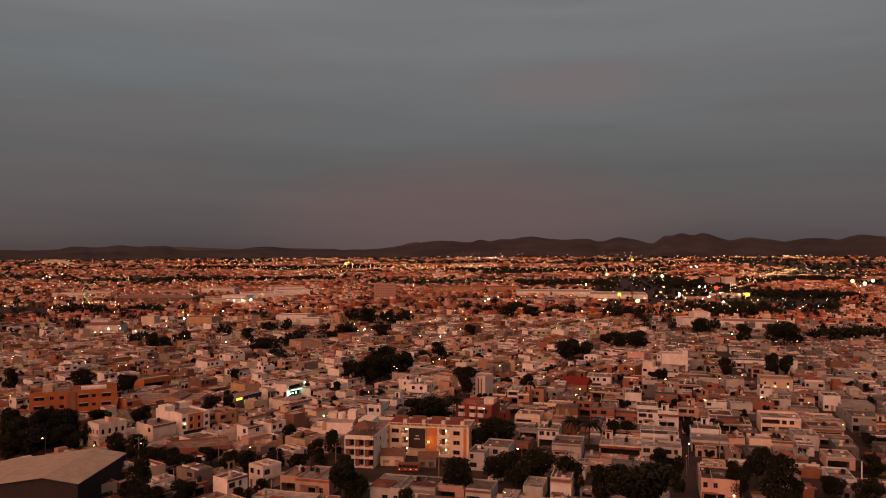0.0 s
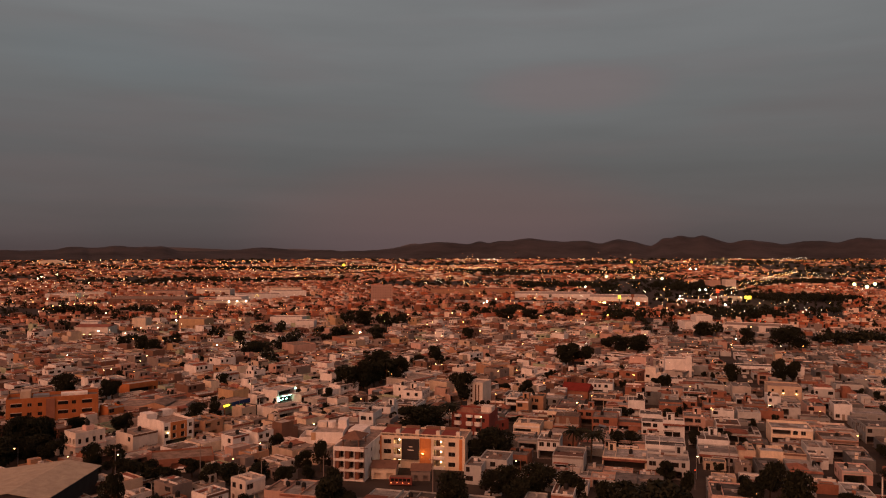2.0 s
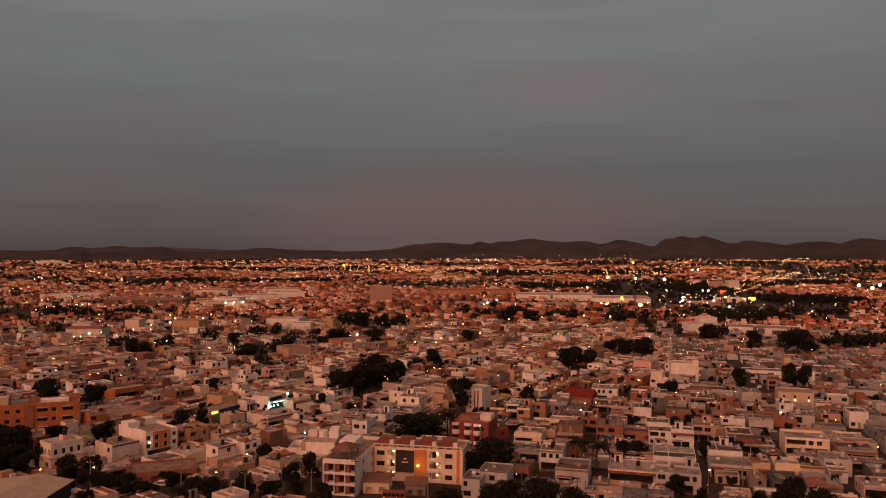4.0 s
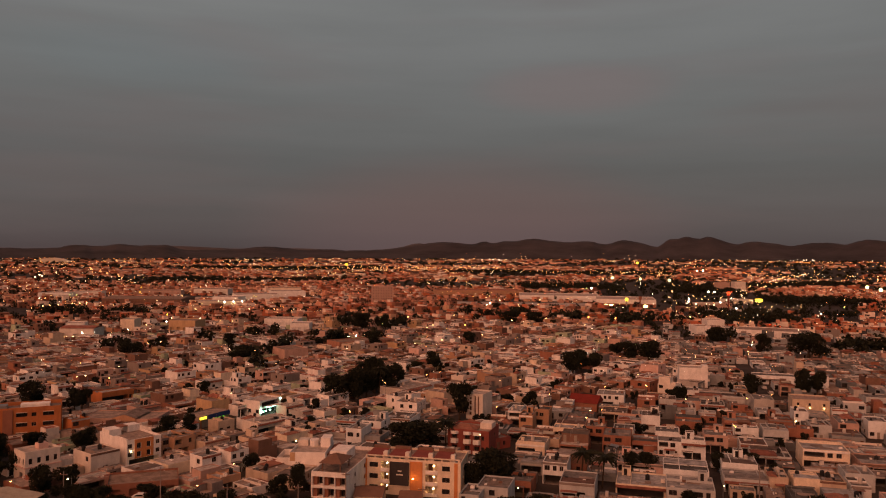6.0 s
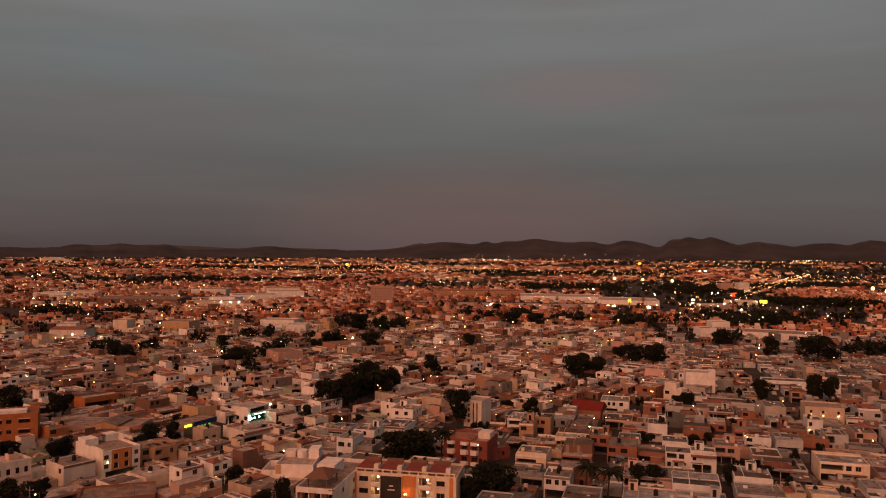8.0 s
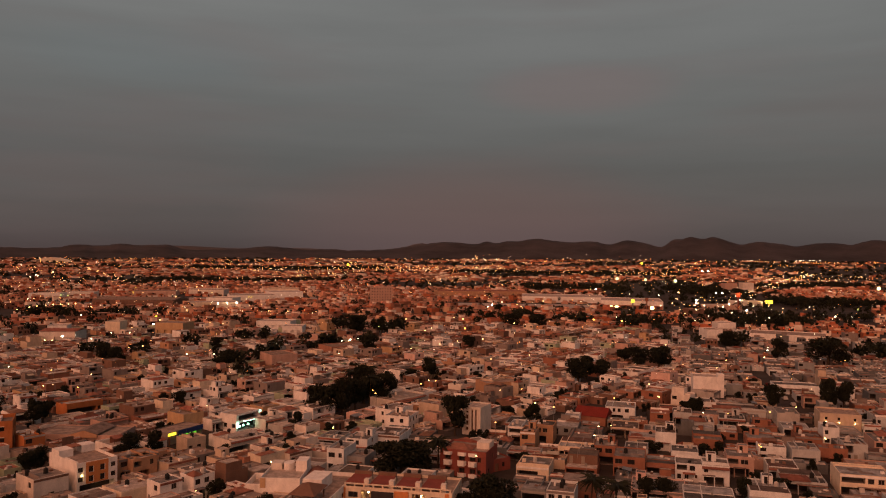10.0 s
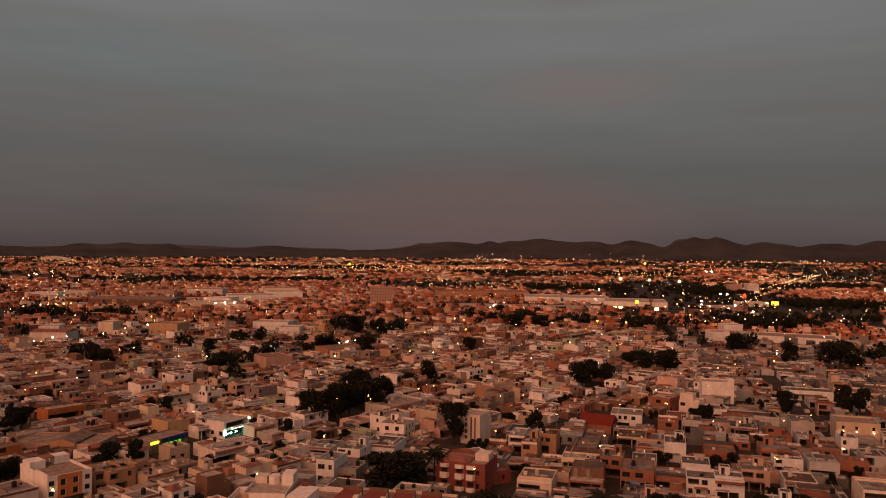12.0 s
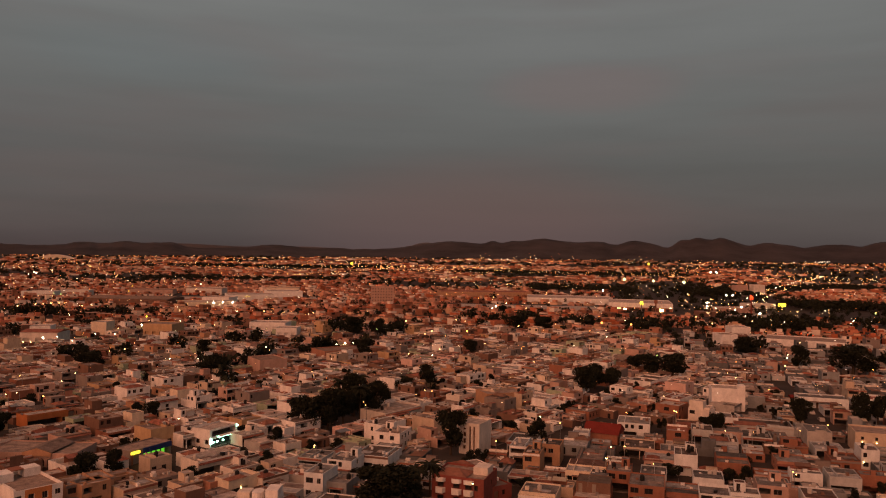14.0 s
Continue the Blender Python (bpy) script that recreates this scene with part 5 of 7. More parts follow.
GREENS = [(-212, 535, 16, 7, 25), (-169, 493, 16, 6, 52), (-242, 452, 9, 5, 45), (-142, 522, 28, 5, 52), (201, 561, 40, 15, 10), (-155, 622, 24, 12, 10), (-439, 650, 31, 9, 10), (-386, 674, 28, 6, 10),
          (-64, 736, 30, 12, 10), (-8, 730, 18, 12, 10), (47, 722, 12, 26, 10), (88, 732, 29, 6, 10), (157, 771, 36, 42, 10), (-7, 1345, 80, 70, 10), (297, 1055, 61, 40, 10), (237, 823, 30, 8, 10), (92, 589, 18, 5, 10),
          (193, 1330, 48, 80, 10), (-270, 450, 10, 5, 10), (-367, 531, 9, 5, 10), (-227, 492, 6, 5, 10), (-160, 396, 6, 4, 10), (-600, 1380, 163, 35, 25), (417, 1594, 172, 56, 39), (-176, 443, 18, 6, 52), (-21, 2221, 301, 60, 3), (-832, 2286, 306, 59, 25)]
def in_green(x, y):
    for gx, gy, a, b, ang in GREENS:
        c, s = math.cos(radians(ang)), math.sin(radians(ang))
        u, v = (x - gx) * c + (y - gy) * s, -(x - gx) * s + (y - gy) * c
        if abs(u) < a and abs(v) < b:
            return True
    return False


# ---- districts of houses ----
COLOUR_WORDS = {"white": "white", "pale": "off-white", "cream": "cream", "pink": "salmon pink", "terra": "terracotta", "ochre": "ochre", "grey": "grey cement", "sand": "sand-coloured",
                "brick": "brick-red", "dusty": "dusty rose", "orange": "orange", "burnt": "burnt-orange", "green": "pale green", "tile": "clay-red", "clay": "clay-orange", "n_white": "chalky white", "n_pale": "ash-grey", "n_grey": "slate-grey"}
def town_house(x, y, ang, w, d, storeys, sh, wall, seed):
    """A single house of known place, colour and height."""
    rng = random.Random(seed * 7 + 3)
    label = f"{COLOUR_WORDS[wall]} {'two' if storeys == 2 else 'one'}-storey flat-roofed house with roof parapet"
    ob = house("house", label, w, d, storeys, rng, wall, "roof" if ang > 20 else "roof_n", sh - 0.35 / storeys, 0.35, rng.random() < 0.75, False, rng.random() < 0.15, rng.random() < 0.15, rng.random() < 0.6, group="town houses", density=0.7)
    place(ob, x, y, ang)
    claim_rect(x, y, ang, w, d)


town_house(-115.5, 248.0, 57, 11.0, 7.5, 2, 2.80, "clay", 150)
town_house(-103.3, 192.1, 62, 6.2, 5.5, 1, 3.20, "pale", 0)
town_house(-89.7, 178.1, 62, 6.7, 5.5, 1, 3.00, "brick", 1)
town_house(-78.2, 175.9, 62, 6.0, 5.5, 2, 3.00, "white", 2)
town_house(-74.1, 187.7, 62, 6.0, 5.5, 2, 3.00, "pale", 3)
town_house(-85.5, 190.1, 62, 6.0, 5.5, 1, 3.20, "grey", 4)
town_house(-94.4, 171.8, 62, 6.0, 5.5, 1, 3.40, "white", 5)
town_house(-113.9, 187.5, 62, 6.0, 5.5, 1, 3.60, "pale", 6)
town_house(-112.2, 174.8, 62, 6.2, 5.5, 1, 3.00, "grey", 7)
town_house(-68.4, 184.8, -6, 5.1, 8.7, 1, 4.20, "dusty", 8)
town_house(-96.2, 229.7, 62, 6.0, 5.5, 2, 2.80, "white", 9)
town_house(-91.1, 236.1, 62, 6.0, 5.5, 2, 2.80, "white", 10)
town_house(-113.3, 247.2, 62, 7.0, 5.5, 2, 2.80, "clay", 11)
town_house(-156.7, 261.5, 62, 6.0, 5.5, 2, 2.90, "burnt", 12)
town_house(-197.4, 257.2, 62, 6.8, 5.5, 2, 3.00, "pale", 14)
town_house(-193.8, 306.3, 62, 9.2, 5.5, 1, 3.60, "white", 15)
town_house(-198.6, 312.7, 62, 6.0, 5.5, 2, 3.10, "white", 16)
town_house(-177.6, 315.4, 62, 13.5, 7.9, 1, 4.00, "burnt", 17)
town_house(-164.2, 315.7, 62, 7.9, 5.5, 1, 3.40, "green", 18)
town_house(-155.7, 323.7, 62, 9.1, 5.5, 1, 3.20, "white", 19)
town_house(-153.7, 348.1, 62, 9.7, 5.7, 1, 4.00, "white", 20)
town_house(-113.1, 274.7, 62, 6.4, 5.5, 1, 4.40, "sand", 21)
town_house(-106.6, 282.9, 62, 7.0, 5.5, 1, 3.60, "white", 22)
town_house(-85.4, 218.0, 62, 6.3, 5.5, 1, 4.00, "clay", 23)
town_house(-61.9, 183.0, -6, 9.1, 11.5, 1, 4.20, "dusty", 24)
town_house(-42.3, 180.2, -6, 8.6, 11.0, 1, 4.00, "n_pale", 25)
town_house(-34.7, 182.9, -6, 7.5, 9.5, 1, 3.60, "n_grey", 26)
town_house(-27.7, 184.4, -6, 6.9, 8.7, 1, 3.40, "dusty", 27)
town_house(-20.6, 181.8, -6, 6.2, 8.7, 1, 4.00, "n_pale", 28)
town_house(-8.0, 187.8, -6, 4.8, 8.7, 1, 3.60, "n_pale", 29)
town_house(-1.3, 187.6, -6, 5.0, 8.7, 2, 3.10, "n_white", 30)
town_house(-8.6, 209.1, -6, 4.6, 8.7, 1, 4.60, "n_grey", 31)
town_house(-5.6, 239.9, -6, 6.4, 8.7, 2, 2.90, "n_white", 32)
town_house(-0.0, 226.9, -6, 8.5, 10.8, 1, 4.60, "n_pale", 33)
town_house(-24.5, 211.5, -6, 4.6, 8.7, 2, 2.50, "n_pale", 34)
town_house(-19.7, 216.8, -6, 7.5, 9.4, 2, 2.70, "n_pale", 35)
town_house(-14.1, 228.0, -6, 6.0, 8.7, 1, 3.60, "brick", 36)
town_house(-13.4, 266.9, -6, 8.7, 11.0, 1, 3.60, "cream", 37)
town_house(-12.1, 247.5, -6, 6.0, 8.7, 1, 3.20, "n_grey", 38)
town_house(-1.9, 289.5, -6, 10.6, 11.5, 1, 3.80, "cream", 39)
town_house(6.2, 286.1, -6, 6.4, 8.7, 2, 2.70, "brick", 40)
town_house(-12.1, 307.1, -6, 6.2, 8.7, 2, 2.80, "clay", 41)
town_house(-19.0, 304.9, -6, 8.5, 10.8, 2, 2.70, "n_white", 42)
town_house(-61.5, 323.3, 62, 11.9, 7.1, 2, 3.00, "white", 43)
town_house(-65.2, 353.6, 62, 19.1, 12.1, 1, 3.80, "pale", 44)
town_house(-88.8, 320.4, 62, 10.7, 6.4, 2, 2.90, "white", 45)
town_house(-102.3, 308.8, 62, 8.1, 5.5, 1, 3.40, "pale", 46)
town_house(-89.4, 261.1, 62, 6.0, 5.5, 1, 3.80, "terra", 47)
town_house(-78.3, 268.5, 62, 8.3, 5.5, 1, 3.80, "pale", 48)
town_house(-66.7, 263.4, -6, 5.0, 8.7, 2, 3.20, "n_white", 49)
town_house(-61.4, 265.1, -6, 5.2, 8.7, 1, 4.00, "n_grey", 50)
town_house(-92.5, 304.0, 62, 12.6, 7.4, 1, 3.00, "grey", 51)
town_house(-3.3, 331.8, -6, 5.1, 8.7, 1, 4.00, "n_white", 52)
town_house(12.2, 275.2, -6, 8.4, 10.7, 2, 2.70, "brick", 53)
town_house(20.8, 276.4, -6, 8.0, 10.1, 1, 3.60, "brick", 54)
town_house(27.6, 273.2, -6, 7.1, 8.9, 2, 2.50, "n_white", 55)
town_house(34.1, 271.8, -6, 6.8, 8.7, 2, 2.60, "n_white", 56)
town_house(25.2, 305.5, -6, 6.1, 8.7, 2, 2.90, "n_white", 57)
town_house(37.7, 305.8, -6, 8.6, 11.0, 1, 4.20, "brick", 58)
town_house(42.1, 281.3, -6, 7.0, 8.8, 2, 2.80, "dusty", 59)
town_house(28.1, 244.4, -6, 11.4, 11.5, 1, 4.40, "n_white", 60)
town_house(17.6, 253.3, -6, 12.9, 11.5, 1, 3.20, "pink", 61)
town_house(15.8, 232.2, -6, 12.5, 11.5, 1, 3.40, "cream", 62)
town_house(26.5, 225.3, -6, 11.0, 11.5, 2, 2.60, "n_pale", 63)
town_house(43.4, 254.0, -6, 9.2, 11.5, 1, 4.20, "n_white", 64)
town_house(42.6, 241.9, -6, 10.7, 11.5, 1, 3.20, "n_pale", 65)
town_house(50.5, 242.9, -6, 4.6, 8.7, 1, 4.40, "sand", 66)
town_house(57.2, 242.1, -6, 6.5, 8.7, 1, 4.20, "cream", 67)
town_house(63.0, 241.6, -6, 6.1, 8.7, 1, 4.40, "sand", 68)
town_house(69.7, 268.9, -6, 12.2, 11.5, 2, 2.80, "cream", 69)
town_house(71.9, 249.2, -6, 7.0, 8.8, 1, 4.60, "n_pale", 70)
town_house(69.8, 242.4, -6, 4.6, 8.7, 1, 3.40, "n_white", 71)
town_house(36.4, 193.3, -6, 8.7, 11.0, 2, 3.00, "pink", 72)
town_house(75.1, 229.0, -6, 7.3, 9.2, 1, 3.40, "pink", 73)
town_house(63.2, 296.7, -6, 7.5, 9.5, 1, 4.60, "n_pale", 74)
town_house(78.9, 304.0, -6, 6.4, 8.7, 2, 2.70, "n_pale", 75)
town_house(78.2, 323.7, -6, 4.7, 8.7, 2, 2.90, "n_white", 76)
town_house(95.8, 339.0, -6, 5.2, 8.7, 1, 4.20, "n_white", 77)
town_house(98.9, 311.7, -6, 6.0, 8.7, 2, 2.90, "n_white", 78)
town_house(98.4, 275.9, -6, 8.9, 11.3, 2, 2.80, "n_grey", 79)
town_house(82.6, 264.8, -6, 10.1, 11.5, 1, 3.40, "dusty", 80)
town_house(102.3, 268.7, -6, 6.8, 8.7, 1, 4.60, "sand", 81)
town_house(119.7, 366.4, -6, 10.7, 11.5, 1, 4.00, "n_pale", 82)
town_house(52.7, 279.5, -6, 7.6, 9.5, 1, 3.80, "n_white", 83)
town_house(55.2, 268.9, -6, 10.5, 11.5, 1, 3.20, "n_pale", 84)
town_house(70.4, 319.5, -6, 7.7, 9.7, 1, 3.40, "brick", 85)
town_house(85.4, 298.6, -6, 9.7, 11.5, 1, 3.20, "n_grey", 86)
town_house(106.6, 307.5, -6, 11.8, 11.5, 1, 3.40, "n_grey", 87)
town_house(54.8, 313.2, -6, 8.5, 10.8, 1, 3.20, "terra", 88)
town_house(51.7, 342.6, -6, 8.8, 11.1, 1, 3.40, "n_pale", 89)
town_house(43.4, 346.9, -6, 9.5, 11.5, 1, 3.40, "dusty", 90)
town_house(33.8, 353.6, -6, 10.8, 11.5, 1, 3.20, "sand", 91)
town_house(19.3, 307.0, -6, 10.3, 11.5, 1, 3.20, "dusty", 92)
town_house(13.8, 320.8, -6, 8.9, 11.3, 1, 3.20, "sand", 93)
town_house(-16.4, 296.0, -6, 4.6, 8.7, 2, 3.00, "clay", 95)
town_house(-20.7, 316.4, -6, 8.6, 11.0, 1, 4.00, "n_pale", 97)
town_house(-16.2, 363.3, 62, 9.4, 5.5, 1, 3.80, "pale", 98)
town_house(-34.3, 389.6, 62, 9.3, 5.5, 2, 3.20, "sand", 99)
town_house(-23.5, 386.6, 62, 8.3, 5.5, 2, 3.00, "sand", 100)
town_house(-48.9, 431.6, 62, 12.3, 7.3, 2, 2.50, "white", 101)
town_house(-46.9, 387.2, 62, 11.4, 6.7, 1, 4.00, "pale", 102)
town_house(-43.3, 362.9, 62, 6.0, 5.5, 1, 4.60, "white", 103)
town_house(-76.0, 286.5, -6, 7.1, 9.1, 1, 3.40, "n_pale", 104)
town_house(-65.7, 280.7, -6, 6.9, 8.7, 2, 2.50, "n_white", 105)
town_house(-59.5, 289.2, -6, 10.0, 11.5, 1, 4.40, "n_white", 106)
town_house(35.2, 343.5, -6, 6.5, 8.7, 1, 4.60, "n_pale", 109)
town_house(40.2, 333.0, -6, 7.9, 10.0, 1, 3.80, "n_pale", 110)
town_house(13.8, 345.9, -6, 10.5, 11.5, 2, 2.50, "n_white", 111)
town_house(38.1, 404.6, 62, 13.5, 7.8, 1, 4.00, "white", 112)
town_house(31.7, 447.2, 62, 18.5, 10.8, 1, 3.80, "white", 113)
town_house(7.4, 399.1, 62, 8.7, 5.5, 1, 4.00, "white", 114)
town_house(46.9, 365.6, -6, 6.9, 8.7, 1, 4.60, "n_white", 115)
town_house(57.4, 358.7, -6, 18.4, 11.5, 1, 3.60, "n_pale", 116)
town_house(92.5, 416.3, -6, 18.4, 11.5, 1, 3.80, "n_white", 117)
town_house(58.0, 400.4, 62, 16.2, 9.5, 1, 3.40, "grey", 118)
town_house(69.3, 377.3, -6, 4.7, 8.7, 1, 4.00, "sand", 119)
town_house(1.1, 282.7, -6, 4.6, 8.7, 1, 4.40, "cream", 121)
town_house(15.3, 291.3, -6, 6.6, 8.7, 1, 3.80, "n_pale", 122)
town_house(28.6, 288.8, -6, 7.4, 9.4, 1, 4.00, "n_white", 123)
town_house(-177.0, 346.9, 62, 8.3, 5.5, 1, 3.60, "pale", 126)
town_house(-120.5, 342.9, 62, 10.1, 6.0, 1, 4.20, "white", 129)
town_house(-136.2, 367.4, 62, 6.7, 5.5, 2, 2.90, "dusty", 130)
town_house(-149.3, 376.8, 62, 6.2, 5.5, 2, 2.90, "sand", 131)
town_house(-141.6, 353.5, 62, 7.0, 5.5, 2, 2.50, "white", 132)
town_house(-150.2, 290.7, 62, 9.9, 5.8, 1, 4.60, "dusty", 133)
town_house(-98.2, 278.1, 62, 13.1, 7.7, 1, 4.40, "pale", 135)
town_house(-93.1, 283.9, 62, 8.3, 5.5, 1, 3.40, "pale", 137)
town_house(-85.1, 298.2, 62, 6.0, 5.5, 1, 4.20, "pale", 138)
town_house(-92.0, 315.3, 62, 6.6, 5.5, 1, 4.60, "white", 139)
town_house(-119.0, 302.4, 62, 6.3, 5.5, 1, 3.80, "white", 140)
town_house(-83.8, 262.3, 62, 9.3, 5.5, 1, 4.60, "cream", 142)
town_house(-94.4, 256.2, 62, 6.0, 5.5, 1, 4.20, "sand", 144)
town_house(-105.7, 253.0, 62, 8.9, 5.5, 1, 3.60, "sand", 145)
town_house(-89.0, 274.9, 62, 8.5, 5.5, 1, 3.40, "pale", 146)


def house_kinds(n, seed, group, wall, widths, depths):
    kinds = []
    for i in range(n):
        rng = random.Random(seed + i)
        w, d = rng.uniform(*widths), rng.uniform(*depths)
        st = 2 if rng.random() < 0.16 else 1
        label = f"{'two' if st == 2 else 'one'}-storey flat-roofed plaster house in a terraced row"
        ob = house("house", label, w, d, st, rng, wall, "roof_n" if wall == "wall_dark" else "roof", sh=rng.uniform(2.5, 2.8), par=rng.uniform(0.15, 0.45), upper=st == 1 and rng.random() < 0.16, room=rng.random() < 0.1, eave=rng.random() < 0.2, group=group, density=0.6, tank=rng.random() < 0.7)
        kinds.append([ob, w, d, False])
    return kinds


WALL_PICK = ["white", "sand", "brick", "cream", "dusty", "brown", "white", "pale", "terra", "white", "dim", "dim", "brown", "dim", "brick", "brown", "dusty", "sand", "white", "dim", "brown", "pink", "white", "ochre", "clay", "green", "white"]
WALL_PICK_DARK = ["n_pale", "n_dim", "n_grey", "brown", "n_grey", "n_white", "n_dim", "dusty", "n_grey", "n_dim", "n_pale", "dim", "grey", "brick", "n_grey", "sand", "n_dim", "n_pale", "n_grey", "dim"]
ROOF_PICK_DARK = ["n_roof1", "n_roof2", "cement", "n_roof1", "cement2", "n_roof2", "cement3", "clayroof"]
ROOF_PICK = ["cement", "cement2", "cement3", "cement", "cement4", "cement2", "clayroof"]
def plain_house(s, rng, m, w, d, dark=False):
    """A house of the middle distance, added to a joined shape."""
    k = len(s.v)
    wall, roof = rng.choice(WALL_PICK_DARK if dark else WALL_PICK), rng.choice(ROOF_PICK_DARK if dark else ROOF_PICK)
    st = 2 if rng.random() < 0.10 and d > 5 else 1
    def volume(x0, x1, y0, y1, z0, h, par, sides):
        cs = [(x0, y0), (x1, y0), (x1, y1), (x0, y1)]
        t, top = 0.16, h + par
        ins = [(x0 + t, y0 + t), (x1 - t, y0 + t), (x1 - t, y1 - t), (x0 + t, y1 - t)]
        for i in range(4):
            j = (i + 1) % 4
            panel(s, cs[i], cs[j], top, [(a, b, c + z0, e + z0, f) for a, b, c, e, f in sides[i]], wall, z0)
            s.face(((*cs[i], top), (*cs[j], top), (*ins[j], top), (*ins[i], top)), wall)
            s.face(((*ins[i], top), (*ins[j], top), (*ins[j], h), (*ins[i], h)), wall)
        if well:
            a, b, c, e = well
            X0, X1, Y0, Y1 = x0 + t, x1 - t, y0 + t, y1 - t
            for q in ((X0, X1, Y0, c), (X0, X1, e, Y1), (X0, a, c, e), (b, X1, c, e)):
                s.face(((q[0], q[2], h), (q[1], q[2], h), (q[1], q[3], h), (q[0], q[3], h)), roof)
            for p, q in (((a, c), (a, e)), ((a, e), (b, e)), ((b, e), (b, c)), ((b, c), (a, c))):
                s.face(((*p, 0.1), (*q, 0.1), (*q, h), (*p, h)), wall)
            s.face(((a, c, 0.1), (b, c, 0.1), (b, e, 0.1), (a, e, 0.1)), "pave")
        else:
            s.face([(*p, h) for p in ins], roof)
    well = None
    if d > 6 and rng.random() < 0.5:
        a, c = rng.uniform(-w / 2 + 0.6, w / 2 - 4.5), rng.uniform(d * 0.45, d - 3.2)
        well = (a, a + rng.uniform(2.0, 3.6), c, c + rng.uniform(1.8, 2.6))
    hole = well
    h = st * rng.uniform(2.45, 2.75)
    volume(-w / 2, w / 2, 0, d, 0, h, rng.uniform(0.12, 0.45),
           [storey_openings(rng, w, st, h / st, rng.random() < 0.75, 0.6), storey_openings(rng, d, st, h / st, False, 0.25), storey_openings(rng, w, st, h / st, False, 0.35), storey_openings(rng, d, st, h / st, False, 0.25)])
    well = None
    def clear(a, b, c, e):
        return hole is None or b < hole[0] or a > hole[1] or e < hole[2] or c > hole[3]
    # a sheet lean-to on the roof
    if rng.random() < 0.3 and w > 6 and d > 5:
        a, b, ww, dd, zz = rng.uniform(-w / 2 + 0.3, w / 2 - 4.2), rng.uniform(0.4, d - 3.4), rng.uniform(2.4, 3.8), rng.uniform(2.0, 3.0), rng.uniform(1.5, 2.0)
        if clear(a, a + ww, b, b + dd):
            k2, mt = rng.choice(("sheet", "clayroof", "brown", "metal")), rng.choice((wall, "dim", "brick"))
            s.face(((a, b, h + zz), (a + ww, b, h + zz), (a + ww, b + dd, h + zz + 0.45), (a, b + dd, h + zz + 0.45)), k2)
            s.face(((a, b + dd - 0.2, h), (a + ww, b + dd - 0.2, h), (a + ww, b + dd - 0.2, h + zz + 0.4), (a, b + dd - 0.2, h + zz + 0.4)), mt)
            s.box(a + 0.1, a + 0.22, b + 0.1, b + 0.22, h, h + zz, "brown")
            s.box(a + ww - 0.22, a + ww - 0.1, b + 0.1, b + 0.22, h, h + zz, "brown")
    for _ in range(rng.randint(1, 3) if d > 5 else 0):
        a, b = rng.uniform(-w / 2 + 0.3, w / 2 - 2.5), rng.uniform(0.3, d * 0.55)
        a2, b2 = min(w / 2 - 0.2, a + rng.uniform(1.5, 5)), min(d - 0.2, b + rng.uniform(1.2, 3.5))
        if clear(a, a2, b, b2):
            s.box(a, a2, b, b2, h, h + rng.uniform(0.04, 0.12), rng.choice(ROOF_PICK_DARK if dark else ROOF_PICK))
    if rng.random() < 0.5:
        a, out, z = rng.uniform(-w / 2, -w * 0.1), rng.uniform(0.8, 1.8), min(h - 0.25, 2.4)
        s.box(a, a + w * rng.uniform(0.35, 0.6), -out, -0.01, z, z + 0.16, rng.choice((wall, "clayroof", "brown", "dim", "tile")), rng.choice(("cement2", "clayroof", "cement4")), True)
    if rng.random() < 0.35:
        s.box(-w / 2 + 0.05, w / 2 - 0.05, -0.12, -0.005, h - 0.3, h + 0.1, rng.choice(("clayroof", "brick", "brown", "tile", "dim")))
    if rng.random() < 0.16 and d > 5:
        q = hip_shape(-w / 2 - 0.2, w * rng.uniform(-0.1, 0.3), -0.2, d * rng.uniform(0.4, 0.65), h + 0.46, rng.uniform(0.6, 1.1), rng.choice(("tile", "tile", "clayroof", "brown")))
        for f, mi in zip(q.f, q.m):
            s.face([q.v[i] for i in f], q.mats[mi])
    if d > 6 and hole is None and rng.random() < 0.3:
        a, b = rng.choice(((0.3, d * 0.45), (d * 0.5, d - 0.3)))
        s.box(-w / 2 + 0.3, w / 2 - 0.3, a, b, h, h + rng.uniform(0.12, 0.4), wall, rng.choice(ROOF_PICK))
    for _ in range(rng.randint(0, 1)):
        a, b = rng.uniform(-w / 2 + 0.5, w / 2 - 1.5), rng.uniform(0.6, d - 2)
        if clear(a, a + 1.1, b, b + 1.1):
            s.box(a, a + rng.uniform(0.7, 1.1), b, b + rng.uniform(0.7, 1.1), h, h + rng.uniform(0.8, 1.3), rng.choice(("tank", "tank", "pale", wall)))
    for _ in range(rng.randint(1, 4)):
        a, b, q = rng.uniform(-w / 2 + 0.4, w / 2 - 1.0), rng.uniform(0.4, d - 1.2), rng.uniform(0.35, 0.8)
        if clear(a, a + q, b, b + q * 1.3):
            s.box(a, a + q, b, b + q * rng.uniform(0.6, 1.3), h, h + rng.uniform(0.25, 0.7), rng.choice(("metal", "tank", "pale", "white", "brown")))
    if hole is None and rng.random() < 0.5:
        a = rng.uniform(-w / 2 + 1, w / 2 - 1)
        s.box(a, a + 0.14, 0.2, d - 0.2, h, h + rng.uniform(0.4, 0.9), wall)
    if rng.random() < 0.4:
        b = rng.uniform(1, d - 1)
        s.box(-w / 2 + 0.2, w / 2 - 0.2, b, b + 0.14, h, h + rng.uniform(0.4, 0.9), rng.choice((wall, "pale", "white")))
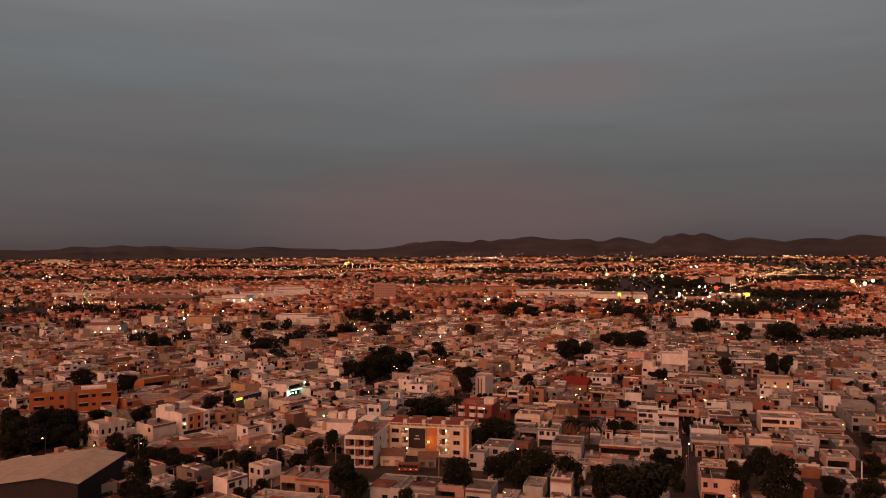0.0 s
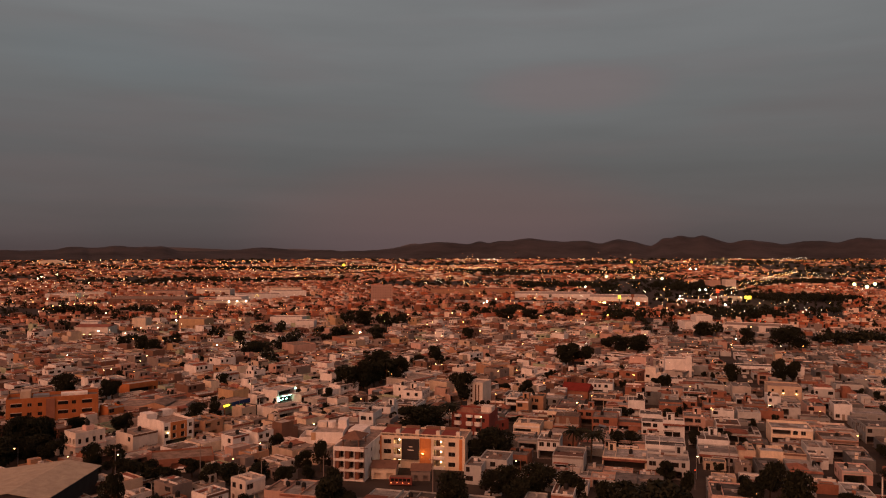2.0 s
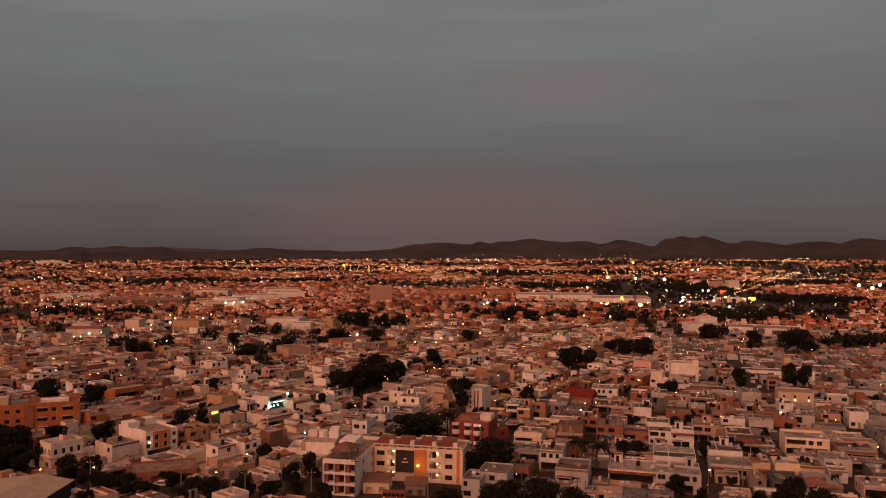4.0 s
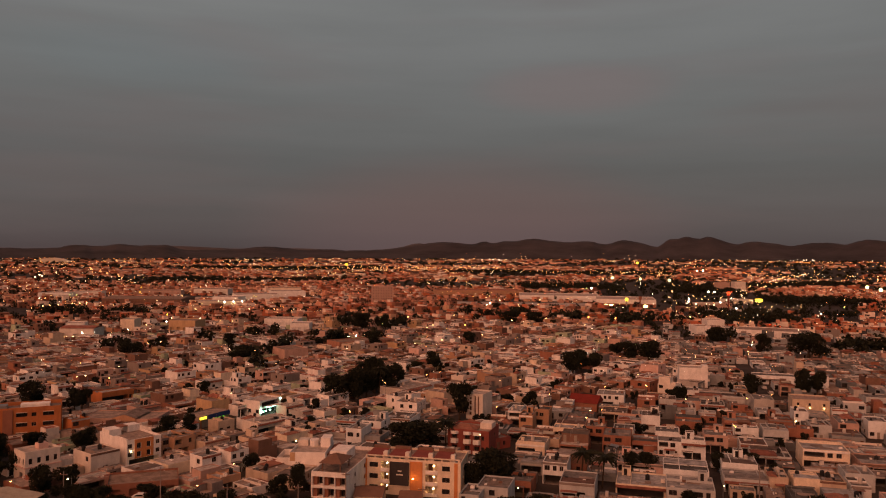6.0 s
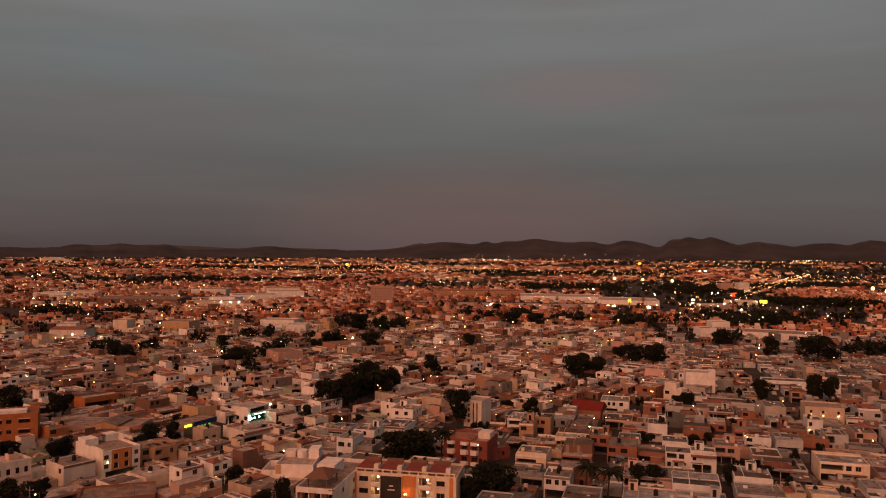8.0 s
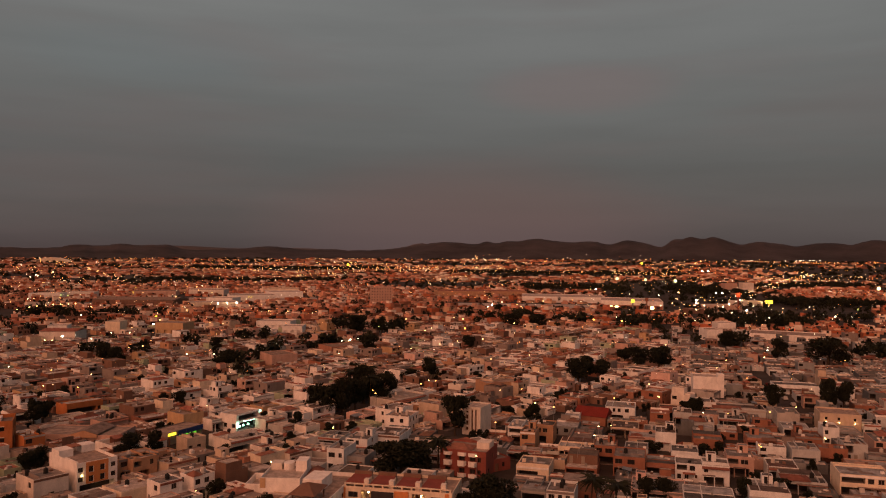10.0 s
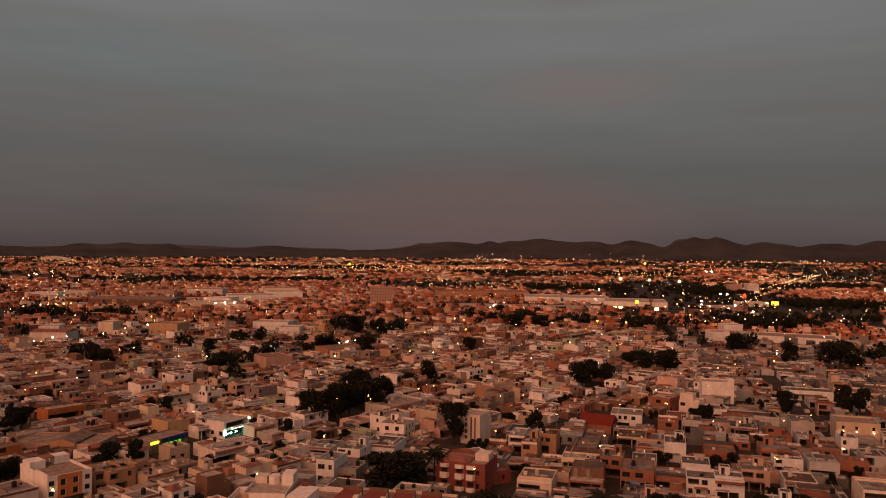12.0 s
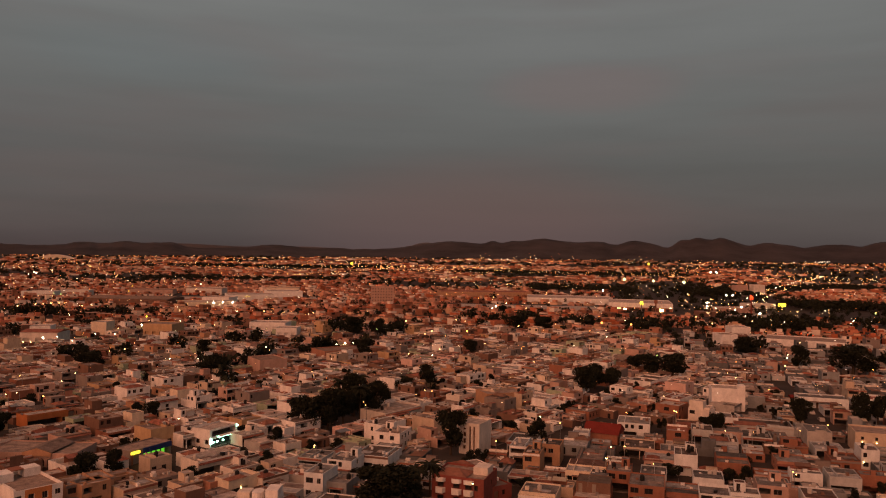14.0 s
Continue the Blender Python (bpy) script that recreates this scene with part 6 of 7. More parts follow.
    if rng.random() < 0.16 and d > 6 and hole is None:
        a, ww = rng.uniform(0.2, 0.5) * d, w * rng.uniform(0.45, 0.95)
        volume(-w / 2 + 0.2, -w / 2 + ww - 0.2, a, d - 0.3, h, h + rng.uniform(2.2, 2.8), 0.2, [storey_openings(rng, ww - 0.4, 1, 2.7, False, 0.8), [], [], []])
    elif rng.random() < 0.07 and w > 6 and hole is None:
        a = rng.uniform(-w / 2 + 0.4, w / 2 - 3)
        volume(a, a + 2.4, d * 0.6, d * 0.6 + 2.4, h, h + 1.7, 0.1, [[], [], [], []])
    s.turned(m, k)


ROOF_MATS = {"cement", "cement2", "cement3", "cement4", "clayroof", "n_roof1", "n_roof2", "tile"}
def row_house(rng, m, w, d, dark):
    """A single terraced house farther off: walls with their openings, and roof."""
    s = Shape()
    s.glazed = True
    plain_house(s, rng, Matrix.Identity(4), w, d, dark)
    wall, roof = Shape(), Shape()
    for f, mi in zip(s.f, s.m):
        k = s.mats[mi]
        (roof if k in ROOF_MATS else wall).face([s.v[i] for i in f], k)
    colour = COLOUR_WORDS.get(wall.mats[0], "weathered")
    tall = max(v[2] for v in s.v) > 4.2
    ob = thing("house", f"{colour} plaster house with {'a raised upper floor' if tall else 'a low flat roof'} in a row", "house", "row houses")
    part("wall", wall, ob)
    part("roof", roof, ob)
    ob.matrix_basis = m


def put_house(kind, m):
    if kind[3]:
        return copy_thing(kind[0], m)
    kind[0].matrix_basis, kind[3] = m, True
    return kind[0]


LOT = {True: ((5.6, 8.6), (9.8, 12.6)), False: ((6.2, 9.8), (7.4, 9.6))}   # widths and depths of the houses in the two grids
NEAR = {True: house_kinds(18, 100, "terraced houses", "wall_dark", *LOT[True]), False: house_kinds(18, 200, "terraced houses", "wall", *LOT[False])}
CENTRE = house_kinds(12, 300, "terraced houses", "wall", *LOT[True])
MID = Shape()
MID.glazed = True
LOTS = Shape()
LEFT_ANG, RIGHT_ANG = 62.0, -6.0

def on_right(x, y):
    """True where the streets follow the right-hand grid."""
    if y < 308:
        return x > -63 - y * 0.054
    if y < 383:
        return x > -42 + (y - 308) * 1.29
    return x > 55 + (y - 383) * 0.047


def district(ang, right, seed):
    rng = random.Random(seed)
    c, s_ = math.cos(radians(ang)), math.sin(radians(ang))
    W = lambda u, v: (u * c - v * s_, u * s_ + v * c)
    lb, st, db = (82.0, 7.9, 26.6) if right else (96.0, 6.0, 20.2)
    for bi in range(-12, 14):
        for bj in range(-30, 36):
            u0, v0 = bi * (lb + st) + (bj % 2) * 11 + 20, bj * (db + st) + (27 if right else 6)
            cx, cy = W(u0 + lb / 2, v0 + db / 2)
            if math.hypot(cx, cy) > 840 or not in_view(cx, cy, 90, 16):
                continue
            for row in (0, 1):
                u = u0
                while u < u0 + lb - 6:
                    px, py = W(u + 4, v0 + (5 if row == 0 else db - 5))
                    r = math.hypot(px, py)
                    near = r < 285
                    kind = rng.choice(CENTRE if right and px < 35 else NEAR[right])
                    w, d = (kind[1], kind[2]) if near else (rng.uniform(*LOT[right][0]), rng.uniform(*LOT[right][1]))
                    back = rng.uniform(0, 0.8)
                    if r < 690 and in_view(px, py) and on_right(px, py) == right and free(px, py, 3.6) and not in_green(px, py) and (py > 224 or px > 33) and rng.random() < 0.88:
                        x, y = W(u + w / 2, v0 + (back if row == 0 else db - back))
                        m = pose(x, y, 0.12, 0, 0, ang + 180 * row)
                        if near:
                            put_house(kind, m)
                        elif r < 500:
                            row_house(rng, m, w, d, right)
                        else:
                            plain_house(MID, rng, m, w, d, right)
                        cxy = W(u + w / 2, v0 + (back if row == 0 else db - back))
                        claim_rect(*cxy, ang + 180 * row, w, d)
                        k = len(LOTS.v)
                        LOTS.box(-w / 2, w / 2, -1.4 - back, db / 2 - back - 0.01, 0, 0.12 if right else 0.125, "pave")
                        LOTS.turned(pose(x, y, 0, 0, 0, ang + 180 * row), k)
                    u += w + (rng.uniform(0.4, 3.0) if rng.random() < 0.22 else 0.05)


def warehouse():
    """A broad hall with one long roof slope, and a shorter slope beyond its ridge."""
    ob = thing("warehouse", "long low warehouse with a pale sheet-metal pitched roof", "warehouse")
    xl, xr, xe = -27.0, 0.0, 8.3          # far eave, ridge, near eave
    ya, yb, yc = -1.0, -1.0, 24.5        # front end, front end of the short slope, back end
    zl, zr, ze = 4.6, 8.5, 7.1
    # The walls' dark colour carries the shade below the roof.
    s = Shape()
    for q in (((xl, ya, 0), (xr, ya, 0), (xr, ya, zr - 0.2), (xl, ya, zl - 0.2)), ((xr, ya, 0), (xr, yb, 0), (xr, yb, zr - 0.2), (xr, ya, zr - 0.2)),
              ((xr, yb, 0), (xe - 0.5, yb, 0), (xe - 0.5, yb, ze - 0.2), (xr, yb, zr - 0.2)), ((xe - 0.5, yb, 0), (xe - 0.5, yc, 0), (xe - 0.5, yc, ze - 0.2), (xe - 0.5, yb, ze - 0.2)),
              ((xe - 0.5, yc, 0), (xl, yc, 0), (xl, yc, zl - 0.2), (xr, yc, zr - 0.2), (xe - 0.5, yc, ze - 0.2)), ((xl, yc, 0), (xl, ya, 0), (xl, ya, zl - 0.2), (xl, yc, zl - 0.2))):
        s.face(q, "dark")
    part("wall", s, ob, "closed wall with its shade put into a dark colour")
    def slope(name, x0, x1, y0, y1, z0, z1, n):
        """Roof sheets side by side, each a little lapped."""
        for i in range(n):
            r = Shape()
            a, b = y0 + (y1 - y0) * i / n, y0 + (y1 - y0) * (i + 1) / n
            t = 0.0 if i % 2 else 0.03
            r.face(((x0, a, z0 + t), (x1, a, z1 + t), (x1, b, z1 + t), (x0, b, z0 + t)), "sheet")
            r.face(((x0, a, z0 + t - 0.15), (x0, b, z0 + t - 0.15), (x1, b, z1 + t - 0.15), (x1, a, z1 + t - 0.15)), "sheet")
            r.face(((x0, a, z0 + t - 0.15), (x1, a, z1 + t - 0.15), (x1, a, z1 + t), (x0, a, z0 + t)), "sheet")
            r.face(((x1, a, z1 + t - 0.15), (x1, b, z1 + t - 0.15), (x1, b, z1 + t), (x1, a, z1 + t)), "sheet")
            part(name, r, ob)
    slope("roof_sheet", xl - 0.6, xr, ya - 0.6, yc + 0.6, zl, zr, 14)
    slope("roof_sheet", xr, xe, yb - 0.6, yc + 0.6, zr, ze, 7)
    ob.matrix_basis = pose(-118.6, 161.5, 0, 0, 0, 9)
    claim_rect(-130, 158, 9, 38, 26)


def corridor(x0, y0, x1, y1, r=3.6):
    n = int(math.hypot(x1 - x0, y1 - y0) / 3.5) + 1
    for i in range(n + 1):
        claim(x0 + (x1 - x0) * i / n, y0 + (y1 - y0) * i / n, r)


# streets that show as open gaps
corridor(29.3, 201.9, 38.7, 270.7)
corridor(82.7, 369.2, 87.7, 481.3)
corridor(-40.8, 303.7, 9.9, 372.1, 3.0)
corridor(-123.3, 205.2, -54.2, 198.2, 5.0)
corridor(-54.2, 198.2, 29.2, 203.4, 5.5)
for x, y in ((-50, 213), (-42, 214), (-34, 214), (-26, 213)):   # forecourt of the apartments
    claim(x, y, 5.0)
corridor(-195.6, 291.0, -140.2, 348.7, 3.0)
corridor(-116.5, 284.6, -100.0, 315.8, 3.0)

warehouse()
district(RIGHT_ANG, True, 5)
district(LEFT_ANG, False, 6)
for kind in CENTRE + NEAR[True] + NEAR[False]:
    if not kind[3]:                      # house types that no street uses
        for ob in [*kind[0].children_recursive, kind[0]]:
            bpy.data.objects.remove(ob)
BUSHES = []
def infill():
    """Back rooms, sheds and small houses squeezed between the rows."""
    rng = random.Random(55)
    for i in range(-105, 80):
        for j in range(40, 175):
            x, y = i * 3.4 + rng.uniform(-1, 1), j * 3.4 + rng.uniform(-1, 1)
            if math.hypot(x, y) > 585 or not in_view(x, y, 146, 5) or in_green(x, y):
                continue
            if len(BUSHES) < 300 and rng.random() < 0.14 and math.hypot(x, y) < 450 and free(x, y, 2.2):
                BUSHES.append((x, y, rng.uniform(1.5, 2.8), rng.uniform(2.6, 5.0)))
                claim(x, y, 2.4)
                continue
            for hs in (5.0, 4.0, 3.2, 2.5):
                if free(x, y, hs * 1.02):
                    ang = (RIGHT_ANG if on_right(x, y) else LEFT_ANG) + rng.choice((0, 0, 90, 180))
                    c, sn = math.cos(radians(ang)), math.sin(radians(ang))
                    m = pose(x + hs * sn, y - hs * c, 0, 0, 0, ang)
                    plain_house(MID, rng, m @ Matrix.Diagonal((1.2, 0.85, 0.85 if hs < 4.5 else 1.0, 1)), hs * 2, hs * 2, on_right(x, y))
                    claim(x, y, hs * 1.1)
                    break


infill()
tagged(part("terraced_rows", MID, None), "flat-roofed plaster houses in rows across the town", "houses", kind="stuff")
YARDS = ((-400, 930, 24, 190, 70), (-532, 800, 8, 90, 40), (165, 905, 22, 90, 48), (-60, 930, 6, 165, 70))   # paved yards, paled in place of lamplight: place, turn, width and depth
for x, y, a, w, d in YARDS:
    claim_rect(x + d / 2 * math.sin(radians(a)), y - d / 2 * math.cos(radians(a)), a, w, d)
    k = len(LOTS.v)
    LOTS.box(-w / 2, w / 2, -d / 2, d / 2, 0, 0.06, "cement3")
    LOTS.turned(pose(x, y, 0, 0, 0, a), k)
tagged(part("pavement", LOTS, None), "cement pavements round the houses, and yards paled as if lamplit", "pavement", kind="structure")

# ---- far city ----
def far_city():
    rng = random.Random(77)
    def houses(name, r0, r1, pitch, size, detail):
        s = Shape()
        c, sn = math.cos(radians(27)), math.sin(radians(27))
        n = int(r1 / pitch) + 2
        for i in range(-n, n):
            for j in range(-n, n):
                if rng.random() < 0.2:
                    continue
                u, v = i * pitch + rng.uniform(-1.5, 1.5), j * pitch * 1.25 + rng.uniform(-2, 2)
                x, y = u * c - v * sn, u * sn + v * c
                r = math.hypot(x, y)
                if not (r0 < r < r1) or not in_view(x, y, 0, 5) or rng.random() < (0.08 if r < 1200 else 0.3 if r < 1500 else 0.5 if r < 2800 else 0.62) or in_green(x, y) or (r < 1350 and not free(x, y, 6)):
                    continue
                if r > 780 and noise.noise(Vector((x * 0.0035, y * 0.0025, 5))) + (0.12 if x > 40 else -0.05) > rng.uniform(0.0, 0.35):
                    continue
                w, d = size * rng.uniform(0.55, 1.0), size * rng.uniform(0.6, 1.0)
                h = rng.choice((2.6, 2.8, 3, 3.3, 2.7, 3.1, 2.9, 5.0, 5.8)) * (1 if r < 2200 or rng.random() < 0.85 else 1.4)
                k = len(s.v)
                s.box(-w / 2, w / 2, -d / 2, d / 2, 0, h, "wall_far", "roof_far")
                if rng.random() < 0.5:
                    a = rng.uniform(-w / 2, 0)
                    s.box(a, a + w * 0.45, 0, d / 2 - 0.2, h, h + rng.uniform(1.2, 2.8), "wall_far", "roof_far")
                if detail:
                    for q in range(rng.randint(1, 3)):
                        a, z = rng.uniform(-w / 2 + 0.4, w / 2 - 2.4), rng.choice((0.3, 1.0) if h < 5 else (0.3, 1.0, 4.0))
                        b, zz = a + rng.uniform(1.0, 2.4), z + rng.uniform(1.1, 2.0)
                        s.face(((a, -d / 2 - 0.03, z), (b, -d / 2 - 0.03, z), (b, -d / 2 - 0.03, zz), (a, -d / 2 - 0.03, zz)), "glass")
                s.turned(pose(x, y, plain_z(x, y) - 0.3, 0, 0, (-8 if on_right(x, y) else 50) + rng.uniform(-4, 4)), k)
        tagged(part(name, s, None), "distant low plaster houses filling the plain", "houses", kind="stuff")
    houses("distant_houses", 672, 1500, 10.8, 10.5, True)
    houses("distant_houses", 1500, 2900, 17.5, 16.0, False)
    houses("distant_houses", 2900, 4150, 33.0, 27.0, False)


# ---- trees ----
def leaf_cloud(s, rng, blobs, n, size, mat="leaf"):
    for i in range(n):
        cx, cy, cz, r = blobs[i % len(blobs)]
        z, a = rng.uniform(-1, 1), rng.uniform(0, 6.283)
        q = math.sqrt(1 - z * z)
        k = r * rng.uniform(0.55, 1.06)
        px, py, pz = cx + k * q * math.cos(a), cy + k * q * math.sin(a), cz + k * z * 0.8
        e = Euler((rng.uniform(-1.2, 1.2), rng.uniform(-1.2, 1.2), rng.uniform(0, 6.28))).to_matrix()
        g = size * rng.uniform(0.6, 1.3)
        s.face([Vector((px, py, pz)) + e @ Vector(p) for p in ((-g, -g * 0.6, 0), (g, -g * 0.6, 0), (g, g * 0.6, 0), (-g, g * 0.6, 0))], mat)


def tree_kind(seed, leaves=5200, size=0.21):
    """A broad tree one metre in crown radius and one in height, to be scaled."""
    rng = random.Random(seed)
    ob = thing("tree", "dark broad-leaved street tree with a dense uneven crown", "tree", "trees")
    blobs = []
    for i in range(11):
        a, q = rng.uniform(0, 6.283), rng.uniform(0.1, 0.68)
        blobs.append((q * math.cos(a) * 5, q * math.sin(a) * 5, rng.uniform(3.6, 8.0) - q * 1.0, rng.uniform(1.3, 2.3)))
    t = Shape()
    tube(t, (0, 0, 0), (0.1, 0.1, 3.2), 0.35, 0.26, "bark")
    for b in blobs[:6]:
        tube(t, (0.1, 0.1, 2.9), (b[0] * 0.8, b[1] * 0.8, b[2]), 0.18, 0.05, "bark", 5)
    part("trunk", t, ob)
    c = Shape()
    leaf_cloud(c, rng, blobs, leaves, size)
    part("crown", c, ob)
    return [ob, False]


def palm_kind(seed):
    rng = random.Random(seed)
    ob = thing("palm_tree", "tall palm tree with a drooping crown of fronds", "palm tree", "palm trees")
    t = Shape()
    for i in range(8):
        tube(t, (0.05 * i, 0, i * 1.0), (0.05 * (i + 1), 0, i + 1.0), 0.2 - 0.008 * i, 0.19 - 0.008 * i, "bark")
    part("trunk", t, ob)
    c = Shape()
    for i in range(64):
        a, up = rng.uniform(0, 6.283), rng.uniform(-0.9, 1.6)
        L = rng.uniform(2.5, 3.6)
        pts = []
        for k in range(7):
            f = k / 6
            pts.append(Vector((0.4 + math.cos(a) * L * f, math.sin(a) * L * f, 8.0 + up * f * 1.3 - 1.6 * f * f)))
        side = Vector((-math.sin(a), math.cos(a), 0))
        for k in range(6):
            wd = 0.5 * (1 - k / 7)
            for sg in (-1, 1):
                c.face((pts[k], pts[k + 1], pts[k + 1] + side * sg * wd + Vector((0, 0, -wd * 0.6)), pts[k] + side * sg * wd * 0.8 + Vector((0, 0, -wd * 0.6))), "leaf")
    part("crown", c, ob)
    return [ob, False]


def plant(kind, m):
    ob = kind[0]
    if kind[1]:
        ob = copy_thing(kind[0], Matrix.Identity(4))
    kind[1] = True
    ob.matrix_basis = m
    return ob


def trees():
    rng = random.Random(9)
    kinds = [tree_kind(20 + i) for i in range(5)]
    for x, y, r, h in TREES:
        plant(rng.choice(kinds), pose(x, y, 0, 0, 0, rng.uniform(0, 360)) @ Matrix.Diagonal((r / 4.6, r / 4.6, h / 8.8, 1)))
    small = [tree_kind(40 + i, 2200, 0.3) for i in range(4)]
    for x, y, r, h in BUSHES:
        plant(rng.choice(small), pose(x, y, 0, 0, 0, rng.uniform(0, 360)) @ Matrix.Diagonal((r / 4.6, r / 4.6, h / 8.8, 1)))
    palms = [palm_kind(3), palm_kind(4)]
    for x, y, h in PALMS:
        plant(rng.choice(palms), pose(x, y, 0, 0, 0, rng.uniform(0, 360)) @ Matrix.Diagonal((1.2, 1.2, h / 8.6, 1)))


def far_trees():
    rng = random.Random(11)
    s = Shape()
    def clump(x, y, r, h):
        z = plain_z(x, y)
        blobs = [(x + rng.uniform(-r, r) * 0.6, y + rng.uniform(-r, r) * 0.6, z + rng.uniform(0.4, 0.75) * h, r * rng.uniform(0.45, 0.7)) for _ in range(4)]
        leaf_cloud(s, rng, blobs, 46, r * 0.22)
    for gx, gy, a, b, ang in GREENS:
        c, sn = math.cos(radians(ang)), math.sin(radians(ang))
        for i in range(int(a * b / 12 if a * b < 4500 else a * b / 30)):
            u, v = rng.uniform(-a, a), rng.uniform(-b, b)
            clump(gx + u * c - v * sn, gy + u * sn + v * c, rng.uniform(3, 5.5), rng.uniform(6, 12))
    k = 0
    while k < 5200:
        r, a = rng.uniform(345, 2600) if rng.random() < 0.7 else rng.uniform(2600, 4050), radians(rng.uniform(66, 133))
        x, y = r * math.cos(a), r * math.sin(a)
        k += 1
        if r > 780 and noise.noise(Vector((x * 0.0035, y * 0.0025, 5))) + (0.12 if x > 40 else -0.05) < rng.uniform(-0.25, 0.2):
            continue
        if r > 685 or free(x, y, 3):
            q = 1 if r < 1050 else 1.5 if r < 2400 else 2.4
            clump(x, y, rng.uniform(2, 4.5) * q, rng.uniform(4, 9))
    tagged(part("distant_trees", s, None), "dark clumps of distant trees among the houses", "trees", kind="stuff")


PALMS = [(1.3, 242.6, 9), (6.6, 239.2, 9), (-39.3, 269.5, 9.5), (-41.9, 266.8, 8.5), (-90.2, 356.5, 13), (-84.3, 360.5, 14), (-80.8, 351.3, 12), (-33.8, 322.4, 8)]
trees()
far_city()
far_trees()

# ---- lights ----
def far_lights():
    rng = random.Random(31)
    s = {k: Shape() for k in ("sodium_far", "amber_far", "white_far", "dim_far", "yellow_far", "green_far", "red_far")}
    def bead(k, x, y, z, r):
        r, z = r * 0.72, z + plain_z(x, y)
        v = [(x + r, y, z), (x, y + r, z), (x - r, y, z), (x, y - r, z), (x, y, z + r), (x, y, z - r)]
        n = len(s[k].v)
        s[k].v += v
        if k not in s[k].mats:
            s[k].mats.append(k)
        for f in ((0, 1, 4), (1, 2, 4), (2, 3, 4), (3, 0, 4), (1, 0, 5), (2, 1, 5), (3, 2, 5), (0, 3, 5)):
            s[k].f.append(tuple(n + i for i in f))
            s[k].m.append(0)
    for n, r0, r1, big in ((420, 400, 750, 1.35), (1250, 720, 1400, 1.25), (2300, 1270, 2400, 1.0), (3700, 2000, 4050, 1.0)):
        for _ in range(n):
            r, a = 1 / rng.uniform(1 / r1, 1 / r0) if rng.random() < 0.8 else rng.uniform(r0, r1), radians(rng.uniform(67, 132))
            x, y = r * math.cos(a), r * math.sin(a)
            if noise.noise(Vector((x * 0.004, y * 0.003, 2))) < rng.uniform(-0.35, 0.15):
                continue
            k = rng.choices(("sodium_far", "amber_far", "white_far", "dim_far"), (4, 6, 2, 4) if r > 1500 else (2, 5, 4, 3))[0]
            bead(k, x, y, rng.uniform(5, 9), r * 0.00041 * big * (rng.uniform(0.3, 0.65) if rng.random() < 0.88 else rng.uniform(0.8, 1.3)))
    # lines of street lamps along the far avenues
    for _ in range(32):
        r, a, b = rng.uniform(1200, 3800), radians(rng.uniform(69, 130)), radians(rng.choice((-6, -6, 84, 30)) + rng.uniform(-4, 4))
        x, y, k = r * math.cos(a), r * math.sin(a), rng.choice(("sodium_far", "amber_far"))
        for i in range(rng.randint(10, 30)):
            px, py = x + i * 32 * math.cos(b), y + i * 32 * math.sin(b)
            if in_view(px, py, 600, 4) and math.hypot(px, py) < 4050:
                bead(k, px + rng.uniform(-3, 3), py, 8, math.hypot(px, py) * 0.0004 * rng.uniform(0.6, 1.2))
    bead("amber_far", -473, 651, 6, 0.78)
    bead("amber_far", -484, 680, 6, 0.81)
    bead("amber_far", -486, 693, 6, 0.82)
    bead("amber_far", -484, 702, 6, 0.82)
    bead("amber_far", -483, 711, 6, 0.82)
    bead("amber_far", -481, 719, 6, 0.83)
    bead("amber_far", -475, 722, 6, 0.82)
    bead("amber_far", -474, 731, 6, 0.83)
    bead("white_far", -558, 773, 6, 0.92)
    bead("white_far", -613, 958, 6, 1.99)
    bead("yellow_far", -589, 1022, 6, 1.10)
    bead("yellow_far", -528, 917, 6, 0.98)
    bead("green_far", -571, 843, 6, 0.97)
    bead("green_far", -559, 838, 6, 0.96)
    bead("white_far", -390, 619, 6, 0.69)
    bead("amber_far", -437, 701, 6, 0.78)
    bead("amber_far", -386, 681, 6, 0.73)
    bead("white_far", -352, 780, 6, 1.42)
    bead("white_far", -347, 790, 6, 1.43)
    bead("white_far", -339, 794, 6, 1.43)
    bead("yellow_far", -364, 880, 6, 0.85)
    bead("yellow_far", -361, 881, 6, 0.85)
    bead("amber_far", -443, 863, 6, 0.89)
    bead("white_far", -537, 1110, 6, 1.12)
    bead("yellow_far", -330, 627, 6, 1.20)
    bead("amber_far", -311, 599, 6, 0.62)
    bead("amber_far", -300, 585, 6, 0.60)
    bead("white_far", -298, 568, 6, 1.09)
    bead("white_far", -294, 511, 6, 0.55)
    bead("white_far", -283, 514, 6, 0.54)
    bead("amber_far", -300, 544, 6, 0.57)
    bead("white_far", -309, 484, 6, 1.00)
    bead("white_far", -305, 491, 6, 0.54)
    bead("amber_far", -306, 464, 6, 0.53)
    bead("amber_far", -302, 465, 6, 0.53)
    bead("white_far", -285, 477, 6, 0.52)
    bead("amber_far", -238, 454, 6, 0.47)
    bead("white_far", -199, 430, 6, 0.43)
    bead("white_far", -186, 434, 6, 0.42)
    bead("amber_far", -254, 586, 6, 0.57)
    bead("white_far", -289, 603, 6, 0.61)
    bead("amber_far", -337, 689, 6, 0.70)
    bead("amber_far", -268, 705, 6, 0.67)
    bead("amber_far", -251, 707, 6, 0.66)
    bead("green_far", -155, 650, 6, 1.07)
    bead("green_far", -157, 650, 6, 0.58)
    bead("green_far", -140, 596, 6, 0.53)
    bead("white_far", -137, 514, 6, 0.86)
    bead("white_far", -133, 517, 6, 0.86)
